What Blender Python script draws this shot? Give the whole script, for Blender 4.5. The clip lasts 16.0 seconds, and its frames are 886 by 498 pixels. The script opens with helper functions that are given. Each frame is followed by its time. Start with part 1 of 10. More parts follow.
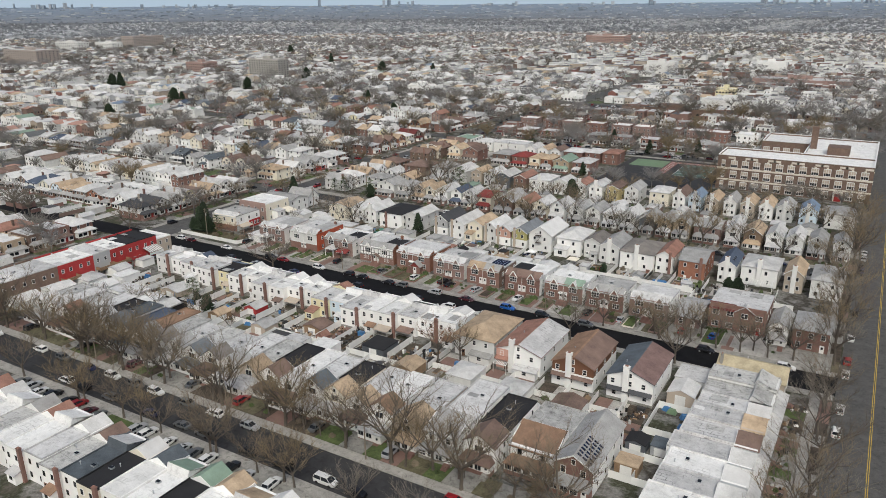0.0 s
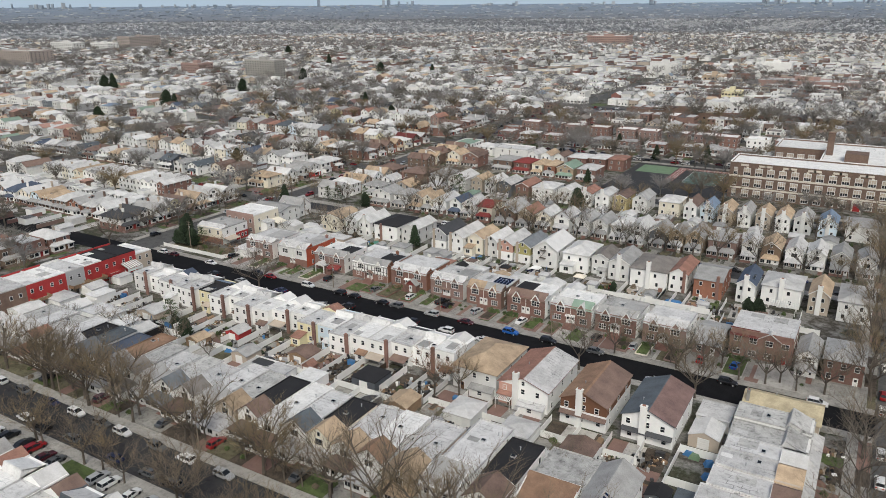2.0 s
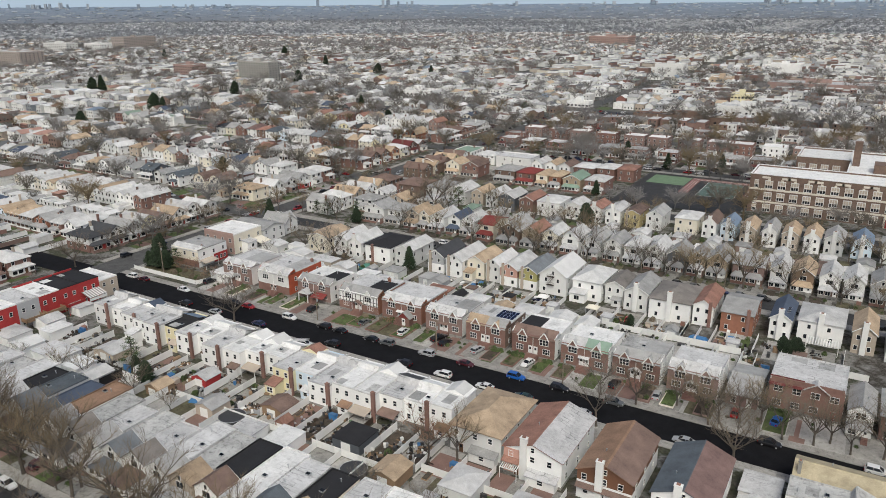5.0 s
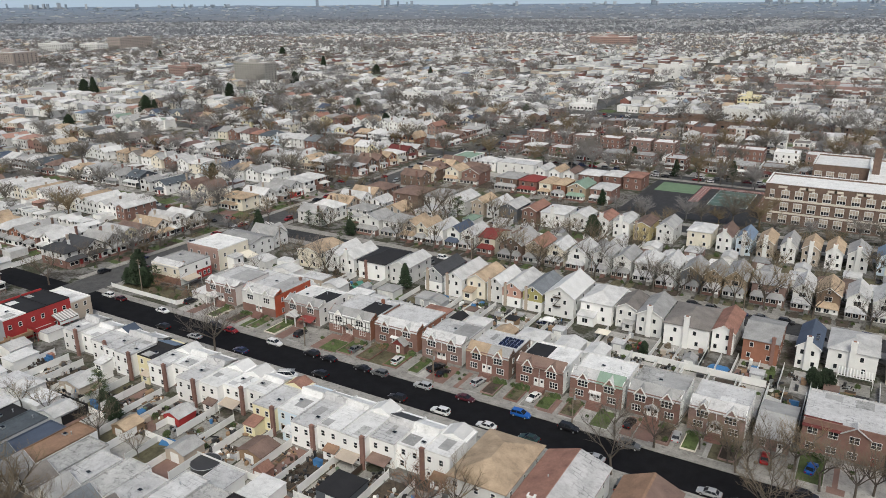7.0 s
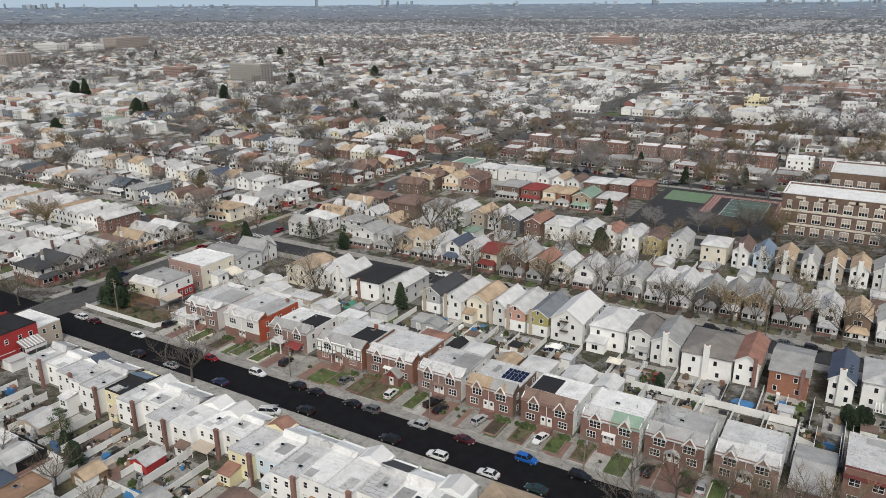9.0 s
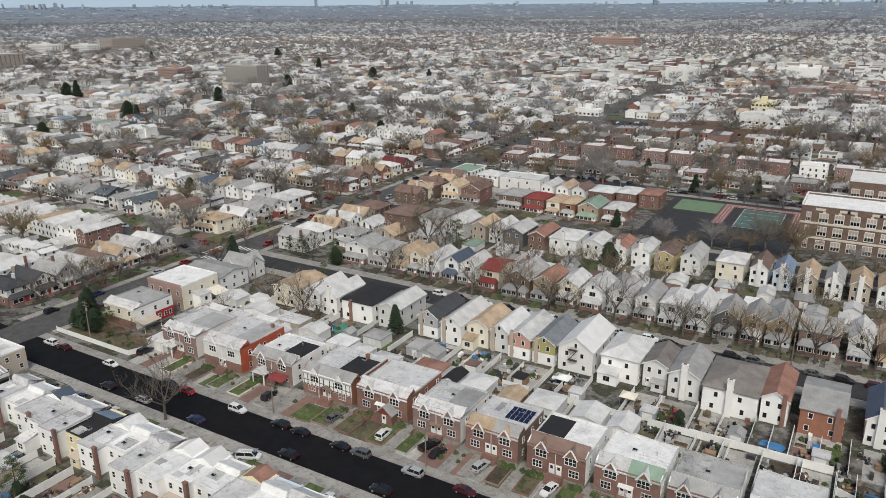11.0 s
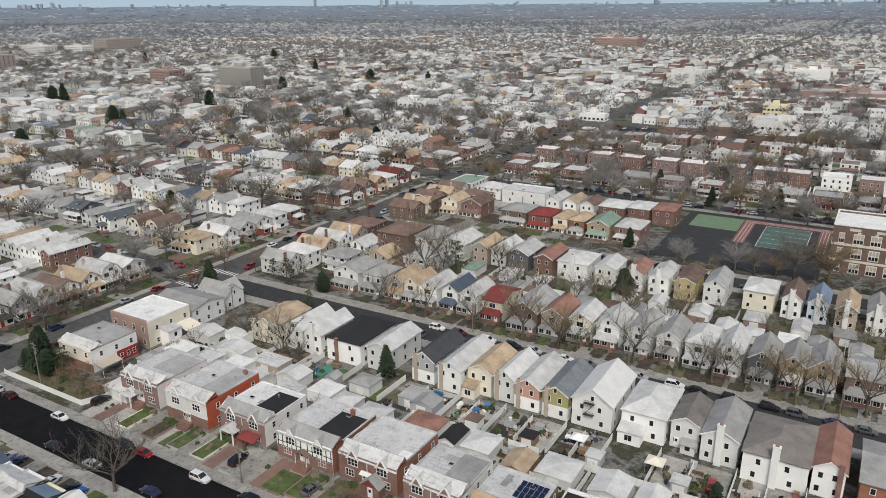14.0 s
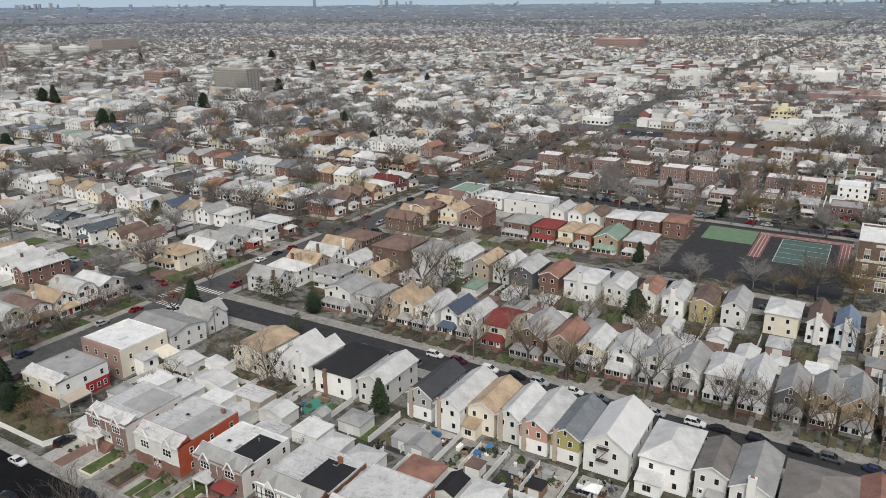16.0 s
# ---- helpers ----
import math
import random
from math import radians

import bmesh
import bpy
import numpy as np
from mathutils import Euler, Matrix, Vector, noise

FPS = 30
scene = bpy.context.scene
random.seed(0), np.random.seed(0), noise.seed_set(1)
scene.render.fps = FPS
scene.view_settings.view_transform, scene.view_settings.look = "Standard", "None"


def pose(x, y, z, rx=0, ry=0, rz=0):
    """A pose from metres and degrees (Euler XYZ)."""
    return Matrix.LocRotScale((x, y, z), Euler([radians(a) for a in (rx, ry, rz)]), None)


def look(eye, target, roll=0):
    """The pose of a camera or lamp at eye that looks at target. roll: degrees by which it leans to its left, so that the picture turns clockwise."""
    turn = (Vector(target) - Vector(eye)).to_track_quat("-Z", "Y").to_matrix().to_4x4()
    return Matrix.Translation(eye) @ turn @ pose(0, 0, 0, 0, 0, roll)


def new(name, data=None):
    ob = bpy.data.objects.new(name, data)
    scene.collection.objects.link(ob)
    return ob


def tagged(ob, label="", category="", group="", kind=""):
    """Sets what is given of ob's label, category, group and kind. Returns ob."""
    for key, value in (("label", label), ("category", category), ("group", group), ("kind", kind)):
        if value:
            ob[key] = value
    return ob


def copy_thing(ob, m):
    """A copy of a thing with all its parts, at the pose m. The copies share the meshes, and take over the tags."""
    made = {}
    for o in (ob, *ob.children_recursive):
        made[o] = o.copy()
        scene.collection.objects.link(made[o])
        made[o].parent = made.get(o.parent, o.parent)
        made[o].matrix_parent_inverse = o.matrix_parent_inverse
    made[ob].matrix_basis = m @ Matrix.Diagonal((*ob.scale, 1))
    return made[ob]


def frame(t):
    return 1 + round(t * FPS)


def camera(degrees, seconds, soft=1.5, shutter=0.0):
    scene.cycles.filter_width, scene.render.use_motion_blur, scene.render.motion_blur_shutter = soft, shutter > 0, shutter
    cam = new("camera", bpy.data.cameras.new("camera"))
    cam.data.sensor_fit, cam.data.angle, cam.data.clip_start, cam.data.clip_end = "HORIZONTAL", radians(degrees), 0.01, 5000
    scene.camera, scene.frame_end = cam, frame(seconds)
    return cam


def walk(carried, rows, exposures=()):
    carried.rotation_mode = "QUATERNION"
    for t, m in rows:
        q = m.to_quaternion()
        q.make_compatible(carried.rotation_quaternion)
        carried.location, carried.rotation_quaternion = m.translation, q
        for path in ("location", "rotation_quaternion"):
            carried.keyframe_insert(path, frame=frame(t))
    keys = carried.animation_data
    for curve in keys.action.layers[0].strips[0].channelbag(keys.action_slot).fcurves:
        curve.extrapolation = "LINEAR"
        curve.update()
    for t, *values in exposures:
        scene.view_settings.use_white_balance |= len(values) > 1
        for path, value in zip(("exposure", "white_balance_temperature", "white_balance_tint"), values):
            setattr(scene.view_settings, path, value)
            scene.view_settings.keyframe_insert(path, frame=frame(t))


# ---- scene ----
cam = camera(61.8, 16.0, soft=0.9)
TURN = (71.62, 0.39, 30.57)
PATH = [
    (0.0, 91.59, -193.75, 90.00),
    (2.0, 82.93, -177.75, 89.82),
    (4.0, 74.32, -161.91, 89.70),
    (6.0, 65.76, -146.24, 89.65),
    (8.0, 57.27, -130.73, 89.65),
    (10.0, 48.84, -115.39, 89.72),
    (12.0, 40.47, -100.21, 89.85),
    (14.0, 32.15, -85.19, 90.04),
    (16.0, 23.90, -70.34, 90.29),
]
walk(cam, [(t, pose(x, y, z, *TURN)) for t, x, y, z in PATH])

# ---- light: bright overcast, the sun a wide soft glow high in the south-east ----
SUN_AZ, SUN_EL = 150.0, 50.0          # degrees: azimuth from +y clockwise, elevation
world = bpy.data.worlds.new("world")
scene.world = world
world.use_nodes = True
wn = world.node_tree.nodes
sky = wn.new("ShaderNodeTexSky")
sky.sky_type, sky.sun_disc = "NISHITA", False
sky.sun_elevation, sky.sun_rotation = radians(SUN_EL), radians(SUN_AZ)
sky.air_density, sky.dust_density, sky.ozone_density = 1.0, 5.0, 0.6
wn["Background"].inputs["Strength"].default_value = 0.105
world.node_tree.links.new(sky.outputs["Color"], wn["Background"].inputs["Color"])
sun = new("sun", bpy.data.lights.new("sun", "SUN"))
sun.data.energy, sun.data.angle, sun.data.color = 1.5, radians(20), (0.95, 1.0, 0.93)
sa, se = radians(SUN_AZ), radians(SUN_EL)
sun.matrix_world = look((math.sin(sa) * math.cos(se) * 300, math.cos(sa) * math.cos(se) * 300, math.sin(se) * 300), (0, 0, 0))
scene.view_settings.exposure = 0.165

# ---- materials ----
def material(name, color, rough=0.8, spread=0.15, grain=2.0, stain=0.25, bump=0.15, metal=0.0, tint=0.0, coat=0.0, spec=0.3, wear=0.0, seams=0.0):
    """Two scales of variation (stains, grain), fine relief, and a difference from object to object."""
    m = bpy.data.materials.new(name)
    m.use_nodes = True
    nt = m.node_tree
    n, l = nt.nodes, nt.links
    b = n["Principled BSDF"]
    b.inputs["Roughness"].default_value, b.inputs["Metallic"].default_value = rough, metal
    b.inputs["Specular IOR Level"].default_value = spec
    b.inputs["Coat Weight"].default_value = coat
    co = n.new("ShaderNodeTexCoord")
    geo = n.new("ShaderNodeNewGeometry")
    info = n.new("ShaderNodeObjectInfo")
    big = n.new("ShaderNodeTexNoise")
    big.inputs["Scale"].default_value, big.inputs["Detail"].default_value = 0.35 * grain / 2, 4.0
    fine = n.new("ShaderNodeTexNoise")
    fine.inputs["Scale"].default_value, fine.inputs["Detail"].default_value = 4.0 * grain, 3.0
    l.new(geo.outputs["Position"], big.inputs["Vector"])
    l.new(geo.outputs["Position"], fine.inputs["Vector"])
    def math_node(op, a, c):
        k = n.new("ShaderNodeMath")
        k.operation = op
        for i, v in enumerate((a, c)):
            if isinstance(v, (int, float)):
                k.inputs[i].default_value = v
            else:
                l.new(v, k.inputs[i])
        return k.outputs[0]
    v1 = math_node("MULTIPLY", math_node("SUBTRACT", big.outputs["Fac"], 0.5), stain * 2)
    v2 = math_node("MULTIPLY", math_node("SUBTRACT", fine.outputs["Fac"], 0.5), stain * 1.7)
    v3 = math_node("MULTIPLY", math_node("SUBTRACT", info.outputs["Random"], 0.5), spread)
    v4 = math_node("MULTIPLY", math_node("SUBTRACT", geo.outputs["Random Per Island"], 0.5), tint)
    mid = n.new("ShaderNodeTexNoise")
    mid.inputs["Scale"].default_value, mid.inputs["Detail"].default_value, mid.inputs["Roughness"].default_value = 1.5, 7.0, 0.7
    l.new(geo.outputs["Position"], mid.inputs["Vector"])
    v2 = math_node("ADD", v2, math_node("MULTIPLY", math_node("SUBTRACT", mid.outputs["Fac"], 0.5), stain * 1.1))
    val = math_node("ADD", math_node("ADD", v1, v2), math_node("ADD", math_node("ADD", v3, v4), 1.0))
    hsv = n.new("ShaderNodeHueSaturation")
    hsv.inputs["Color"].default_value = (*color, 1)
    l.new(val, hsv.inputs["Value"])
    l.new(hsv.outputs["Color"], b.inputs["Base Color"])
    if wear:
        # dark water marks and worn patches
        tex = n.new("ShaderNodeTexNoise")
        tex.inputs["Scale"].default_value, tex.inputs["Detail"].default_value, tex.inputs["Distortion"].default_value = 1.1, 7.0, 0.6
        l.new(geo.outputs["Position"], tex.inputs["Vector"])
        rng_node = n.new("ShaderNodeMapRange")
        rng_node.inputs["From Min"].default_value, rng_node.inputs["From Max"].default_value = 0.52, 0.72
        rng_node.inputs["To Min"].default_value, rng_node.inputs["To Max"].default_value = 1.0, 1.0 - wear
        l.new(tex.outputs["Fac"], rng_node.inputs["Value"])
        l.new(math_node("MULTIPLY", val, rng_node.outputs["Result"]), hsv.inputs["Value"])
    if seams:
        # tarred seams between the sheets of a flat roof, in places only
        lay = n.new("ShaderNodeTexBrick")
        lay.inputs["Scale"].default_value, lay.inputs["Mortar Size"].default_value, lay.inputs["Mortar Smooth"].default_value = 0.42, 0.035, 0.3
        lay.inputs["Brick Width"].default_value, lay.inputs["Row Height"].default_value = 1.1, 0.45
        bend = n.new("ShaderNodeVectorMath")
        bend.operation = "MULTIPLY_ADD"
        bend.inputs[1].default_value = (1.6, 1.6, 0)
        l.new(big.outputs["Color"], bend.inputs[0])
        l.new(geo.outputs["Position"], bend.inputs[2])
        l.new(bend.outputs["Vector"], lay.inputs["Vector"])
        where = n.new("ShaderNodeTexNoise")
        where.inputs["Scale"].default_value, where.inputs["Detail"].default_value = 0.22, 2.0
        l.new(geo.outputs["Position"], where.inputs["Vector"])
        pick = n.new("ShaderNodeMapRange")
        pick.inputs["From Min"].default_value, pick.inputs["From Max"].default_value = 0.5, 0.68
        pick.inputs["To Max"].default_value = seams
        l.new(where.outputs["Fac"], pick.inputs["Value"])
        tar = math_node("SUBTRACT", 1.0, math_node("MULTIPLY", lay.outputs["Fac"], pick.outputs["Result"]))
        l.new(math_node("MULTIPLY", hsv.inputs["Value"].links[0].from_socket, tar), hsv.inputs["Value"])
    if bump:
        bp = n.new("ShaderNodeBump")
        bp.inputs["Strength"].default_value, bp.inputs["Distance"].default_value = bump, 0.02
        l.new(fine.outputs["Fac"], bp.inputs["Height"])
        l.new(bp.outputs["Normal"], b.inputs["Normal"])
    return m


M = {}
for name, color, kw in (
    ("asphalt_new", (0.0095, 0.0095, 0.011), dict(stain=0.6, rough=0.85, spread=0, spec=0.12)),
    ("asphalt", (0.04, 0.04, 0.042), dict(wear=0.4, stain=0.5, spread=0)),
    ("asphalt_worn", (0.085, 0.084, 0.082), dict(stain=0.5, spread=0, wear=0.4)),
    ("siding_rust", (0.15, 0.072, 0.042), dict(stain=0.2)),
    ("roof_aged", (0.40, 0.40, 0.39), dict(seams=0.3, wear=0.5, stain=0.5, spread=0.35)),
    ("brick_paint", (0.40, 0.095, 0.05), dict(stain=0.25, bump=0.4, grain=4)),
    ("concrete", (0.255, 0.247, 0.228), dict(wear=0.5, stain=0.5)),
    ("flagstone", (0.30, 0.288, 0.265), dict(wear=0.4, stain=0.45)),
    ("concrete_light", (0.37, 0.358, 0.335), dict(wear=0.3, stain=0.4)),
    ("paver_red", (0.20, 0.125, 0.105), dict(stain=0.35)),
    ("soil", (0.07, 0.055, 0.042), dict(wear=0.5, stain=0.9, bump=0.4, spread=0)),
    ("grass", (0.08, 0.108, 0.038), dict(wear=0.4, stain=0.8, bump=0.5)),
    ("lawn_dry", (0.11, 0.10, 0.06), dict(wear=0.5, stain=0.8, bump=0.5)),
    ("roof_white", (0.68, 0.68, 0.67), dict(seams=0.3, wear=0.2, stain=0.25, spread=0.2)),
    ("roof_silver", (0.50, 0.50, 0.50), dict(seams=0.5, wear=0.28, stain=0.35, spread=0.25)),
    ("shingle_pale", (0.50, 0.50, 0.495), dict(stain=0.4, bump=0.35, spread=0.3)),
    ("shingle_white", (0.58, 0.58, 0.575), dict(stain=0.18, bump=0.3, spread=0.2)),
    ("twig_dark", (0.11, 0.095, 0.08), dict(stain=0.4, bump=0, spread=0.3)),
    ("roof_grey", (0.31, 0.31, 0.305), dict(stain=0.4, bump=0.4, spread=0.3)),
    ("roof_dark", (0.055, 0.057, 0.062), dict(stain=0.4, bump=0.4, spread=0.3)),
    ("roof_black", (0.022, 0.022, 0.024), dict(stain=0.4, bump=0.3)),
    ("roof_blue", (0.17, 0.23, 0.31), dict(stain=0.3, bump=0.4)),
    ("roof_navy", (0.07, 0.09, 0.13), dict(stain=0.3, bump=0.4)),
    ("roof_brown", (0.163, 0.112, 0.093), dict(stain=0.55, bump=0.4, spread=0.3)),
    ("roof_tan", (0.395, 0.302, 0.21), dict(stain=0.55, bump=0.4, spread=0.3)),
    ("roof_umber", (0.235, 0.148, 0.10), dict(stain=0.55, bump=0.4, spread=0.2)),
    ("roof_slate", (0.085, 0.10, 0.115), dict(stain=0.55, bump=0.4, spread=0.2)),
    ("roof_mauve", (0.175, 0.115, 0.105), dict(stain=0.55, bump=0.4, spread=0.2)),
    ("roof_weathered", (0.185, 0.17, 0.157), dict(stain=0.5, bump=0.4, spread=0.2)),
    ("roof_pewter", (0.165, 0.18, 0.195), dict(stain=0.5, bump=0.4, spread=0.2)),
    ("roof_straw", (0.40, 0.345, 0.235), dict(stain=0.55, bump=0.5)),
    ("roof_terracotta", (0.277, 0.150, 0.115), dict(stain=0.55, bump=0.4, spread=0.2)),
    ("roof_red", (0.201, 0.043, 0.039), dict(stain=0.3, bump=0.4)),
    ("roof_maroon", (0.115, 0.03, 0.028), dict(stain=0.3, bump=0.4)),
    ("roof_green", (0.207, 0.290, 0.230), dict(stain=0.3, bump=0.4)),
    ("siding_white", (0.80, 0.80, 0.785), dict(stain=0.12, spread=0.15, rough=0.6)),
    ("siding_cream", (0.706, 0.661, 0.556), dict(stain=0.14, spread=0.15)),
    ("siding_yellow", (0.701, 0.648, 0.430), dict(stain=0.12)),
    ("siding_mustard", (0.34, 0.315, 0.135), dict(stain=0.15)),
    ("siding_gold", (0.443, 0.371, 0.195), dict(stain=0.12)),
    ("siding_grey", (0.38, 0.39, 0.40), dict(stain=0.14, spread=0.3)),
    ("siding_light", (0.65, 0.65, 0.635), dict(stain=0.14, spread=0.2)),
    ("siding_dark", (0.10, 0.11, 0.125), dict(stain=0.14, spread=0.2)),
    ("siding_tan", (0.422, 0.362, 0.298), dict(stain=0.16, spread=0.2)),
    ("siding_pink", (0.52, 0.31, 0.25), dict(stain=0.14)),
    ("siding_blue", (0.60, 0.70, 0.78), dict(stain=0.12)),
    ("siding_brown", (0.20, 0.14, 0.10), dict(stain=0.16, spread=0.2)),
    ("brick", (0.205, 0.118, 0.098), dict(stain=0.35, bump=0.5, spread=0.25, grain=4)),
    ("brick_mauve", (0.235, 0.16, 0.142), dict(stain=0.35, bump=0.5, spread=0.2, grain=4)),
    ("brick_brown", (0.167, 0.115, 0.091), dict(stain=0.35, bump=0.5, spread=0.25, grain=4)),
    ("brick_orange", (0.266, 0.122, 0.080), dict(stain=0.3, bump=0.5, spread=0.2, grain=4)),
    ("brick_red", (0.36, 0.04, 0.04), dict(stain=0.25, bump=0.4, grain=4)),
    ("brick_pale", (0.35, 0.305, 0.28), dict(stain=0.2, bump=0.3, spread=0.2)),
    ("brick_rose", (0.34, 0.235, 0.205), dict(stain=0.2, bump=0.3, spread=0.1)),
    ("brick_tan", (0.42, 0.33, 0.24), dict(stain=0.3, bump=0.5, spread=0.2, grain=4)),
    ("trim", (0.74, 0.74, 0.72), dict(stain=0.1, bump=0.05, rough=0.5)),
    ("trim_dark", (0.06, 0.055, 0.05), dict(stain=0.2)),
    ("glass", (0.02, 0.023, 0.028), dict(rough=0.16, stain=0.3, bump=0, spread=0.8, spec=0.3)),
    ("wood_dark", (0.06, 0.043, 0.033), dict(stain=0.4, bump=0.3, spread=0.3)),
    ("wood", (0.24, 0.16, 0.10), dict(stain=0.4, bump=0.3, spread=0.3)),
    ("wood_pole", (0.20, 0.165, 0.13), dict(stain=0.4, bump=0.3)),
    ("metal", (0.45, 0.46, 0.47), dict(rough=0.45, metal=0.6, stain=0.2)),
    ("metal_dark", (0.05, 0.05, 0.052), dict(rough=0.5, stain=0.2)),
    ("door_red", (0.28, 0.03, 0.03), dict(stain=0.1)),
    ("door_brown", (0.13, 0.07, 0.04), dict(stain=0.2)),
    ("bark", (0.10, 0.085, 0.07), dict(stain=0.5, bump=0.5, spread=0.3)),
    ("twig", (0.165, 0.132, 0.095), dict(stain=0.4, bump=0, spread=0.35)),
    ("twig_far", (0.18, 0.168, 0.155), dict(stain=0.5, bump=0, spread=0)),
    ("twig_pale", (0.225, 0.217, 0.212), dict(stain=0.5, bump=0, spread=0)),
    # farthest twigs: blue-grey stands in for the haze in front of them
    ("twig_blue_haze", (0.13, 0.165, 0.22), dict(stain=0.5, bump=0, spread=0)),
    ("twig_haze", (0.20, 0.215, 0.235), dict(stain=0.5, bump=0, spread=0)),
    ("twig_grey", (0.18, 0.16, 0.135), dict(stain=0.4, bump=0, spread=0.35)),
    ("twig_red", (0.27, 0.155, 0.10), dict(stain=0.4, bump=0, spread=0.35)),
    ("twig_bud", (0.21, 0.162, 0.10), dict(stain=0.4, bump=0, spread=0.3)),
    ("needle", (0.022, 0.036, 0.018), dict(stain=0.6, bump=0, spread=0.4, tint=0.6)),
    ("leaf", (0.06, 0.085, 0.03), dict(stain=0.6, bump=0, spread=0.4, tint=0.6)),
    ("rubber", (0.015, 0.015, 0.016), dict(stain=0.2)),
    ("tarp_blue", (0.05, 0.16, 0.34), dict(stain=0.2, rough=0.45)),
    ("court_green", (0.14, 0.21, 0.13), dict(stain=0.25)),
    ("court_teal", (0.085, 0.14, 0.125), dict(stain=0.25)),
    ("court_red", (0.24, 0.11, 0.10), dict(stain=0.25)),
    ("paint_yellow", (0.55, 0.38, 0.06), dict(stain=0.3)),
    ("paint_white", (0.62, 0.62, 0.60), dict(stain=0.4)),
    ("solar", (0.012, 0.018, 0.045), dict(rough=0.15, stain=0.2, bump=0, spec=0.5)),
    ("stone", (0.62, 0.58, 0.50), dict(stain=0.2)),
    ("pool_green", (0.05, 0.22, 0.17), dict(rough=0.4, stain=0.2)),
):
    M[name] = material(name, color, **kw)
CAR_PAINT = {k: material("car_" + k, c, rough=0.28, stain=0.06, bump=0, spread=0.1, coat=0.6, metal=0.2) for k, c in dict(
    white=(0.75, 0.75, 0.74), black=(0.012, 0.012, 0.014), grey=(0.11, 0.115, 0.12), silver=(0.42, 0.43, 0.44),
    red=(0.27, 0.012, 0.015), blue=(0.012, 0.11, 0.42), navy=(0.02, 0.03, 0.085), maroon=(0.075, 0.012, 0.018), green=(0.02, 0.05, 0.045)).items()}

# ---- shape helpers ----
rng = random.Random(7)


class Shape:
    """Vertices, faces and a material number a face."""

    def __init__(self):
        self.v, self.f, self.m = [], [], []

    def poly(self, pts, m=0):
        i = len(self.v)
        self.v += [tuple(p) for p in pts]
        self.f.append(tuple(range(i, i + len(pts))))
        self.m.append(m)

    def solid(self, low, high, m=0, top=None, sides=None):
        """A closed body between two rings of points of equal length (low ring counter-clockwise from above)."""
        i, n = len(self.v), len(low)
        self.v += [tuple(p) for p in low] + [tuple(p) for p in high]
        self.f.append(tuple(range(i + n - 1, i - 1, -1)))
        self.m.append(m)
        self.f.append(tuple(range(i + n, i + 2 * n)))
        self.m.append(m if top is None else top)
        for k in range(n):
            j = (k + 1) % n
            self.f.append((i + k, i + j, i + n + j, i + n + k))
            self.m.append(m if sides is None else sides[k])

    def box(self, x0, x1, y0, y1, z0, z1, m=0, top=None, sides=None):
        ring = ((x0, y0), (x1, y0), (x1, y1), (x0, y1))
        self.solid([(x, y, z0) for x, y in ring], [(x, y, z1) for x, y in ring], m, top, sides)

    def slab(self, pts, thick, m=0):
        """A plate of even thickness under a planar outline."""
        a, b, c = (Vector(p) for p in pts[:3])
        n = (b - a).cross(c - a).normalized()
        if n.z < 0:
            pts, n = list(reversed(pts)), -n
        self.solid([tuple(Vector(p) - n * thick) for p in pts], pts, m)

    def tube(self, p0, p1, r0, r1, n=6, m=0):
        a, b = Vector(p0), Vector(p1)
        d = (b - a)
        d = d.normalized() if d.length > 1e-6 else Vector((0, 0, 1))
        x = d.orthogonal().normalized()
        y = d.cross(x)
        ring = [(math.cos(2 * math.pi * k / n), math.sin(2 * math.pi * k / n)) for k in range(n)]
        if r1 < 1e-4:
            i = len(self.v)
            self.v += [tuple(a + (x * c + y * s) * r0) for c, s in ring] + [tuple(b)]
            for k in range(n):
                self.f.append((i + k, i + (k + 1) % n, i + n))
                self.m.append(m)
        else:
            self.solid([tuple(a + (x * c + y * s) * r0) for c, s in ring], [tuple(b + (x * c + y * s) * r1) for c, s in ring], m)

    def mesh(self, name, mats, smooth=False):
        me = bpy.data.meshes.new(name)
        me.from_pydata(self.v, [], self.f)
        me.polygons.foreach_set("material_index", self.m)
        if smooth:
            me.polygons.foreach_set("use_smooth", [True] * len(self.f))
        for k in mats:
            me.materials.append(M[k] if isinstance(k, str) else k)
        me.update()
        return me


def part(name, shape, mats, parent, label="", at=None, smooth=False):
    """One mesh object under a thing or a part."""
    data = shape if isinstance(shape, bpy.types.Mesh) else shape.mesh(name, mats, smooth)
    ob = new(name, data)
    ob.parent = parent
    if at is not None:
        ob.matrix_basis = at
    return tagged(ob, label) if label else ob


def thing(name, m, label, category, group="", kind=""):
    ob = new(name)
    ob.matrix_basis = m
    return tagged(ob, label, category, group, kind)


def solo(name, shape, mats, label, category, kind="", at=None, group=""):
    """A thing that is one mesh."""
    ob = new(name, shape.mesh(name, mats))
    if at is not None:
        ob.matrix_basis = at
    return tagged(ob, label, category, group, kind)


CACHE = {}


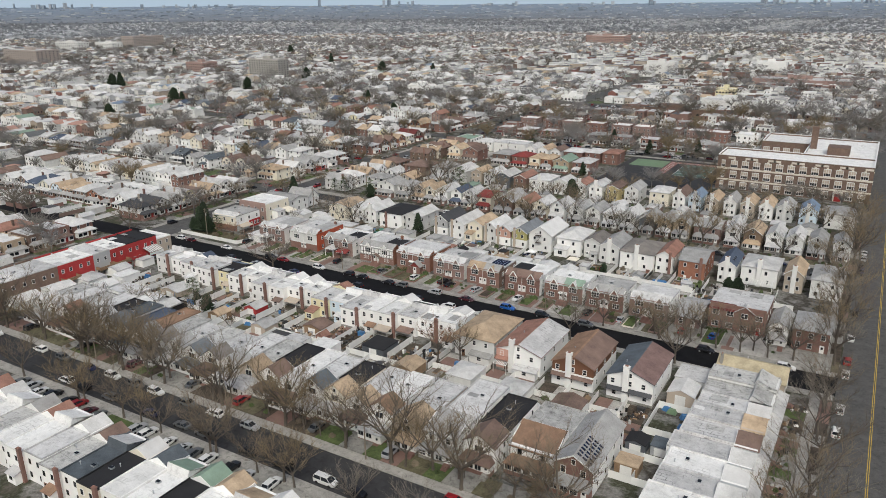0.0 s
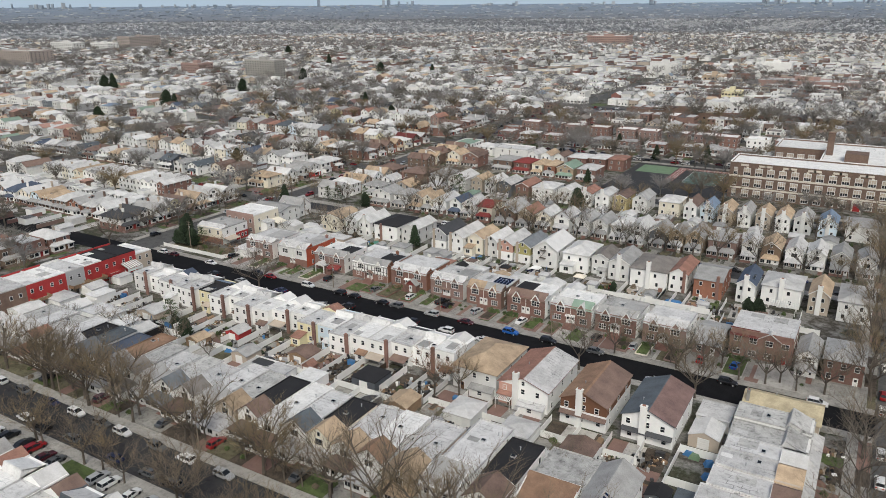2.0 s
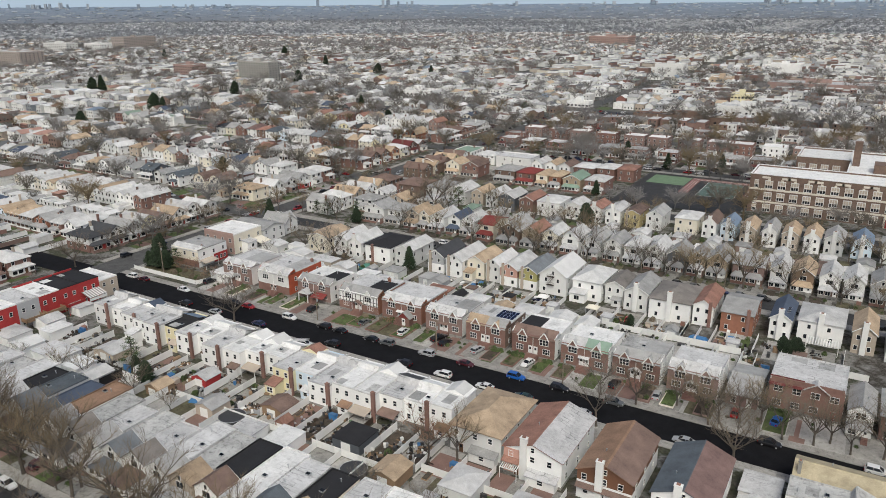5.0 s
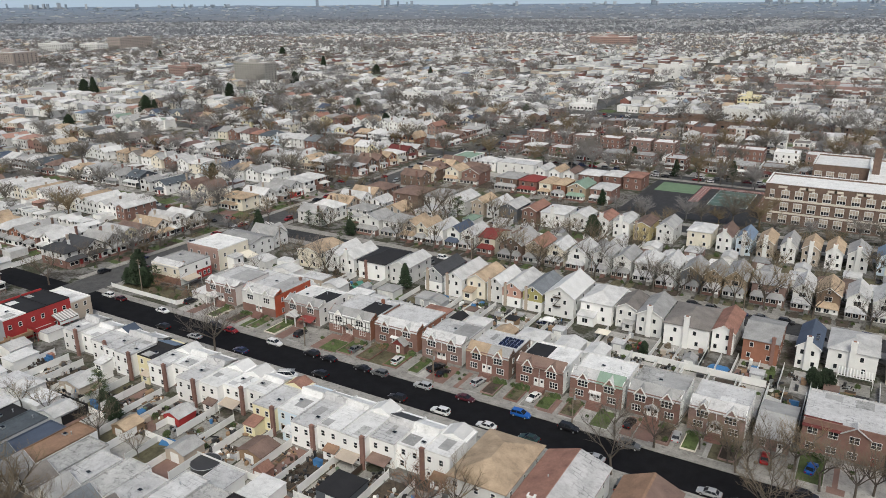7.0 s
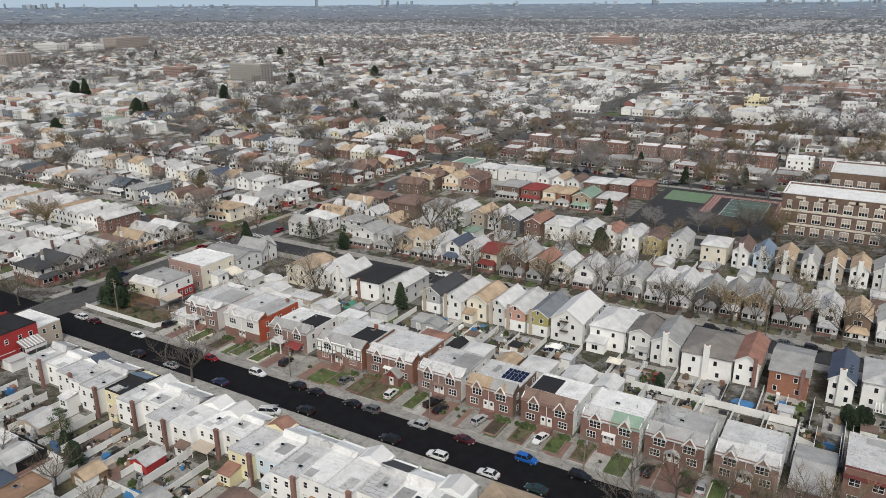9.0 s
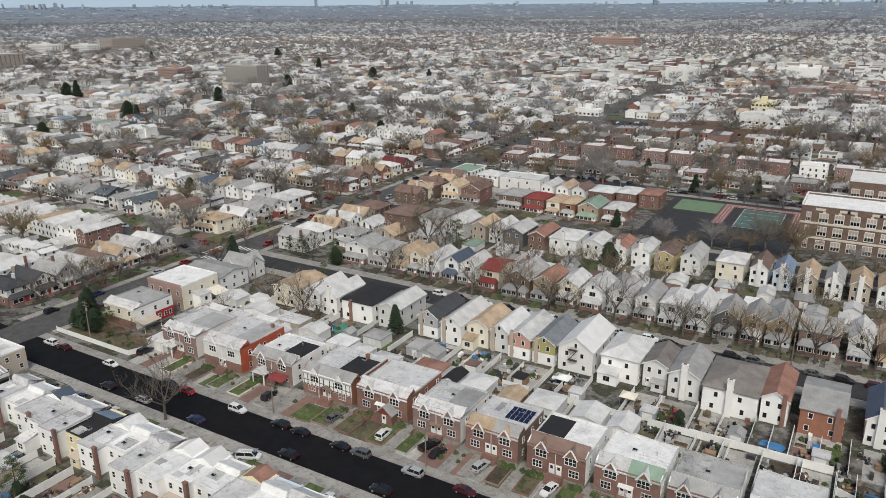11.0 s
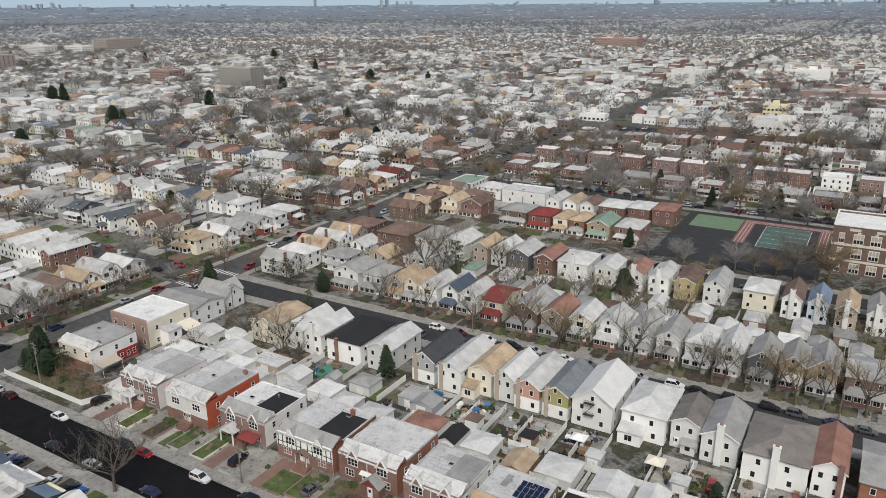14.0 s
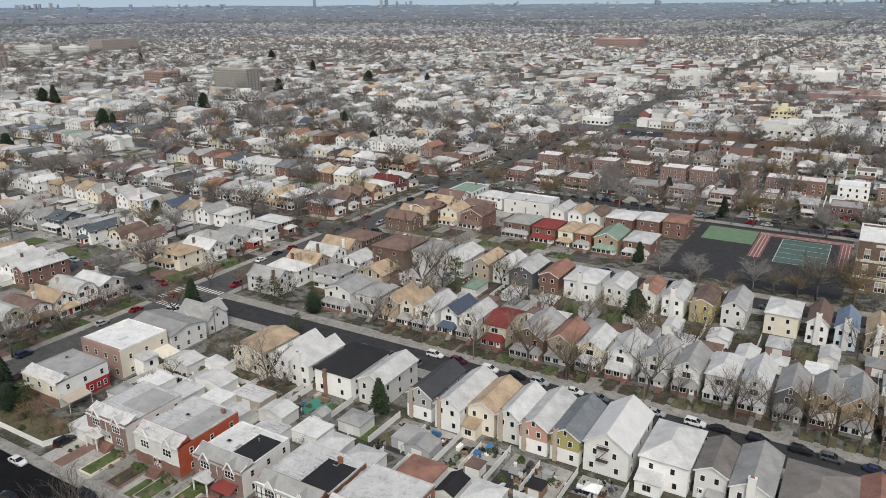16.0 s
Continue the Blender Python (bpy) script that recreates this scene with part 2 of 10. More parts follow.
def lattice(xs, zs, solid_cell, y0, y1, m=0):
    """A connected frame: the solid cells of a grid, with reveals at every hole."""
    s, seen = Shape(), {}

    def vert(i, k, y):
        key = i, k, y
        if key not in seen:
            seen[key] = len(s.v)
            s.v.append((xs[i], y, zs[k]))
        return seen[key]

    nx, nz = len(xs) - 1, len(zs) - 1
    on = lambda i, k: 0 <= i < nx and 0 <= k < nz and solid_cell(i, k)
    for i in range(nx):
        for k in range(nz):
            if not on(i, k):
                continue
            s.f.append((vert(i, k, y0), vert(i + 1, k, y0), vert(i + 1, k + 1, y0), vert(i, k + 1, y0)))
            for (di, dk), (p, q) in (((-1, 0), ((i, k + 1), (i, k))), ((1, 0), ((i + 1, k), (i + 1, k + 1))), ((0, -1), ((i, k), (i + 1, k))), ((0, 1), ((i + 1, k + 1), (i, k + 1)))):
                if not on(i + di, k + dk):
                    s.f.append((vert(*p, y1), vert(*q, y1), vert(*q, y0), vert(*p, y0)))
    s.m = [m] * len(s.f)
    return s


def window_meshes(w, h, bars):
    """Frame with mullions, and the pane behind it; origin at the middle of the sill, outside is -y."""
    key = (round(w, 2), round(h, 2), bars)
    if key not in CACHE:
        t = 0.09
        xs = [-w / 2 - t, -w / 2]
        for k in range(1, bars):
            xs += [-w / 2 + w * k / bars - 0.05, -w / 2 + w * k / bars + 0.05]
        xs += [w / 2, w / 2 + t]
        zs = [-t - 0.03, 0, h * 0.5 - 0.03, h * 0.5 + 0.03, h, h + t]
        f = lattice(xs, zs, lambda i, k: i % 2 == 0 or k % 2 == 0, -0.08, 0.03)
        g = Shape()
        g.box(-w / 2, w / 2, -0.03, 0.01, 0, h)
        CACHE[key] = f.mesh("window", ["trim"]), g.mesh("pane", ["glass"])
    return CACHE[key]


TURN_Z = {"s": 0, "e": 90, "n": 180, "w": -90}


WORLD_SIDE = {(a, b): "senw"[("senw".index(a) + "senw".index(b)) % 4] for a in "senw" for b in "senw"}


JOINED = [False]
FAR_GLAZING = [None]


def wall_opening(s, x, y, z, side, w, h, bars=1, trim=1, glass=2):
    """A framed window proud of a wall, its panes behind the face of the frame; outside is the given side."""
    a = radians(TURN_Z[side])
    c, q = math.cos(a), math.sin(a)
    P = lambda u, v, zz: (x + u * c - v * q, y + u * q + v * c, zz)
    X = w / 2 + 0.1
    ring = [(-X, -0.07), (X, -0.07), (X, 0.03), (-X, 0.03)]
    s.solid([P(u, v, z - 0.12) for u, v in ring], [P(u, v, z + h + 0.1) for u, v in ring], trim)
    for k in range(bars):
        p0, p1 = -w / 2 + w * k / bars + 0.02, -w / 2 + w * (k + 1) / bars - 0.02
        s.poly([P(p0, -0.08, z), P(p1, -0.08, z), P(p1, -0.08, z + h), P(p0, -0.08, z + h)], glass)


def window(parent, x, y, z, side, w=0.95, h=1.35, bars=1):
    if FAR_GLAZING[0] is not None:
        # too small to pick apart: kept for the wall's own mesh
        FAR_GLAZING[0].append((x, y, z, side, w, h, bars))
        return parent
    f, g = window_meshes(w, h, bars)
    if JOINED[0]:
        # far houses: frame and pane in one body
        key = ("joined", round(w, 2), round(h, 2), bars)
        if key not in CACHE:
            s = Shape()
            s.solid([(-w / 2 - 0.09, -0.06, -0.12), (w / 2 + 0.09, -0.06, -0.12), (w / 2 + 0.09, 0.02, -0.12), (-w / 2 - 0.09, 0.02, -0.12)], [(-w / 2 - 0.09, -0.06, h + 0.09), (w / 2 + 0.09, -0.06, h + 0.09), (w / 2 + 0.09, 0.02, h + 0.09), (-w / 2 - 0.09, 0.02, h + 0.09)])
            for k in range(bars):
                a, b = -w / 2 + w * k / bars + 0.03, -w / 2 + w * (k + 1) / bars - 0.03
                s.poly([(a, -0.07, 0), (b, -0.07, 0), (b, -0.07, h), (a, -0.07, h)], 1)
            CACHE[key] = s.mesh("window", ["trim", "glass"])
        return part("window", CACHE[key], None, parent, "", pose(x, y, z, 0, 0, TURN_Z[side]))
    ob = part("window", f, None, parent, "", pose(x, y, z, 0, 0, TURN_Z[side]))
    part("pane", g, None, ob)
    return ob


def door(parent, x, y, z, side="s", mat="trim", w=0.95, h=2.05):
    key = ("door", mat, w)
    if key not in CACHE:
        s = Shape()
        s.box(-w / 2 - 0.1, w / 2 + 0.1, -0.06, 0.02, 0, h + 0.12)
        s.box(-w / 2, w / 2, -0.1, 0.0, 0.03, h, 1)
        s.box(-w / 2 + 0.2, w / 2 - 0.2, -0.115, -0.02, h * 0.55, h - 0.25, 2)
        CACHE[key] = s.mesh("door", ["trim", mat, "glass"])
    return part("door", CACHE[key], None, parent, "", pose(x, y, z, 0, 0, TURN_Z[side]))


def steps(parent, x, y, top, width=1.4, n=5, mat="concrete"):
    """A stoop going down towards -y from a wall at y."""
    r = top / n
    prof = [(y, 0.0), (y, top), (y - 0.9, top)]
    for k in range(1, n):
        prof += [(y - 0.9 - 0.3 * (k - 1), top - r * k), (y - 0.9 - 0.3 * k, top - r * k)]
    prof += [(y - 0.9 - 0.3 * (n - 1), 0.0)]
    s = Shape()
    s.solid([(x - width / 2, q, z) for q, z in prof], [(x + width / 2, q, z) for q, z in prof])
    return part("stoop", s, [mat], parent)


def chimney(parent, x, y, z0, z1, mat="brick", w=0.7, d=0.55):
    s = Shape()
    s.box(x - w / 2, x + w / 2, y - d / 2, y + d / 2, z0, z1 - 0.25)
    s.box(x - w / 2 - 0.08, x + w / 2 + 0.08, y - d / 2 - 0.08, y + d / 2 + 0.08, z1 - 0.25, z1 - 0.1)
    s.box(x - w / 4, x + w / 4, y - d / 4, y + d / 4, z1 - 0.1, z1 + 0.15, 1)
    return part("chimney", s, [mat, "roof_terracotta"], parent)


def roof_shape(kind, w, d, h, rise, over=0.35, thick=0.18):
    """gable: ridge along the depth; gablex: ridge along the width; hip."""
    s = Shape()
    X, Y = w / 2 + over, d / 2 + over
    if kind in ("gable", "gablex"):
        A, B = (X, Y) if kind == "gable" else (Y, X)
        z = h - over * rise / (A - over)
        prof = [(-A, z), (-A, z - thick), (0, h + rise - thick), (A, z - thick), (A, z), (0.14, h + rise - 0.02), (0.1, h + rise + 0.06), (-0.1, h + rise + 0.06), (-0.14, h + rise - 0.02)]
        if kind == "gable":
            s.solid([(p, B, q) for p, q in prof][::-1], [(p, -B, q) for p, q in prof][::-1])
        else:
            s.solid([(B, -p, q) for p, q in prof], [(-B, -p, q) for p, q in prof])
    elif kind == "hip":
        r = min(w, d) / 2
        rx, ry = max(w / 2 - r, 0.02), max(d / 2 - r, 0.02)
        low = [(-X, -Y, h - 0.1), (X, -Y, h - 0.1), (X, Y, h - 0.1), (-X, Y, h - 0.1)]
        eave = [(p[0], p[1], h + 0.1) for p in low]
        s.solid(low, eave)
        a, b, c, e = eave
        p, q, u, t = (-rx, -ry, h + rise), (rx, -ry, h + rise), (rx, ry, h + rise), (-rx, ry, h + rise)
        s.solid(eave, [p, q, u, t])
    return s


SHINGLE = {"roof_silver": "shingle_pale", "roof_white": "shingle_white"}


def house(u0, u1, v0, v1, face, h, kind, wall, roof, rise=2.4, label="", side=None, win=(2, 2, 2), floors=2, chim=None, porch=None,
          over=0.35, rear="", front="", deck=None, stoop=True, flat_back=0.0, doors="trim", category="house", group="", base=0.6, bars=1, vents=True, lower=""):
    """A house on the rectangle u0..u1, v0..v1 that faces s, n, e or w. win: windows a storey at front, rear and each side.
    chim: (x, y, top above the eave, material). porch: (depth, height, roof material, wall material)."""
    turned = face in "ew"
    JOINED[0] = v0 > 50 or u1 < -170 or v1 < -55
    FAR_GLAZING[0] = [] if v0 > 130 or u1 < -170 else None
    w, d = (v1 - v0, u1 - u0) if turned else (u1 - u0, v1 - v0)
    t = thing({"attached row": "row_house", "brick pairs": "semi_detached_house"}.get(group, "house"), pose((u0 + u1) / 2, (v0 + v1) / 2, 0, 0, 0, TURN_Z[face]), label, category, group)
    X, Y = w / 2, d / 2
    sd = side or wall
    # walls: front, right, rear, left
    s = Shape()
    s.box(-X - 0.03, X + 0.03, -Y - 0.03, Y + 0.03, 0, base)
    if JOINED[0]:
        base = 0.3
    else:
        part("foundation", s, ["concrete"], t)
    s = Shape()
    mats = [wall, sd]
    low = 0.0 if JOINED[0] else base
    back = 1 if side else 0
    if kind == "gable":
        ring = [(-X, low), (X, low), (X, h), (0, h + rise - 0.2), (-X, h)]
        i = len(s.v)
        s.v += [(x, -Y, z) for x, z in ring] + [(x, Y, z) for x, z in ring]
        s.f += [(0, 1, 2, 3, 4), (9, 8, 7, 6, 5), (1, 6, 7, 2), (2, 7, 8, 3), (3, 8, 9, 4), (4, 9, 5, 0), (0, 5, 6, 1)]
        s.m += [0, back, 1, 1, 1, 1, 1]
    elif kind == "gablex":
        ring = [(-Y, low), (Y, low), (Y, h), (0, h + rise - 0.2), (-Y, h)]
        s.v += [(X, y, z) for y, z in ring] + [(-X, y, z) for y, z in ring]
        s.f += [(0, 1, 2, 3, 4), (9, 8, 7, 6, 5), (1, 6, 7, 2), (2, 7, 8, 3), (3, 8, 9, 4), (4, 9, 5, 0), (0, 5, 6, 1)]
        s.m += [1, 1, back, 0, 0, 0, 0]
    else:
        s.box(-X, X, -Y, Y, low, h, 0, sides=[0, 1, back, 1])
    wall_ob = part("wall", s, mats, t)
    wall_body = s
    if kind in ("flat", "mansard", "peak"):
        e = 0.22
        f0 = -Y + (flat_back or 5.0) if kind == "peak" else -Y
        ring = [(-X, f0), (-X + e, f0), (-X + e, Y - e), (X - e, Y - e), (X - e, f0), (X, f0), (X, Y), (-X, Y)][::-1]
        s = Shape()
        s.solid([(x, y, h + 0.002) for x, y in ring], [(x, y, h + 0.35) for x, y in ring])
        part("parapet", s, [deck or roof], t)
        if kind == "flat":
            s = Shape()
            s.box(-X + e + 0.01, X - e - 0.01, -Y - 0.06, -Y + 0.25, h + 0.002, h + 0.65)
            part("cornice", s, [wall if wall.startswith("brick") else "trim"], t)
    # roof
    if kind in ("gable", "gablex", "hip"):
        roof = SHINGLE.get(roof, roof)
        part("roof", roof_shape(kind, w, d, h, rise, over), [roof], t)
        if kind == "gable" and (v1 > 45 or JOINED[0]):
            # bargeboards on the end that faces the south
            A = X + over + 0.02
            z = h - over * rise / X
            yy = Y + over if WORLD_SIDE[face, "n"] == "s" else -Y - over
            prof = [(-A, z + 0.04), (-A, z - 0.24), (0, h + rise - 0.26), (A, z - 0.24), (A, z + 0.04), (0, h + rise + 0.04)]
            if WORLD_SIDE[face, "n"] in "s" or WORLD_SIDE[face, "s"] in "s":
                s = Shape()
                s.solid([(p, yy + 0.05, q) for p, q in prof][::-1], [(p, yy - 0.05, q) for p, q in prof][::-1])
                part("bargeboard", s, ["trim"], t)
        if not JOINED[0] and rng.random() < 0.7:
            k = rise / X if kind == "gable" else rise / min(X, Y)
            px, py = rng.uniform(0.25, 0.6) * X, rng.uniform(-0.4, 0.5) * Y
            zz = h + rise - px * k if kind == "gable" else h + 0.3 * rise
            s = Shape()
            s.tube((px, py, zz - 0.3), (px, py, zz + 0.55), 0.09, 0.09, 6)
            s.tube((px, py, zz + 0.5), (px, py, zz + 0.62), 0.17, 0.12, 6)
            part("vent_pipe", s, ["metal"], t)
    elif kind == "flat":
        s = Shape()
        s.box(-X + 0.22, X - 0.22, -Y + 0.25, Y - 0.22, h - 0.1, h + 0.08)
        part("roof", s, [roof], t)
    elif kind == "mansard":
        # flat deck behind a slope over the front, with side cheeks
        run, up = flat_back or 3.0, rise
        s = Shape()
        s.box(-X + 0.22, X - 0.22, -Y + run, Y - 0.22, h - 0.1, h + 0.1)
        part("roof_deck", s, [deck or roof], t)
        s = Shape()
        s.slab([(-X, -Y - 0.3, h - 0.35), (X, -Y - 0.3, h - 0.35), (X, -Y + run - 0.3, h + up), (-X, -Y + run - 0.3, h + up)], 0.16)
        part("roof", s, [roof], t)
        s = Shape()
        for x0, x1 in ((-X, -X + 0.2), (X - 0.2, X)):
            s.solid([(x0, -Y, h), (x1, -Y, h), (x1, -Y + run + 0.6, h), (x0, -Y + run + 0.6, h)],
                    [(x0, -Y, h + 0.02), (x1, -Y, h + 0.02), (x1, -Y + run - 0.1, h + up), (x0, -Y + run - 0.1, h + up)])
        s.solid([(-X + 0.2, -Y + run - 0.3, h), (X - 0.2, -Y + run - 0.3, h), (X - 0.2, -Y + run + 0.6, h), (-X + 0.2, -Y + run + 0.6, h)],
                [(-X + 0.2, -Y + run - 0.3, h + up - 0.1), (X - 0.2, -Y + run - 0.3, h + up - 0.1), (X - 0.2, -Y + run - 0.1, h + up - 0.1), (-X + 0.2, -Y + run - 0.1, h + up - 0.1)])
        part("roof_cheek", s, [sd if front != "row" else (deck or roof)], t)
    elif kind == "peak":
        run = flat_back or 5.0
        s = Shape()
        s.box(-X + 0.22, X - 0.22, -Y + run, Y - 0.22, h - 0.1, h + 0.1)
        part("roof_deck", s, [deck or roof], t)
        s = Shape()
        ring = [(-X, h - 0.02), (X, h - 0.02), (0, h + rise - 0.12)]
        s.solid([(p, -Y + run, q) for p, q in ring][::-1], [(p, -Y, q) for p, q in ring][::-1])
        gw = part("gable_wall", s, [sd], t)
        prof = [(-X - 0.2, h - 0.15), (-X - 0.2, h - 0.3), (0, h + rise - 0.12), (X + 0.2, h - 0.3), (X + 0.2, h - 0.15), (0, h + rise + 0.06)]
        s = Shape()
        s.solid([(p, -Y + run - 0.12, q) for p, q in prof][::-1], [(p, -Y - 0.35, q) for p, q in prof][::-1])
        part("roof", s, [SHINGLE.get(roof, roof)], t)
        if WORLD_SIDE[face, "s"] in "se":
            window(gw, 0, -Y, h + 0.1, "s", 0.7, 0.9)
    if kind in ("flat", "mansard", "peak") and not JOINED[0]:
        y_front = -Y + (flat_back or 5.0) + 0.3 if kind != "flat" else -Y + 0.6
        for k in range(rng.choice((1, 1, 2))):
            y0 = rng.uniform(y_front, Y - 2.5)
            x0 = rng.uniform(-X + 0.4, X - 2.2)
            s = Shape()
            s.box(x0, min(x0 + rng.uniform(1.2, 3.6), X - 0.35), y0, min(y0 + rng.uniform(1.0, 4.0), Y - 0.4), h + 0.06, h + 0.112 + 0.006 * k)
            part("roof_patch", s, [rng.choice(["roof_aged", "roof_grey", "roof_silver", "roof_white", "roof_aged"])], t)
    if vents and kind in ("flat", "mansard", "peak") and rng.random() < 0.7:
        s = Shape()
        x, y = rng.uniform(-X * 0.5, X * 0.5), rng.uniform(-0.1, Y * 0.6)
        s.box(x - 0.5, x + 0.5, y - 0.4, y + 0.4, h + 0.08, h + 0.4)
        s.box(x - 0.42, x + 0.42, y - 0.32, y + 0.32, h + 0.4, h + 0.46, 1)
        part("skylight", s, ["metal", "glass"], t)
        s = Shape()
        x, y = rng.uniform(-X * 0.7, X * 0.7), rng.uniform(0, Y * 0.8)
        s.tube((x, y, h), (x, y, h + 0.8), 0.09, 0.09)
        s.tube((x, y, h + 0.8), (x, y, h + 0.9), 0.2, 0.12)
        part("vent_pipe", s, ["metal"], t)
    if lower:
        s = Shape()
        s.box(-X - 0.04, X + 0.04, -Y - 0.04, Y + 0.04, 0.02, 4.0 if wall == "siding_rust" else 3.25)
        part("lower_wall", s, [lower], t)

    def glazed(local):
        return WORLD_SIDE[face, local] in "se"

    zs = [base + 0.75 + k * (h - base) / floors for k in range(floors)]
    nf, nr, ns = win
    if v0 > 130:
        ns = min(ns, 1)
    step = h - base
    py = 0.0
    if porch:
        pd, ph, pm, pw = porch
        py = pd
        pb = 0.9 if pd < 3 else 0.3
        s = Shape()
        s.box(-X + 0.1, X - 0.1, -Y - pd, -Y - 0.002, pb, ph - 0.2)
        por = part("porch", s, [pw], t)
        s = Shape()
        s.box(-X + 0.05, X - 0.05, -Y - pd - 0.05, -Y - 0.035, 0, pb)
        part("porch_base", s, ["brick" if rng.random() < 0.6 else "concrete"], por)
        # hipped porch roof against the wall
        s = Shape()
        low = [(-X - 0.1, -Y - pd - 0.35), (X + 0.1, -Y - pd - 0.35), (X + 0.1, -Y - 0.005), (-X - 0.1, -Y - 0.005)]
        top = [(-X + 0.9, -Y - 0.4), (X - 0.9, -Y - 0.4), (X - 0.9, -Y - 0.005), (-X + 0.9, -Y - 0.005)]
        s.solid([(*p, ph - 0.35) for p in low], [(*p, ph - 0.2) for p in low])
        s.solid([(*p, ph - 0.2) for p in low], [(*p, ph + (0.95 if pd < 3 else 0.6)) for p in top])
        part("porch_roof", s, [pm], por)
        n = max(2, int(w / 1.7))
        for k in range(n):
            if k != n - 1:
                window(por, -X + w * (k + 0.5) / n, -Y - pd, 1.1, "s", min(1.4, w / n - 0.3), 1.2, 2)
        door(por, -X + w * (n - 0.5) / n, -Y - pd, pb - 0.3, "s", doors, 0.9, 1.9)
        steps(por, -X + w * (n - 0.5) / n, -Y - pd - 0.06, max(pb, 0.3), 1.3, 5 if pb > 0.5 else 2, rng.choice(["brick", "concrete"]))
    Xw, Yw = X, Y
    for i, z in enumerate(zs):
        if lower:
            X, Y = (Xw + 0.05, Yw + 0.05) if i == 0 else (Xw, Yw)
        if front != "semi" and nf and glazed("s") and not (porch and i == 0):
            if porch and w < 8:
                window(t, 0, -Y, z, "s", 1.9, 1.35, 2)
            for k in range(nf if not porch or w >= 8 else 0):
                x = -X + w * (k + 0.5) / nf
                if i == 0 and stoop and k == nf - 1:
                    door(t, x, -Y, base, "s", doors)
                    steps(t, x, -Y, base)
                else:
                    window(t, x, -Y, z, "s", 1.0 if bars == 1 else 1.7, 1.4, bars)
        for k in range(nr if glazed("n") else 0):
            window(t, -X + w * (k + 0.5 + 0.12 * ((i + k) % 2)) / nr, Y, z + 0.05, "n", 0.85, 1.2)
        for k in range(ns):
            y = -Y + d * (k + 0.6) / ns
            if glazed("e"):
                window(t, X, y, z, "e", 0.8, 1.25)
            if glazed("w"):
                window(t, -X, y, z, "w", 0.8, 1.25)
    if kind == "gable" and rise > 1.8:
        for sd_, yy in (("s", -Y), ("n", Y)):
            if not glazed(sd_):
                continue
            window(t, 0, yy, h + 0.15, sd_, 0.7, 1.0)
    if front == "semi":
        for sx in (-1, 1):
            # gablet over each half's windows
            s = Shape()
            gx = sx * X / 2
            yb = -Y + 2.4
            for a in (-1, 1):
                s.slab([(gx + a * 1.55, -Y - 0.25, h - 0.55), (gx, -Y - 0.25, h + 1.35), (gx, yb, h + 1.35), (gx + a * 1.55, yb - 1.6, h - 0.55)], 0.1, 1)
            s.solid([(gx - 1.35, -Y - 0.12, h - 0.5), (gx + 1.35, -Y - 0.12, h - 0.5), (gx + 1.35, -Y, h - 0.5), (gx - 1.35, -Y, h - 0.5)],
                    [(gx - 0.03, -Y - 0.12, h + 1.2), (gx + 0.03, -Y - 0.12, h + 1.2), (gx + 0.03, -Y, h + 1.2), (gx - 0.03, -Y, h + 1.2)], 0)
            gab = part("gablet", s, [wall, roof], t)
            s = Shape()
            for a in (-1, 1):
                s.solid([(gx + a * 1.62, -Y - 0.33, h - 0.75), (gx + a * 1.3, -Y - 0.33, h - 0.75), (gx + a * 1.3, -Y - 0.13, h - 0.75), (gx + a * 1.62, -Y - 0.13, h - 0.75)][::a],
                        [(gx + a * 0.16, -Y - 0.33, h + 1.38), (gx - a * 0.02, -Y - 0.33, h + 1.2), (gx - a * 0.02, -Y - 0.13, h + 1.2), (gx + a * 0.16, -Y - 0.13, h + 1.38)][::a])
            part("gable_trim", s, ["trim"], gab)
            window(t, gx, -Y, zs[1] - 0.1, "s", 2.3, 1.5, 3)
            window(t, sx * X * 0.62, -Y, zs[0] + 0.25, "s", 1.9, 1.45, 3)
            door(t, sx * 0.75, -Y, base + 0.5, "s", doors)
        steps(t, 0, -Y, base + 0.5, 3.4, 6, "brick")
        style = rng.choice(("slab", "gable", "pair", "none"))
        s = Shape()
        tone = rng.choice(["siding_light", "roof_grey", "metal", "roof_brown", "trim"])
        z = base + 2.75
        if style == "slab":
            s.slab([(-1.45, -Y - 0.9, z), (1.45, -Y - 0.9, z), (1.45, -Y, z + 0.4), (-1.45, -Y, z + 0.4)], 0.1)
        elif style == "gable":
            for a in (-1, 1):
                s.slab([(a * 1.7, -Y - 1.4, z), (0, -Y - 1.4, z + 0.9), (0, -Y, z + 0.9), (a * 1.7, -Y, z)][::a], 0.1)
        elif style == "pair":
            s.slab([(0.15, -Y - 0.8, z), (1.45, -Y - 0.8, z), (1.45, -Y, z + 0.45), (0.15, -Y, z + 0.45)], 0.08)
            q = Shape()
            q.slab([(-1.45, -Y - 0.8, z), (-0.15, -Y - 0.8, z), (-0.15, -Y, z + 0.45), (-1.45, -Y, z + 0.45)], 0.08)
            part("door_canopy", q, [tone], t)
        if style != "none":
            can = part("door_canopy", s, [tone], t)
        if style == "gable":
            for a in (-1.5, 1.4):
                q = Shape()
                q.box(a, a + 0.1, -Y - 1.3, -Y - 1.2, base + 0.5, z + 0.1)
                part("post", q, ["trim"], can)
        s = Shape()
        s.tube((0, -Y - 0.08, base), (0, -Y - 0.08, h - 0.3), 0.07, 0.07, 6)
        part("downpipe", s, ["trim"], t)
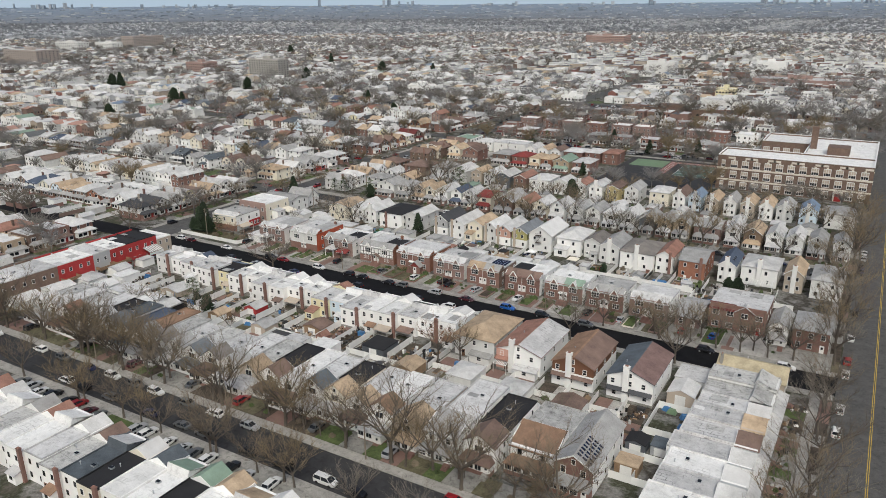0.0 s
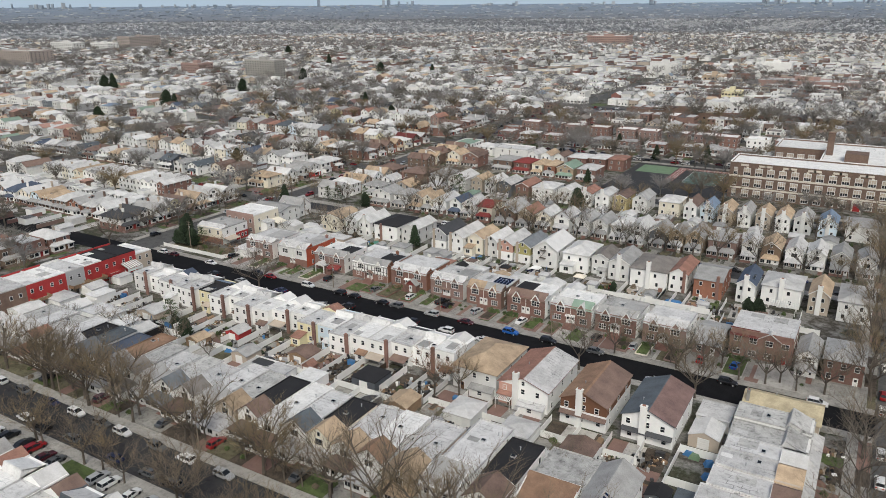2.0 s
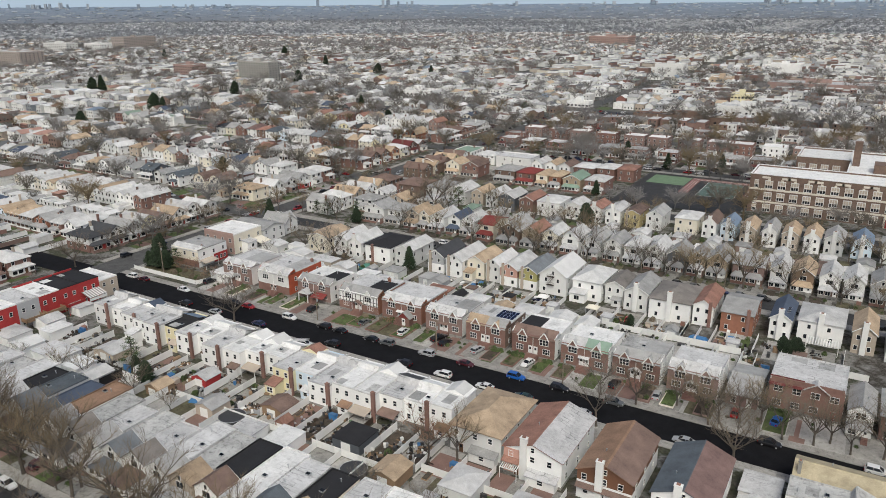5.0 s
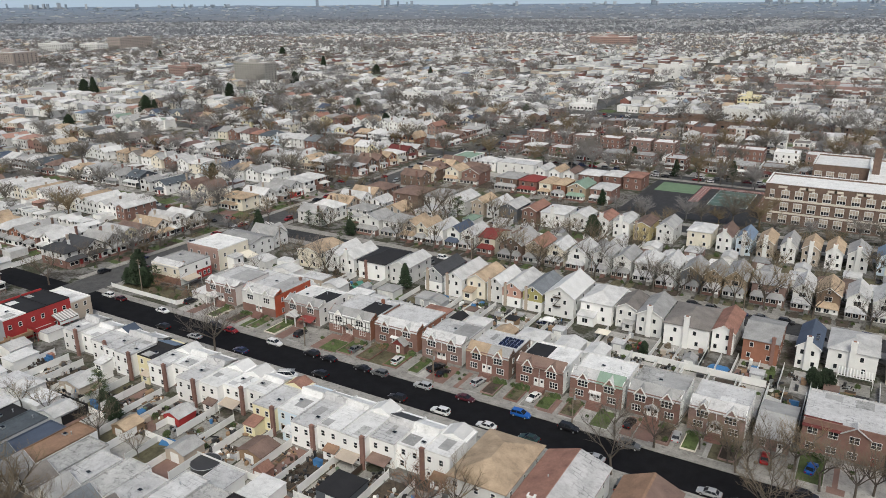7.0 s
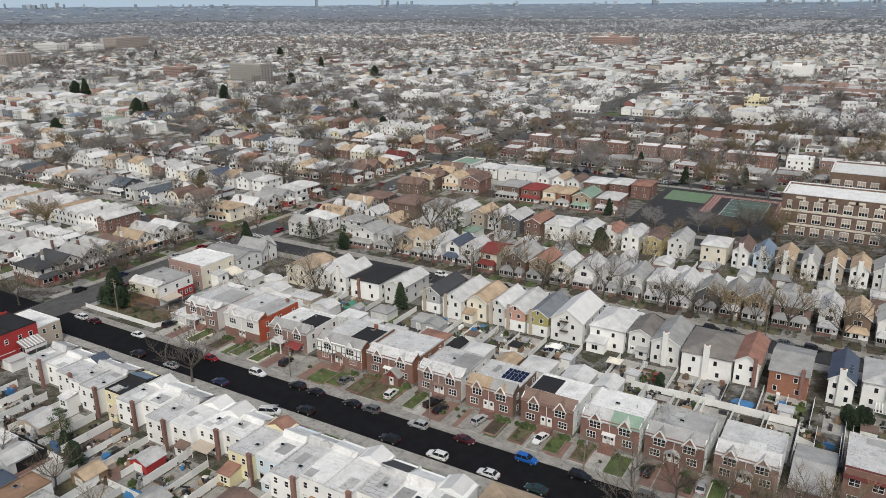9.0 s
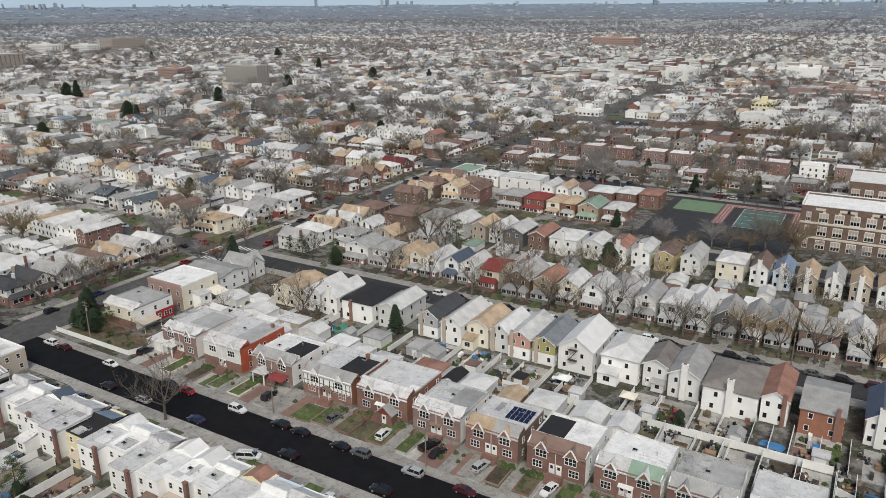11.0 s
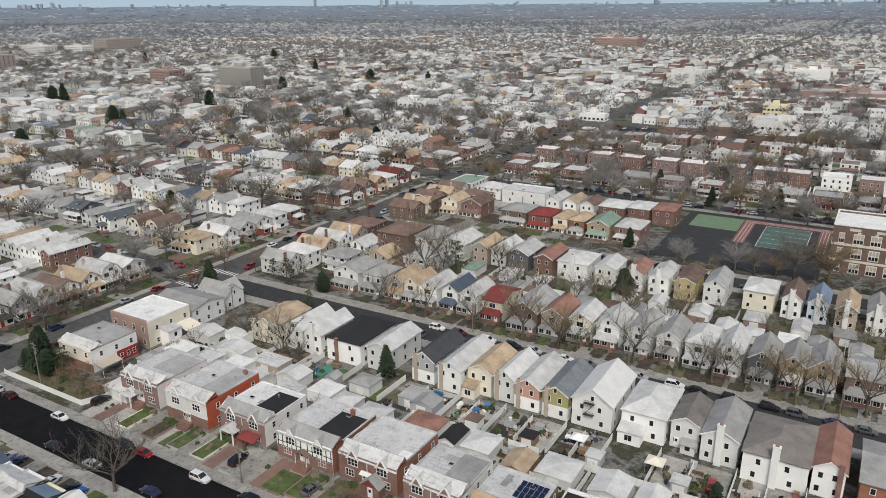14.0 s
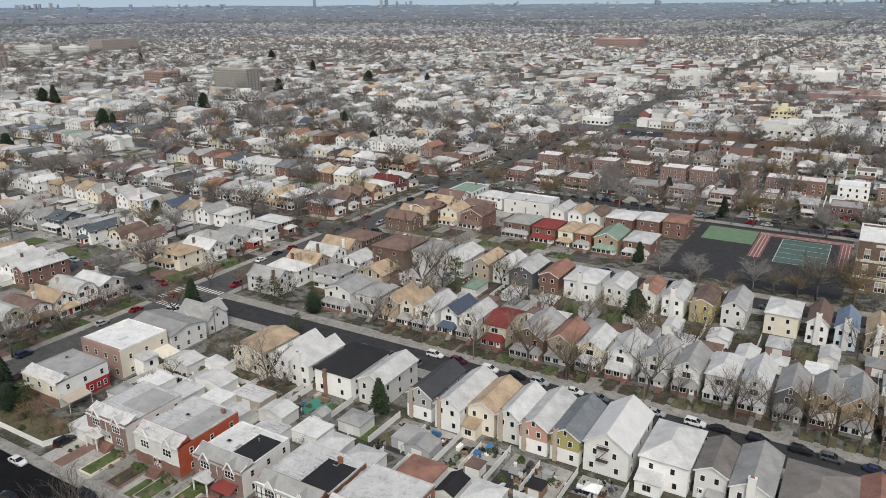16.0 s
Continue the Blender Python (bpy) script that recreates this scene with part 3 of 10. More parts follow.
    if chim:
        cx, cy, top, cm = chim
        chimney(t, cx, cy, 0.0 if abs(cy) > Y - 0.4 or abs(cx) > X - 0.4 else h - 0.2, h + top, cm, 1.4 if cm == "trim" else 0.9, 0.9 if cm == "trim" else 0.6)
    if rear == "lean":
        s = Shape()
        s.box(-X * 0.9, X * 0.1, Y, Y + 1.8, 0, 2.3)
        ext = part("rear_porch", s, [sd], t)
        s = Shape()
        s.slab([(-X * 0.95, Y + 2.1, 2.2), (X * 0.15, Y + 2.1, 2.2), (X * 0.15, Y, 2.9), (-X * 0.95, Y, 2.9)], 0.12)
        part("porch_roof", s, [rng.choice(["roof_grey", "roof_brown", "roof_silver", "siding_tan", "roof_umber"])], ext)
        window(ext, -X * 0.4, Y + 1.8, 1.0, "n", 1.1, 1.0)
        door(t, X * 0.55, Y, 0.3, "n", rng.choice(["trim", "door_brown"]))
    elif rear == "room":
        s = Shape()
        s.box(-X * 0.1, X * 0.95, Y, Y + 3.2, 0, 3.0)
        ext = part("rear_room", s, [sd], t)
        s = Shape()
        s.slab([(-X * 0.15, Y + 3.5, 2.95), (X, Y + 3.5, 2.95), (X, Y, 3.7), (-X * 0.15, Y, 3.7)], 0.14)
        part("room_roof", s, [roof], ext)
        window(ext, X * 0.45, Y + 3.2, 1.0, "n", 1.6, 1.3, 2)
    elif rear == "awning":
        s = Shape()
        s.slab([(-X * 0.8, Y + 2.8, 2.5), (X * 0.8, Y + 2.8, 2.5), (X * 0.8, Y, 3.1), (-X * 0.8, Y, 3.1)], 0.08)
        aw = part("awning", s, [rng.choice(["siding_light", "roof_grey", "roof_brown", "siding_tan", "metal"])], t)
        for a in (-0.75, 0.75):
            s = Shape()
            s.tube((X * a, Y + 2.6, 0), (X * a, Y + 2.6, 2.5), 0.06, 0.06)
            part("post", s, ["trim"], aw)
    if FAR_GLAZING[0] is not None:
        for wx, wy, wz, side_, ww, wh, wb in FAR_GLAZING[0]:
            wall_opening(wall_body, wx, wy, wz, side_, ww, wh, wb, 2, 3)
        wall_ob.data = wall_body.mesh("wall", mats + ["trim", "glass"])
        FAR_GLAZING[0] = None
    return t


# ---- trees ----
def tree_shapes(height, spread, seed, kids=(6, 5, 5), limbs=(4, 6), fine=0.019):
    """Trunk with limbs, and a crown of fine branches, of a leafless tree."""
    r = random.Random(seed)
    trunk, crown = Shape(), Shape()
    fork = height * r.uniform(0.26, 0.36)
    base = Vector((0, 0, -0.1))
    top = Vector((r.uniform(-0.3, 0.3), r.uniform(-0.3, 0.3), fork))
    rad = height * 0.02
    trunk.tube(base, base + (top - base) * 0.12, rad * 1.5, rad * 1.05, 8)
    trunk.tube(base + (top - base) * 0.12, top, rad * 1.05, rad * 0.85, 8)

    def bough(p, d, length, rr, level):
        if level == 3:
            crown.tube(p, p + d * length, rr, 0.0, 3)
            return
        bend = Vector((r.uniform(-1, 1), r.uniform(-1, 1), r.uniform(-0.2, 0.7))) * 0.25
        mid = p + d * length * 0.5
        end = mid + (d + bend).normalized() * length * 0.5
        target = trunk if level < 2 else crown
        n = 5 if level < 1 else 4 if level < 2 else 3
        target.tube(p, mid, rr, rr * 0.75, n)
        target.tube(mid, end, rr * 0.75, rr * 0.4 if level < 2 else 0.0, n)
        for k in range(kids[level]):
            f = 0.3 + 0.7 * (k + r.random()) / kids[level]
            q = p + (mid - p) * (f * 2) if f < 0.5 else mid + (end - mid) * (f * 2 - 1)
            side = Vector((r.uniform(-1, 1), r.uniform(-1, 1), r.uniform(-0.15, 0.9)))
            nd = (d * 0.7 + side * 0.85).normalized()
            bough(q, nd, length * r.uniform(0.48, 0.68), max(rr * 0.48, fine), level + 1)

    n = r.randint(*limbs)
    for k in range(n):
        a = 2 * math.pi * (k + r.uniform(-0.3, 0.3)) / n
        out = spread / height * r.uniform(0.7, 1.5)
        d = Vector((math.cos(a) * out, math.sin(a) * out, 1)).normalized()
        bough(top - Vector((0, 0, r.uniform(0, fork * 0.25))), d, height * r.uniform(0.4, 0.56), rad * 0.55, 0)
    return trunk, crown


def bare_tree(height, spread, seed, bark="bark", twig="twig"):
    t = thing("tree", Matrix(), "leafless street tree with grey-brown branches in a front yard", "tree", "street trees")
    trunk, crown = tree_shapes(height, spread, seed)
    part("trunk", trunk, [bark], t)
    part("crown", crown, [twig], t)
    return t


def evergreen(height, width, seed, mat="needle", cone=True):
    """A conifer: trunk, and a crown of drooping sprays in whorls with gaps between."""
    r = random.Random(seed)
    t = thing("evergreen_tree", Matrix(), "dark green conifer with dense drooping branches", "tree", "evergreens")
    s = Shape()
    s.tube((0, 0, -0.1), (0, 0, height * 0.5), height * 0.02, height * 0.012, 7)
    s.tube((0, 0, height * 0.5), (0, 0, height), height * 0.012, 0.0, 7)
    part("trunk", s, ["bark"], t)
    s = Shape()
    n = int(height * (130 if cone else 190))
    for k in range(n):
        f = r.random() ** 0.8
        a0 = r.uniform(0, 2 * math.pi)
        z = height * (0.07 + 0.92 * f)
        prof = (1 - f) ** 0.8 if cone else (1 - f ** 2.2) ** 0.7 * min(1.0, 0.55 + f * 3) * (0.8 + 0.2 * math.sin(a0 * 3 + f * 9))
        rr = width / 2 * (prof + 0.03) * r.uniform(0.35, 1.1)
        a = a0
        c = Vector((math.cos(a) * rr, math.sin(a) * rr, z))
        o = Vector((math.cos(a), math.sin(a), r.uniform(-0.5, 0.25)))
        side = Vector((-math.sin(a), math.cos(a), r.uniform(-0.4, 0.4)))
        L, W = r.uniform(0.5, 1.1), r.uniform(0.18, 0.4)
        p = [c - o * L * 0.5, c + side * W, c + o * L * 0.6, c - side * W]
        up = Vector((0, 0, 0.22))
        s.f += [(len(s.v), len(s.v) + 1, len(s.v) + 4), (len(s.v) + 1, len(s.v) + 2, len(s.v) + 4), (len(s.v) + 2, len(s.v) + 3, len(s.v) + 4), (len(s.v) + 3, len(s.v), len(s.v) + 4)]
        s.m += [0] * 4
        s.v += [tuple(q) for q in p] + [tuple(c + up)]
    part("crown", s, [mat], t)
    return t


def pine(height, width, seed):
    """An open, irregular pine: bare lower trunk, limbs that end in flat tufts of needles."""
    r = random.Random(seed)
    t = thing("pine_tree", Matrix(), "olive green pine with open uneven tufts of needles", "tree", "evergreens")
    trunk, s = Shape(), Shape()
    trunk.tube((0, 0, -0.1), (0.2, 0.1, height * 0.6), height * 0.022, height * 0.013, 7)
    trunk.tube((0.2, 0.1, height * 0.6), (0.1, 0.3, height), height * 0.013, 0.0, 7)
    for k in range(26):
        f = 0.16 + 0.84 * (k + r.random()) / 26
        a = k * 2.4 + r.uniform(-0.5, 0.5)
        rr = width / 2 * (1.05 - f ** 2 * 0.85) * r.uniform(0.45, 1.05)
        c = Vector((math.cos(a) * rr, math.sin(a) * rr, height * f + r.uniform(-0.3, 0.3)))
        trunk.tube((0.15, 0.1, height * f * 0.93), tuple(c), 0.06, 0.02, 3)
        for q in range(85):
            d = Vector((r.gauss(0, 0.62), r.gauss(0, 0.62), r.gauss(0, 0.24))) * (1.15 - f * 0.45)
            o = Vector((r.uniform(-1, 1), r.uniform(-1, 1), r.uniform(-0.2, 0.8))).normalized() * r.uniform(0.25, 0.5)
            side = o.cross(Vector((0, 0, 1))).normalized() * 0.11
            p = c + d
            i = len(s.v)
            s.v += [tuple(p - side), tuple(p + side), tuple(p + o)]
            s.f.append((i, i + 1, i + 2))
            s.m.append(0)
    part("trunk", trunk, ["bark"], t)
    part("crown", s, ["leaf"], t)
    return t


def bush_mesh(seed, w=1.6, h=1.1, n=90):
    r = random.Random(seed)
    s = Shape()
    for k in range(n):
        d = Vector((r.gauss(0, 1), r.gauss(0, 1), abs(r.gauss(0, 1)))).normalized()
        c = Vector((d.x * w / 2, d.y * w / 2, d.z * h)) * r.uniform(0.6, 1.0)
        a, b = d.orthogonal().normalized(), d.cross(d.orthogonal().normalized())
        q = r.uniform(0.15, 0.34)
        s.solid([tuple(c + a * q), tuple(c + b * q), tuple(c - a * q - b * q * 0.4)], [tuple(c + d * 0.12 + a * q * 0.3), tuple(c + d * 0.12 + b * q * 0.3), tuple(c + d * 0.12)])
    return s


# ---- cars ----
def car_meshes(kind):
    """Body, glasshouse, wheel and lamps; length along x, nose at +x."""
    L, W, H = {"sedan": (4.7, 1.82, 1.45), "suv": (4.7, 1.88, 1.72), "pickup": (5.5, 1.95, 1.8), "van": (5.2, 1.95, 1.9)}[kind]
    lo, belt = 0.28, {"sedan": 0.88, "suv": 1.02, "pickup": 1.1, "van": 1.05}[kind]
    x0, x1 = {"sedan": (-1.75, 1.05), "suv": (-2.2, 1.05), "pickup": (-0.75, 1.25), "van": (-2.5, 1.75)}[kind]
    b, g = Shape(), Shape()
    hw = W / 2
    rings = []
    for x, k, zt in ((-L / 2, 0.80, belt - 0.12), (-L / 2 + 0.12, 0.93, belt), (x0 + 0.1, 1.0, belt), (x1, 1.0, belt), (L / 2 - 0.6, 0.97, belt - 0.12), (L / 2 - 0.08, 0.84, belt - 0.26), (L / 2, 0.74, belt - 0.36)):
        rings.append([(x, -hw * k, lo + 0.08), (x, -hw * k, zt - 0.16), (x, -hw * k * 0.93, zt), (x, hw * k * 0.93, zt), (x, hw * k, zt - 0.16), (x, hw * k, lo + 0.08), (x, hw * k * 0.85, lo), (x, -hw * k * 0.85, lo)])
    i = 0
    for ring in rings:
        b.v += ring
    for k in range(len(rings) - 1):
        for j in range(8):
            b.f.append((k * 8 + j, k * 8 + (j + 1) % 8, (k + 1) * 8 + (j + 1) % 8, (k + 1) * 8 + j))
            b.m.append(0)
    b.f.append(tuple(range(7, -1, -1)))
    b.f.append(tuple(range(len(rings) * 8 - 8, len(rings) * 8)))
    b.m += [0, 0]
    rs = 0.28 if kind in ("suv", "van", "pickup") else 0.62
    rf = 0.85
    top = H - 0.1
    a, c = hw * 0.9, hw * 0.74
    low = [(x0, -a, belt - 0.02), (x1 + 0.05, -a, belt - 0.02), (x1 + 0.05, a, belt - 0.02), (x0, a, belt - 0.02)]
    high = [(x0 + rs, -c, top), (x1 - rf, -c, top), (x1 - rf, c, top), (x0 + rs, c, top)]
    g.solid(low, high)
    b.solid([(x0 + rs - 0.06, -c - 0.02, top), (x1 - rf + 0.06, -c - 0.02, top), (x1 - rf + 0.06, c + 0.02, top), (x0 + rs - 0.06, c + 0.02, top)],
            [(x0 + rs + 0.08, -c + 0.1, H), (x1 - rf - 0.08, -c + 0.1, H), (x1 - rf - 0.08, c - 0.1, H), (x0 + rs + 0.08, c - 0.1, H)])
    for s in (-1, 1):
        for (px, qx) in ((x0, x0 + rs), (x1 + 0.05, x1 - rf), ((x0 + x1) / 2 - 0.1, (x0 + rs + x1 - rf) / 2)):
            b.tube((px, s * (a + 0.005), belt - 0.03), (qx, s * (c + 0.005), top + 0.01), 0.055, 0.05, 4)
        b.box(x1 - 0.35, x1 - 0.2, s * (hw + 0.1) - 0.09, s * (hw + 0.1) + 0.09, belt - 0.02, belt + 0.13)
    if kind == "pickup":
        b.box(-L / 2 + 0.1, x0, -hw, -hw + 0.1, belt, belt + 0.14)
        b.box(-L / 2 + 0.1, x0, hw - 0.1, hw, belt, belt + 0.14)
    w = Shape()
    w.tube((0, -0.12, 0), (0, 0.12, 0), 0.34, 0.34, 14)
    w.tube((0, -0.13, 0), (0, 0.13, 0), 0.2, 0.2, 10, 1)
    hl, tl = Shape(), Shape()
    hl.box(-0.12, 0.06, -0.2, 0.2, -0.08, 0.08)
    tl.box(-0.05, 0.08, -0.17, 0.17, -0.12, 0.12)
    return L, W, belt, b, g, w, hl, tl


CAR_NAME = {"sedan": "sedan", "suv": "SUV", "pickup": "pickup truck", "van": "van"}
CARS = {}
LAMP = material("lamp_clear", (0.6, 0.6, 0.6), rough=0.15, bump=0, stain=0.05)
TAIL = material("lamp_red", (0.35, 0.01, 0.01), rough=0.2, bump=0, stain=0.05)


def car(kind, colour, u, v, yaw, z=0.02, note="parked at the kerb"):
    plain = v > 20 or v < -30 or u < -150
    key = kind, colour, plain
    m = pose(u, v, z, 0, 0, yaw)
    if key in CARS:
        c = copy_thing(CARS[key], m)
        c["label"] = colour + " " + CAR_NAME[kind] + " with dark windows " + note
        return c
    t = thing("car", m, colour + " " + CAR_NAME[kind] + " with dark windows " + note, "car", "parked cars")
    if kind not in CACHE:
        CACHE[kind] = car_meshes(kind)
    L, W, belt, b, g, w, hl, tl = CACHE[kind]
    if plain:
        q = Shape()
        q.v, q.f, q.m = list(b.v), list(b.f), list(b.m)
        for sx in (-1, 1):
            for sy in (-1, 1):
                q.tube((sx * L * 0.3, sy * (W / 2 - 0.2), 0.34), (sx * L * 0.3, sy * (W / 2 + 0.02), 0.34), 0.34, 0.34, 8, 1)
        part("body", q, [CAR_PAINT[colour], "rubber"], t)
        part("glazing", g, ["glass"], t)
        CARS[key] = t
        return t
    part("body", b, [CAR_PAINT[colour]], t)
    part("glazing", g, ["glass"], t)
    for k in ("wheel", "head", "tail"):
        if (kind, k) not in CACHE:
            CACHE[kind, k] = {"wheel": lambda: w.mesh("wheel", ["rubber", "metal"]), "head": lambda: hl.mesh("headlight", [LAMP]), "tail": lambda: tl.mesh("taillight", [TAIL])}[k]()
    for sx in (-1, 1):
        for sy in (-1, 1):
            part("wheel", CACHE[kind, "wheel"], None, t, "", pose(sx * L * 0.3, sy * (W / 2 - 0.1), 0.34))
    for sy in (-1, 1):
        part("headlight", CACHE[kind, "head"], None, t, "", pose(L / 2 - 0.12, sy * W * 0.3, belt - 0.32))
        part("taillight", CACHE[kind, "tail"], None, t, "", pose(-L / 2 + 0.0, sy * W * 0.32, belt - 0.25))
    CARS[key] = t
    return t


# ---- street furniture, fences, sheds ----
def utility_pole(u, v, h=9.5, yaw=0, lamp=False, lean=0.0):
    t = thing("utility_pole", pose(u, v, 0, lean, 0, yaw), "weathered wooden utility pole beside the kerb", "utility pole", "utility poles")
    s = Shape()
    s.tube((0, 0, -0.2), (0, 0, h), 0.17, 0.11, 8)
    part("pole", s, ["wood_pole"], t)
    for z in (h - 0.6, h - 1.5):
        s = Shape()
        s.box(-1.1, 1.1, -0.06, 0.06, z, z + 0.12)
        for x in (-0.95, -0.5, 0.5, 0.95):
            s.tube((x, 0, z + 0.12), (x, 0, z + 0.3), 0.05, 0.03, 5)
        part("crossarm", s, ["wood_pole"], t)
    if lamp:
        s = Shape()
        s.tube((0, 0, h - 2.2), (0, 2.2, h - 1.7), 0.04, 0.04, 5)
        s.box(-0.15, 0.15, 2.0, 2.7, h - 1.78, h - 1.6)
        part("street_light", s, ["metal"], t)
    s = Shape()
    s.tube((0.35, 0, h - 2.9), (0.35, 0, h - 2.0), 0.22, 0.22, 8)
    part("transformer", s, ["metal"], t)
    return t


PANEL = {}


def fence(u0, v0, u1, v1, h=1.8, mat="trim", label="white vinyl privacy fence between backyards"):
    n = max(1, round(math.hypot(u1 - u0, v1 - v0) / 5.0))
    yaw = math.degrees(math.atan2(v1 - v0, u1 - u0))
    t = thing("fence", pose(u0, v0, 0, 0, 0, yaw), label, "fence", "backyard fences")
    L = math.hypot(u1 - u0, v1 - v0) / n
    key = (round(L, 1), h, mat)
    if key not in PANEL:
        s, p = Shape(), Shape()
        L0 = round(L, 1)
        prof = [(-0.025, 0.05), (0.025, 0.05), (0.025, 0.1), (0.05, 0.1), (0.05, 0.22), (0.025, 0.22), (0.025, h - 0.15), (0.05, h - 0.15), (0.05, h - 0.02), (-0.05, h - 0.02), (-0.05, h - 0.15), (-0.025, h - 0.15), (-0.025, 0.22), (-0.05, 0.22), (-0.05, 0.1), (-0.025, 0.1)]
        s.solid([(0.0, y, z) for y, z in prof][::-1], [(L0, y, z) for y, z in prof][::-1])
        p.box(-0.07, 0.07, -0.07, 0.07, 0, h + 0.1)
        PANEL[key] = s.mesh("panel", [mat]), p.mesh("post", [mat])
    a, b = PANEL[key]
    for k in range(n):
        part("panel", a, None, t, "", pose(k * L, 0, 0))
        if k == 0:
            part("post", b, None, t, "", pose(k * L, 0, 0))
    return t


def shed(u0, u1, v0, v1, h, kind, wall, roof, label="", rise=1.0, face="s", name="garage", window_=True):
    """A garage or garden shed with a door."""
    t = thing(name, pose((u0 + u1) / 2, (v0 + v1) / 2, 0, 0, 0, TURN_Z[face]), label or "small backyard " + name + " with a " + roof.split("_")[-1] + " roof", name, "backyard " + name + "s")
    w, d = (u1 - u0, v1 - v0) if face in "sn" else (v1 - v0, u1 - u0)
    s = Shape()
    s.box(-w / 2, w / 2, -d / 2, d / 2, 0, h)
    if kind == "gable":
        for y0, y1 in ((-d / 2, -d / 2 + 0.15), (d / 2 - 0.15, d / 2)):
            s.solid([(-w / 2, y0, h), (w / 2, y0, h), (w / 2, y1, h), (-w / 2, y1, h)], [(-0.02, y0, h + rise - 0.15), (0.02, y0, h + rise - 0.15), (0.02, y1, h + rise - 0.15), (-0.02, y1, h + rise - 0.15)])
    part("wall", s, [wall], t)
    if kind == "flat":
        s = Shape()
        s.box(-w / 2 - 0.15, w / 2 + 0.15, -d / 2 - 0.15, d / 2 + 0.15, h, h + 0.15)
        part("roof", s, [roof], t)
    else:
        part("roof", roof_shape(kind, w, d, h, rise, 0.2, 0.1), [SHINGLE.get(roof, roof)], t)
    s = Shape()
    n = 5
    dw = min(2.4, w * 0.7)
    for k in range(n):
        s.box(-dw / 2, dw / 2, -d / 2 - 0.06, -d / 2 + 0.02, 0.05 + k * (h - 0.35) / n, 0.02 + (k + 1) * (h - 0.35) / n)
    part("door", s, ["trim"], t)
    if window_:
        window(t, 0, d / 2, h * 0.4, "n", 0.6, 0.6)
    return t


def ring_pool(u, v, r, h, cover, wall="metal_dark", label="round above-ground pool with a dark cover"):
    t = thing("pool", pose(u, v, 0), label, "pool")
    s = Shape()
    s.tube((0, 0, 0), (0, 0, h), r, r, 24)
    part("pool_wall", s, [wall], t)
    s = Shape()
    s.tube((0, 0, h + 0.004), (0, 0, h + 0.05), r * 0.96, r * 0.93, 24)
    part("cover", s, [cover], t)
    s = Shape()
    for k in range(24):
        a0, a1 = 2 * math.pi * k / 24, 2 * math.pi * (k + 1) / 24
        s.tube((math.cos(a0) * r, math.sin(a0) * r, h + 0.03), (math.cos(a1) * r, math.sin(a1) * r, h + 0.03), 0.07, 0.07, 5)
    part("rim", s, ["metal"], t)
    return t


def gazebo(u, v, w, d, mat, label):
    t = thing("gazebo", pose(u, v, 0.05), label, "gazebo")
    for x in (-w / 2, w / 2):
        for y in (-d / 2, d / 2):
            s = Shape()
            s.tube((x, y, 0), (x, y, 2.2), 0.05, 0.05, 6)
            part("post", s, ["metal"], t)
    part("canopy", roof_shape("hip", w, d, 2.2, 0.9, 0.15), [mat], t)
    return t


def fire_escape(house_, x, y, z0, z1):
    """Landing and stair of dark iron fixed to a rear wall."""
    s = Shape()
    for z in (z0, z1):
        s.box(x - 1.2, x + 1.2, y, y + 0.9, z, z + 0.08)
        for k in range(9):
            s.tube((x - 1.2 + 0.3 * k, y + 0.88, z + 0.08), (x - 1.2 + 0.3 * k, y + 0.88, z + 0.95), 0.02, 0.02, 4)
        s.box(x - 1.2, x + 1.2, y + 0.86, y + 0.9, z + 0.95, z + 1.0)
    s.tube((x + 1.0, y + 0.5, z0), (x - 1.0, y + 0.5, z1), 0.09, 0.09, 4)
    s.tube((x + 1.0, y + 0.5, z0 + 0.9), (x - 1.0, y + 0.5, z1 + 0.9), 0.03, 0.03, 4)
    return part("fire_escape", s, ["wood_dark"], house_)


# ---- ground, streets, kerbs ----
def sheet(name, x0, x1, y0, y1, z0, z1, mat, label, category="", kind="structure"):
    s = Shape()
    s.box(x0, x1, y0, y1, z0, z1)
    return solo(name, s, [mat], label, category or name, kind)


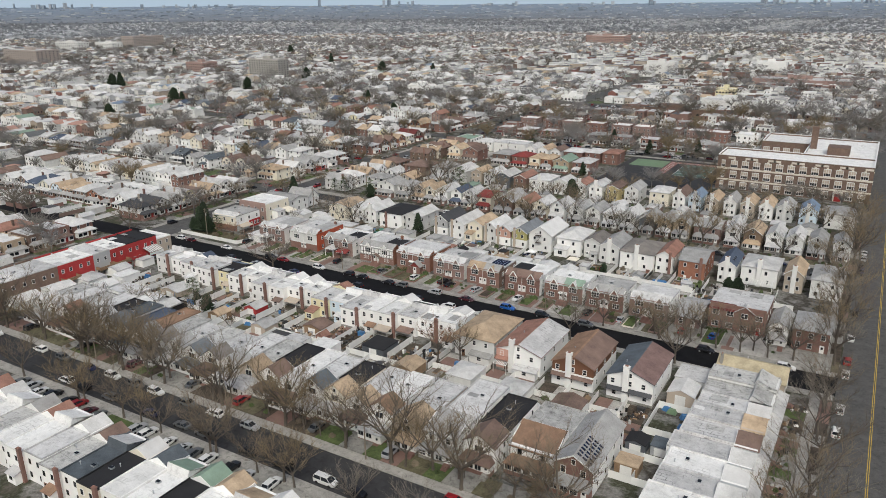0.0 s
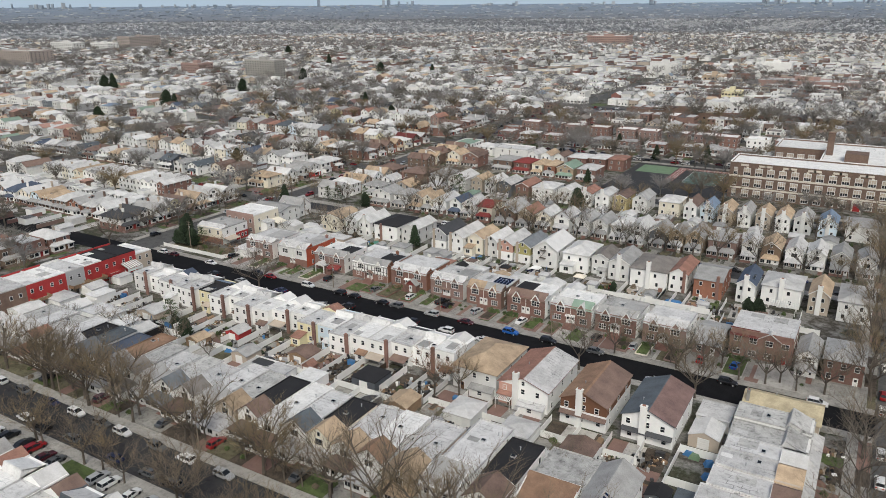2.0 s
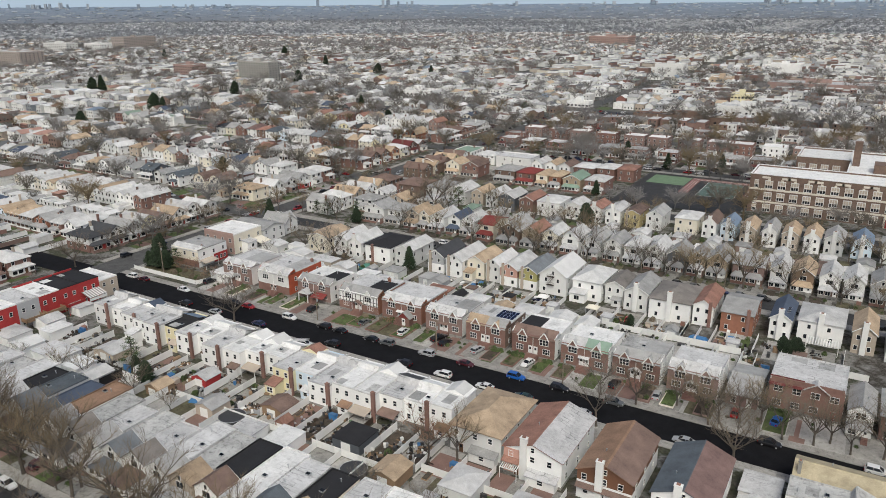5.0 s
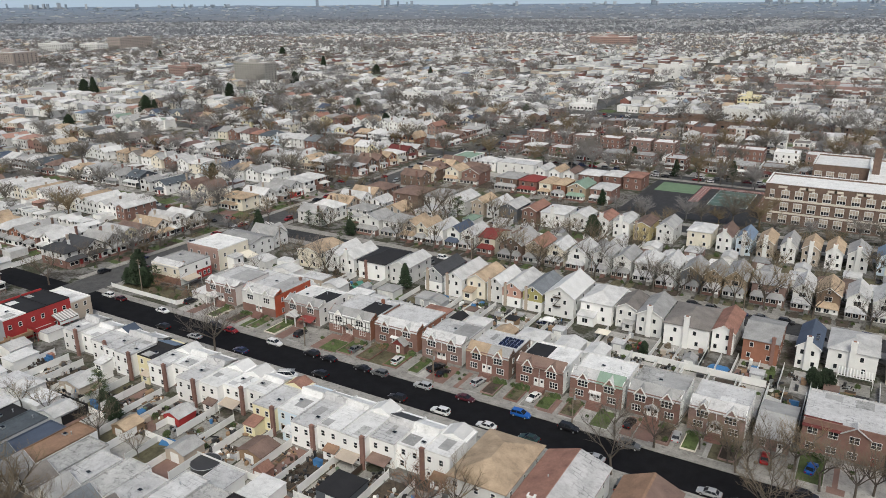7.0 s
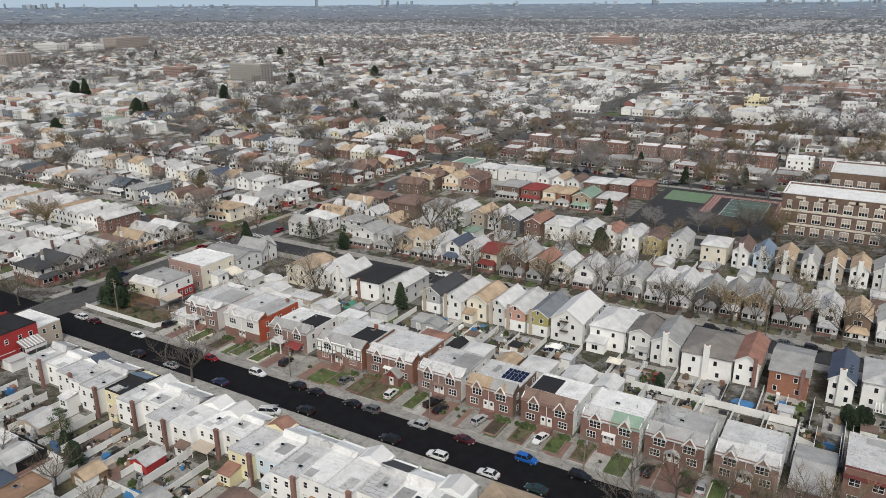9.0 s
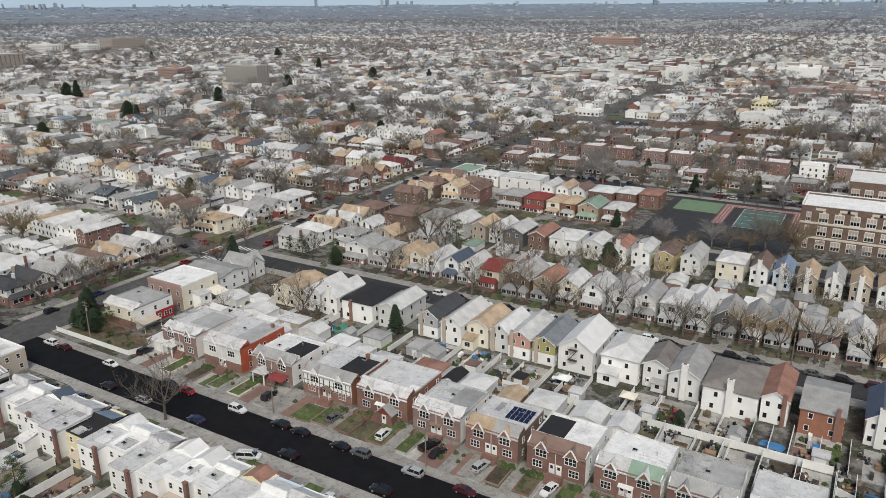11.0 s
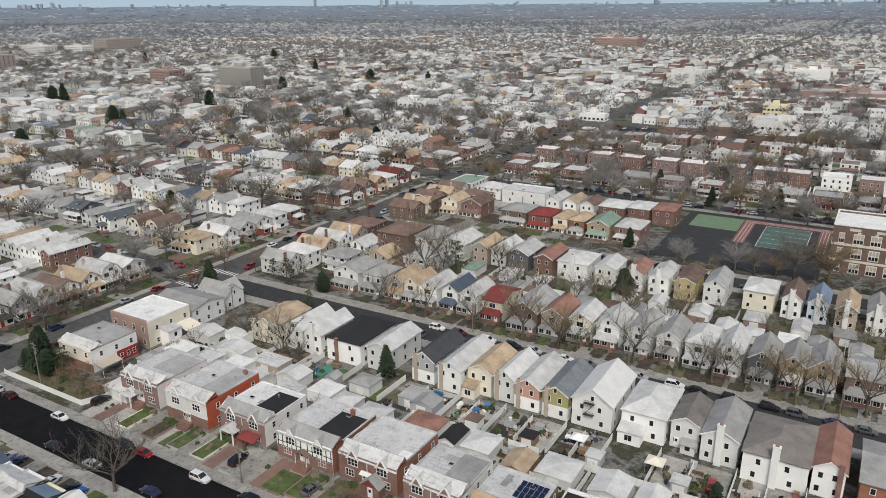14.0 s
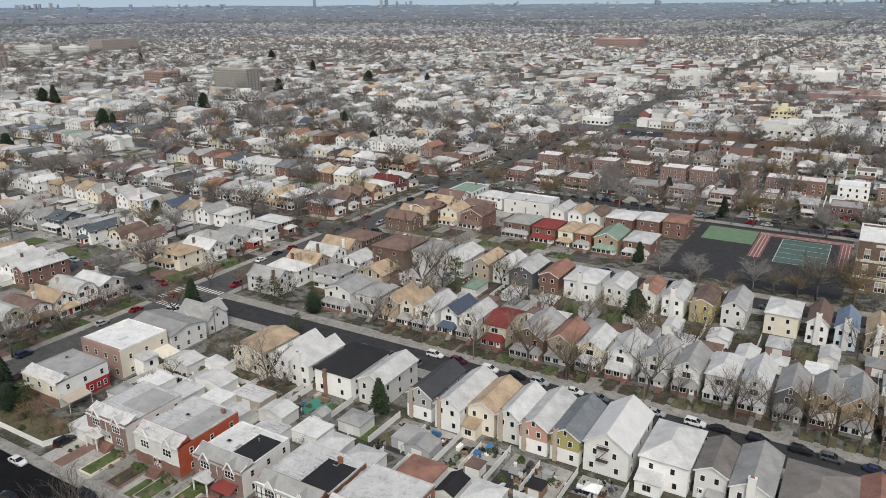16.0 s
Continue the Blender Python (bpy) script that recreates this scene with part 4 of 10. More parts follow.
def yard_material():
    """Yard by yard: worn concrete, dead grass, soil and leaf litter, each stained."""
    m = bpy.data.materials.new("yards")
    m.use_nodes = True
    n, l = m.node_tree.nodes, m.node_tree.links
    b = n["Principled BSDF"]
    b.inputs["Roughness"].default_value = 0.95
    b.inputs["Specular IOR Level"].default_value = 0.1
    g = n.new("ShaderNodeNewGeometry")
    cell = n.new("ShaderNodeTexNoise")
    cell.inputs["Scale"].default_value, cell.inputs["Detail"].default_value, cell.inputs["Roughness"].default_value = 0.07, 7.0, 0.62
    l.new(g.outputs["Position"], cell.inputs["Vector"])
    ramp = n.new("ShaderNodeValToRGB")
    el = ramp.color_ramp.elements
    for i, (at, c) in enumerate(((0.30, (0.24, 0.235, 0.225)), (0.40, (0.06, 0.053, 0.043)), (0.47, (0.21, 0.205, 0.195)), (0.53, (0.05, 0.055, 0.034)), (0.60, (0.10, 0.09, 0.076)), (0.70, (0.29, 0.283, 0.27)))):
        k = el[i] if i < 2 else el.new(at)
        k.position, k.color = at, (*c, 1)
    l.new(cell.outputs["Fac"], ramp.inputs["Fac"])
    tex = n.new("ShaderNodeTexNoise")
    tex.inputs["Scale"].default_value, tex.inputs["Detail"].default_value = 1.6, 6.0
    l.new(g.outputs["Position"], tex.inputs["Vector"])
    mul = n.new("ShaderNodeMath")
    mul.operation = "MULTIPLY_ADD"
    mul.inputs[1].default_value, mul.inputs[2].default_value = 1.3, 0.25
    l.new(tex.outputs["Fac"], mul.inputs[0])
    hsv = n.new("ShaderNodeHueSaturation")
    l.new(ramp.outputs["Color"], hsv.inputs["Color"])
    l.new(mul.outputs[0], hsv.inputs["Value"])
    l.new(hsv.outputs["Color"], b.inputs["Base Color"])
    return m


M["yards"] = yard_material()
s = Shape()
s.box(-4300, 3300, -600, 4600, -1.0, 0.0)
solo("ground", s, ["yards"], "worn concrete, soil and dead grass of yards and verges", "ground", "structure")

STREETS = {"first": (-100.5, -90.0), "second": (-11.3, -0.8), "third": (75.2, 84.8), "fourth": (160.0, 170.0), "fifth": (255.0, 265.0)}
sheet("road", -154, 92, -11.3, -0.8, -0.3, 0.02, "asphalt_new", "freshly laid black asphalt street without markings", "road")
sheet("road", -154, 92, -100.5, -90.0, -0.3, 0.02, "asphalt", "worn grey asphalt residential street", "road")
sheet("road", -154, 92, 75.2, 84.8, -0.3, 0.02, "asphalt", "grey asphalt residential street with parked cars", "road")
sheet("road", -154, 92, 160, 170, -0.3, 0.02, "asphalt", "grey asphalt street beside the school", "road")
sheet("road", -168, -154, -400, 700, -0.3, 0.02, "asphalt_worn", "grey asphalt avenue crossing the streets", "road")
sheet("road", 92, 108, -400, 700, -0.3, 0.02, "asphalt_worn", "worn asphalt avenue with a yellow centre line", "road")
sheet("road", -345, -168.05, -11.3, -0.8, -0.3, 0.024, "asphalt_new", "freshly laid black asphalt street beyond the avenue", "road")
s = Shape()
for dx in (-0.18, 0.18):
    s.box(100 + dx - 0.07, 100 + dx + 0.07, -90, 560, 0.02, 0.026)
solo("centre_line", s, ["paint_yellow"], "double yellow line painted along the avenue", "road marking", "structure")

# pavements: a raised slab with a kerb along each side of the streets, cut into flags
def pavement(x0, x1, y0, y1):
    s = Shape()
    along = x1 - x0 > y1 - y0
    n = max(1, int((x1 - x0 if along else y1 - y0) / 1.6))
    for k in range(n):
        if along:
            a, b = x0 + (x1 - x0) * k / n, x0 + (x1 - x0) * (k + 1) / n
            s.box(a + 0.012, b - 0.012, y0, y1, -0.2, 0.17 + rng.uniform(-0.008, 0.008))
        else:
            a, b = y0 + (y1 - y0) * k / n, y0 + (y1 - y0) * (k + 1) / n
            s.box(x0, x1, a + 0.012, b - 0.012, -0.2, 0.17 + rng.uniform(-0.008, 0.008))
    return solo("pavement", s, ["flagstone"], "pale concrete pavement with a kerb beside the road", "pavement", "structure")


for y0, y1 in STREETS.values():
    wide = 2.6 if y0 < 50 else 4.0
    pavement(-153.7, 91.7, y0 - wide, y0)
    pavement(-153.7, 91.7, y1, y1 + wide)
for x0, x1 in ((-171.0, -168.2), (-153.8, -151.2)):
    for y0, y1 in ((-140, -104.8), (-85.8, -15.5), (3.4, 71.0), (89.0, 155.8), (174.2, 250)):
        pavement(x0, x1, y0, y1)
for y0, y1 in ((-140, -104.8), (-86.0, -14.0), (2.0, 71.0), (89.0, 155.8)):
    pavement(86.9, 89.1, y0, y1)
    v = y0
    while v < y1 - 1:
        d = min(rng.uniform(4, 9), y1 - v)
        sheet("verge", 89.15, 91.7, v, v + d - 0.05, 0.0, 0.16, rng.choice(["soil", "soil", "concrete", "lawn_dry", "paver_red"]), "leaf-strewn verge between pavement and avenue kerb", "verge")
        v += d
# crossing lines at the corner of the avenue
s = Shape()
for k in range(9):
    for yy in (72.6, 87.2):
        s.box(-167.2 + k * 1.5, -166.5 + k * 1.5, yy - 1.4, yy + 1.4, 0.02, 0.026)
for k in range(7):
    for xx in (-152.2, -170.2):
        s.box(xx - 1.4, xx + 1.4, 75.6 + k * 1.4, 76.2 + k * 1.4, 0.02, 0.026)
solo("crossing_lines", s, ["paint_white"], "white zebra bars painted at the crossing", "road marking", "structure")


def patch(u0, u1, v0, v1, mat, label, name="driveway", z=0.2):
    s = Shape()
    s.box(u0, u1, v0, v1, 0.0, z)
    return solo(name, s, [mat], label, name, "structure")


# ---- north side of the black street: brick semi-detached pairs ----
def semi(u0, u1, wall, roof, deck, side="siding_white", v0=10.5, v1=23.5, label="", chim=None, split="", h=6.6, win=(2, 3, 3), rise=1.5, run=3.0):
    t = house(u0, u1, v0, v1, "s", h, "mansard", wall, roof, rise, label, side, win, deck=deck, front="semi", chim=chim, base=0.9, flat_back=run, group="brick pairs")
    if split:
        # the other owner's half of the front slope, in another colour
        w, Y = u1 - u0, (v1 - v0) / 2
        s = Shape()
        s.slab([(0.0, -Y - 0.32, h - 0.34), (w / 2, -Y - 0.32, h - 0.34), (w / 2, -Y + run - 0.32, h + rise + 0.012), (0.0, -Y + run - 0.32, h + rise + 0.012)], 0.03)
        part("roof_half", s, [split], t)
    return t


def half_deck(t, x0, x1, y0, y1, z, mat):
    s = Shape()
    s.box(x0, x1, y0, y1, z, z + 0.03)
    return part("roof_patch", s, [mat], t)


def solar(t, x, y, z, nx, ny, tilt=8, name="solar_panel"):
    for i in range(nx):
        for j in range(ny):
            if "solar" not in CACHE:
                s = Shape()
                s.box(-0.5, 0.5, -0.8, 0.8, 0, 0.05)
                s.box(-0.47, 0.47, -0.77, 0.77, 0.05, 0.056, 1)
                CACHE["solar"] = s.mesh("solar_panel", ["metal", "solar"])
            part(name, CACHE["solar"], None, t, "", pose(x + i * 1.06, y + j * 1.68, z + 0.15, tilt, 0, 0))


B1 = house(-115, -102, 11.5, 26.5, "s", 7.0, "mansard", "brick_mauve", "roof_silver", 1.2, "brick and white semi-detached house with a pale flat roof", "siding_white", (3, 2, 3), deck="roof_silver", front="semi", base=0.9)
B2 = semi(-98.4, -85.2, "siding_light", "roof_silver", "roof_silver", "brick_paint", 10.8, 27, h=7.6, label= "white-fronted semi-detached house with bright red side walls", chim=(4.5, 6, 1.2, "brick"))
B3 = semi(-82.8, -69.6, "brick_mauve", "roof_grey", "roof_white", "siding_white", 12.3, 25.6, "brick semi-detached house with a patched white and black roof")
half_deck(B3, 0.2, 6.2, -3, 5, 6.72, "roof_black")
B4 = semi(-65.8, -51.2, "siding_white", "roof_grey", "roof_silver", "brick_orange", 11.8, 26.8, "half-timbered semi-detached house with orange brick side walls", chim=(3, 5, 1.4, "brick_orange"))
half_deck(B4, 0.2, 7.0, -3.5, 5, 6.72, "roof_black")
s = Shape()
for sx in (-1, 1):
    for k in range(6):
        x = sx * (0.9 + k * 1.2)
        s.box(x - 0.1, x + 0.1, -7.56, -7.48, 3.4, 6.2)
    s.box(min(0.6 * sx, 7.2 * sx), max(0.6 * sx, 7.2 * sx), -7.56, -7.48, 3.3, 3.5)
    s.box(min(0.6 * sx, 7.2 * sx), max(0.6 * sx, 7.2 * sx), -7.56, -7.48, 4.4, 4.55)
part("timbering", s, ["trim_dark"], B4)
s = Shape()
s.box(-7.25, 7.25, -7.57, -7.5, 0.9, 3.2)
part("brick_base", s, ["brick"], B4)
B5 = semi(-50, -36.2, "brick", "roof_silver", "roof_silver", "brick_orange", 12.3, 27.3, "red brick semi-detached house with a silver painted roof")
s = Shape()
for a in (-1, 1):
    s.slab([(2.2 + a * 2.4, -10.2, 3.0), (2.2, -10.2, 4.9), (2.2, -7.6, 4.9), (2.2 + a * 2.4, -7.6, 3.0)], 0.14, 1)
s.box(0.2, 4.2, -9.8, -7.7, 0, 2.9)
s.solid([(0.2, -9.8, 2.9), (4.2, -9.8, 2.9), (4.2, -9.6, 2.9), (0.2, -9.6, 2.9)], [(2.17, -9.8, 4.6), (2.23, -9.8, 4.6), (2.23, -9.6, 4.6), (2.17, -9.6, 4.6)], 2)
vest = part("entrance_porch", s, ["brick", "roof_grey", "roof_red"], B5)
door(vest, 2.2, -9.8, 0.6, "s", "trim")
B6 = semi(-34, -22, "brick_mauve", "roof_silver", "roof_silver", v0=11.2, v1=24.2, label="mauve brick semi-detached house with white side walls")
half_deck(B6, 0.2, 5.6, -2.6, 6, 6.72, "roof_grey")
B7 = semi(-20.4, -8.4, "brick", "roof_tan", "roof_silver", "brick_brown", label="brown brick semi-detached house with roof solar panels", split="roof_grey")
solar(B7, 0.6, 0.2, 6.7, 5, 3)
B8 = semi(-6.4, 5.9, "brick", "roof_brown", "roof_white", "siding_white", label="red brick semi-detached house with a brown front roof")
half_deck(B8, -5.9, -0.3, -2.8, 5.5, 6.72, "roof_black")
semi(7.6, 20.2, "brick", "roof_silver", "roof_white", label="brick semi-detached house with half its roof slope green", split="roof_green")
B10 = semi(21.3, 33.1, "brick", "roof_grey", "roof_aged", label="mauve brick semi-detached house with grey gabled roof slope")
half_deck(B10, 0.2, 5.5, -2, 5.8, 6.72, "roof_grey")
semi(34.9, 46.6, "brick_mauve", "roof_silver", "roof_silver", label="mauve brick semi-detached house with weathered silver roof")
house(48.6, 55.4, 10, 26, "s", 4.0, "gablex", "brick_mauve", "roof_grey", 1.6, "low brick bungalow with a long grey shingle roof", win=(2, 2, 3), floors=1, base=1.0)
B13 = house(57, 72.4, 14.5, 29, "s", 7.6, "flat", "brick", "roof_silver", label="brown brick two-family house with a silver flat roof", win=(4, 3, 3), bars=2, doors="door_red")
s = Shape()
s.slab([(-7.8, -7.6, 6.4), (-0.6, -7.6, 6.4), (-0.6, -6.4, 8.3), (-7.8, -6.4, 8.3)], 0.14)
part("roof_slope", s, ["roof_maroon"], B13)
s = Shape()
for a in (-1, 1):
    s.slab([(2.0 + a * 2.8, -7.7, 6.6), (2.0, -7.7, 8.5), (2.0, -4.5, 8.5), (2.0 + a * 2.8, -4.5, 6.6)], 0.14, 1)
s.solid([(-0.6, -7.4, 6.8), (4.6, -7.4, 6.8), (4.6, -7.25, 6.8), (-0.6, -7.25, 6.8)], [(1.97, -7.4, 8.3), (2.03, -7.4, 8.3), (2.03, -7.25, 8.3), (1.97, -7.25, 8.3)], 0)
part("gablet", s, ["brick", "roof_silver"], B13)
house(73.4, 78.4, 12, 24, "s", 5.6, "gable", "siding_white", "roof_grey", 1.6, "narrow white house with an open front porch", win=(2, 2, 2), porch=(2.2, 2.7, "roof_grey", "trim"))
house(79.6, 88.5, 11, 24, "s", 6.4, "hip", "brick", "roof_grey", 2.2, "brown brick corner house with a grey hipped roof", win=(3, 2, 3))

for t, x, Y in ((B1, -2.6, 7.5), (B3, -2.6, 6.65)):
    s = Shape()
    for a in (-1, 1):
        s.slab([(x + a * 2.3, -Y - 2.6, 3.2), (x, -Y - 2.6, 4.5), (x, -Y, 4.5), (x + a * 2.3, -Y, 3.2)], 0.12)
    s.solid([(x - 2.0, -Y - 2.5, 3.1), (x + 2.0, -Y - 2.5, 3.1), (x + 2.0, -Y - 2.4, 3.1), (x - 2.0, -Y - 2.4, 3.1)], [(x - 0.03, -Y - 2.5, 4.4), (x + 0.03, -Y - 2.5, 4.4), (x + 0.03, -Y - 2.4, 4.4), (x - 0.03, -Y - 2.4, 4.4)], 1)
    can = part("porch_roof", s, ["roof_silver", "trim"], t)
    for a in (-1.8, 1.8):
        s = Shape()
        s.box(x + a - 0.12, x + a + 0.12, -Y - 2.45, -Y - 2.2, 0, 3.2)
        part("column", s, ["trim"], can)
    if t is B3:
        s = Shape()
        s.slab([(0.4, -Y - 2.6, 2.7), (5.4, -Y - 2.6, 2.7), (5.4, -Y, 3.5), (0.4, -Y, 3.5)], 0.1)
        part("awning", s, ["roof_red"], t)
s = Shape()
s.box(-6.6, 6.6, -8.2, -8.1, 0.9, 3.4)
part("lower_front", s, ["brick"], B2)
half_deck(B1, -2.0, 5.8, -2.0, 6.5, 7.12, "roof_grey")
half_deck(B2, 0.2, 6.2, -4.5, 7.5, 7.72, "roof_grey")

# corner lot by the avenue: white-fenced yard, tall apartment houses
CORNER = house(-145.5, -131.8, 15.5, 29, "s", 6.8, "mansard", "siding_cream", "roof_silver", 1.1, "cream and red two-storey corner house with a grey mansard edge", "siding_white", (3, 3, 3), deck="roof_grey", stoop=False, chim=(5, -3, 1.0, "concrete"))
s = Shape()
s.box(6.88, 6.96, 0.3, 6.7, 0.62, 3.7)
part("lower_wall", s, ["brick_red"], CORNER)
s = Shape()
s.box(-6.9, 6.9, -6.9, -6.76, 0.62, 2.9)
part("lower_front", s, ["brick"], CORNER)
s = Shape()
s.slab([(6.9, -6.5, 3.3), (10.2, -6.5, 2.7), (10.2, -0.4, 2.7), (6.9, -0.4, 3.3)], 0.1)
aw = part("awning", s, ["siding_tan"], CORNER)
for y in (-6.3, -0.6):
    s = Shape()
    s.tube((10.0, y, 0), (10.0, y, 2.7), 0.06, 0.06, 5)
    part("post", s, ["trim"], aw)
for y in (1.6, 3.6, 5.4):
    window(CORNER, 6.97, y, 1.5, "e", 0.8, 1.25)
PINK = house(-147, -131.5, 32.5, 47, "s", 8.0, "flat", "brick_rose", "roof_white", label="pink brick apartment house with a bright white flat roof", side="siding_cream", win=(4, 3, 3), vents=False, stoop=False)
house(-149, -131.5, 48, 60, "w", 6.0, "gable", "siding_light", "roof_grey", 1.4, "long pale grey house with a dark grey roof", win=(2, 3, 3))
house(-146, -133.5, 62.5, 70, "w", 4.4, "gable", "siding_light", "roof_grey", 3.2, "white corner cottage with a steep grey roof", win=(2, 2, 2), floors=1)
house(-142.5, -136, 60.2, 72.2, "s", 4.3, "gable", "siding_light", "roof_grey", 2.9, "cross wing of the white corner cottage", win=(2, 2, 2), floors=1, stoop=False)
s = Shape()
s.box(7.75, 11.2, -3.5, 1.0, 0, 4.6)
ext = part("rear_room", s, ["siding_white"], PINK)
s = Shape()
s.slab([(7.75, -3.7, 5.2), (11.5, -3.7, 4.65), (11.5, 1.2, 4.65), (7.75, 1.2, 5.2)], 0.12)
part("room_roof", s, ["roof_silver"], ext)
window(ext, 11.2, -1.2, 2.6, "e", 0.9, 1.2)
s = Shape()
s.slab([(7.75, 1.6, 4.4), (12.6, 1.6, 3.3), (12.6, 7.1, 3.3), (7.75, 7.1, 4.4)], 0.1)
aw = part("awning", s, ["siding_cream"], PINK)
for y in (1.8, 6.9):
    s = Shape()
    s.tube((12.4, y, 0), (12.4, y, 3.3), 0.06, 0.06, 5)
    part("post", s, ["trim"], aw)
shed(-120, -112, 10, 20, 2.9, "hip", "siding_light", "roof_silver", "low grey hipped garage beside the corner yard", 0.9)
fence(-152.5, 4.3, -121, 4.3, 1.5, "trim", "white vinyl fence along the pavement of the corner yard")
fence(-121, 4.3, -118.5, 10, 1.5)

# ---- south side of the black street: attached row with rears to the south ----
EDGE, UNIT = -121.4, 6.07
ROW = ["siding_light roof_silver", "siding_white roof_white", "siding_white roof_silver", "siding_white roof_silver", "siding_white roof_silver", "siding_yellow roof_black",
       "siding_white roof_silver", "siding_white roof_white", "siding_white roof_silver", "siding_white roof_white", "siding_white roof_white", "siding_white roof_white", "siding_yellow roof_silver",
       "siding_blue roof_white", "siding_white roof_silver", "siding_white roof_white", "siding_white roof_white", "siding_white roof_silver", "siding_white roof_white", "siding_white roof_white"]
FRONT = {2: "roof_navy", 5: "roof_blue", 12: "roof_terracotta", 17: "roof_dark", 16: "roof_white"}
rr = random.Random(17)
for k, spec in enumerate(ROW):
    wall, deck = spec.split()
    e = EDGE + UNIT * k
    if k % 2 == 0:
        pair_back = -34.4 + rr.choice((-1.8, -0.6, 0.0, 1.4)) - (1.0 if 12 <= k <= 14 else 0)
    back = pair_back + (rr.choice((0.0, 2.2, 1.4, -0.8)) if k % 2 else 0.0)
    house(e, e + UNIT, back, -22.0, "n", 6.2 + rr.uniform(-0.4, 0.5), "peak" if k in (2, 6, 9, 10, 12, 16, 19) else "mansard", wall, FRONT.get(k, deck), rr.uniform(1.1, 1.6), "attached " + wall.split("_")[1] + " row house with a " + deck.split("_")[1] + " flat roof",
          wall, (2, 2, 0), deck=deck, front="row", flat_back=rr.uniform(3.4, 4.6), rear=rr.choice(["lean", "room", "lean", "lean", "awning", ""]), group="attached row",
          chim=(-3.0, (-22.0 - back) / 2 + 0.25, 1.3, "brick") if k % 2 == 0 else None)

# detached pairs further along
def pair_roof(t, w, d, h, rise, mat, over=0.35):
    """Recolours the east half of a ridge roof that two owners share: a thin second layer of shingles."""
    s = Shape()
    X, Y = w / 2 + over, d / 2 + over
    z = h - over * rise / (w / 2)
    s.slab([(-X - 0.02, -Y - 0.02, z + 0.03), (-X - 0.02, Y + 0.02, z + 0.03), (-0.02, Y + 0.02, h + rise + 0.03), (-0.02, -Y - 0.02, h + rise + 0.03)], 0.05)
    return part("roof_half", s, [mat], t)


house(2.0, 13.8, -37, -19.5, "n", 6.3, "hip", "siding_light", "roof_tan", 2.3, "cream two-family house with a tan shingle hipped roof", win=(2, 3, 3), rear="lean")
D1 = house(15.2, 27.5, -38.5, -20, "n", 6.3, "gable", "siding_white", "roof_terracotta", 2.1, "white two-family house with half red half grey roof", win=(2, 3, 3), chim=(1.8, 9.4, 3.2, "trim"), rear="lean")
pair_roof(D1, 12.3, 18.5, 6.3, 2.1, "roof_silver")
D2 = house(30.6, 41.2, -38.5, -21, "n", 6.4, "gable", "siding_rust", "roof_umber", 2.3, "white and brown two-family house with tan and brown roof", win=(2, 3, 3), chim=(0.9, 9.1, 3.2, "trim"), lower="siding_white")
pair_roof(D2, 10.6, 17.5, 6.4, 2.3, "roof_brown")
D3 = house(44.6, 55.6, -38.5, -21, "n", 6.4, "gable", "siding_white", "roof_slate", 2.2, "white two-family house with black and brown roof halves", win=(2, 3, 3), chim=(0.9, 9.1, 3.2, "trim"))
pair_roof(D3, 11, 17.5, 6.4, 2.2, "roof_mauve")
s = Shape()
s.box(2.3, 6.1, 11.3, 11.42, 2.5, 2.62)
pergola = part("pergola_beam", s, ["trim"], D1)
for k in range(9):
    s = Shape()
    s.slab([(2.42 + k * 0.42, 11.5, 2.7), (2.6 + k * 0.42, 11.5, 2.7), (2.6 + k * 0.42, 9.31, 3.2), (2.42 + k * 0.42, 9.31, 3.2)], 0.06)
    part("slat", s, ["trim"], pergola)
for x in (2.4, 6.0):
    s = Shape()
    s.box(x - 0.05, x + 0.05, 11.31, 11.41, 0, 2.5)
    part("post", s, ["trim"], pergola)
s = Shape()
s.slab([(2.5, 10.6, 3.5), (6.2, 10.6, 3.5), (6.2, 9.31, 4.1), (2.5, 9.31, 4.1)], 0.1)
part("pent_roof", s, ["roof_terracotta"], D1)
s = Shape()
s.box(2.6, 6.17, 9.253, 9.3, 0.62, 6.0)
part("rear_wall", s, ["siding_pink"], D1)
for t in (D2, D3):
    s = Shape()
    s.slab([(-5.4, 9.8, 2.9), (5.4, 9.8, 2.9), (5.4, 8.7, 3.6), (-5.4, 8.7, 3.6)], 0.1)
    part("pent_roof", s, ["roof_brown" if t is D2 else "roof_dark"], t)
shed(57.8, 64, -34, -27, 2.9, "gable", "siding_tan", "roof_silver", "tan garage with a silver roof", 1.2)
shed(57.5, 64.5, -25.5, -18, 2.9, "flat", "siding_light", "roof_silver", "low pale garage behind the corner row")

shed(55.4, 59.6, -58.2, -54.2, 2.4, "gable", "siding_dark", "roof_black", "small dark garden shed with a black roof", 0.7, "s", "garden_shed")
shed(60.4, 64.4, -57, -53, 2.2, "flat", "siding_grey", "roof_slate", "low grey shed with a flat slate roof", 0.7, "s", "garden_shed", False)
shed(55.8, 60.5, -66.5, -62.5, 2.3, "flat", "wood", "roof_tan", "timber shed with a tan flat roof", 0.7, "s", "garden_shed", False)
for p in ((55.4, -60, 64.6, -60), (55.4, -69, 64.6, -69), (57, -50, 57, -53.5), (60, -60, 60, -69)):
    fence(*p, 1.8)
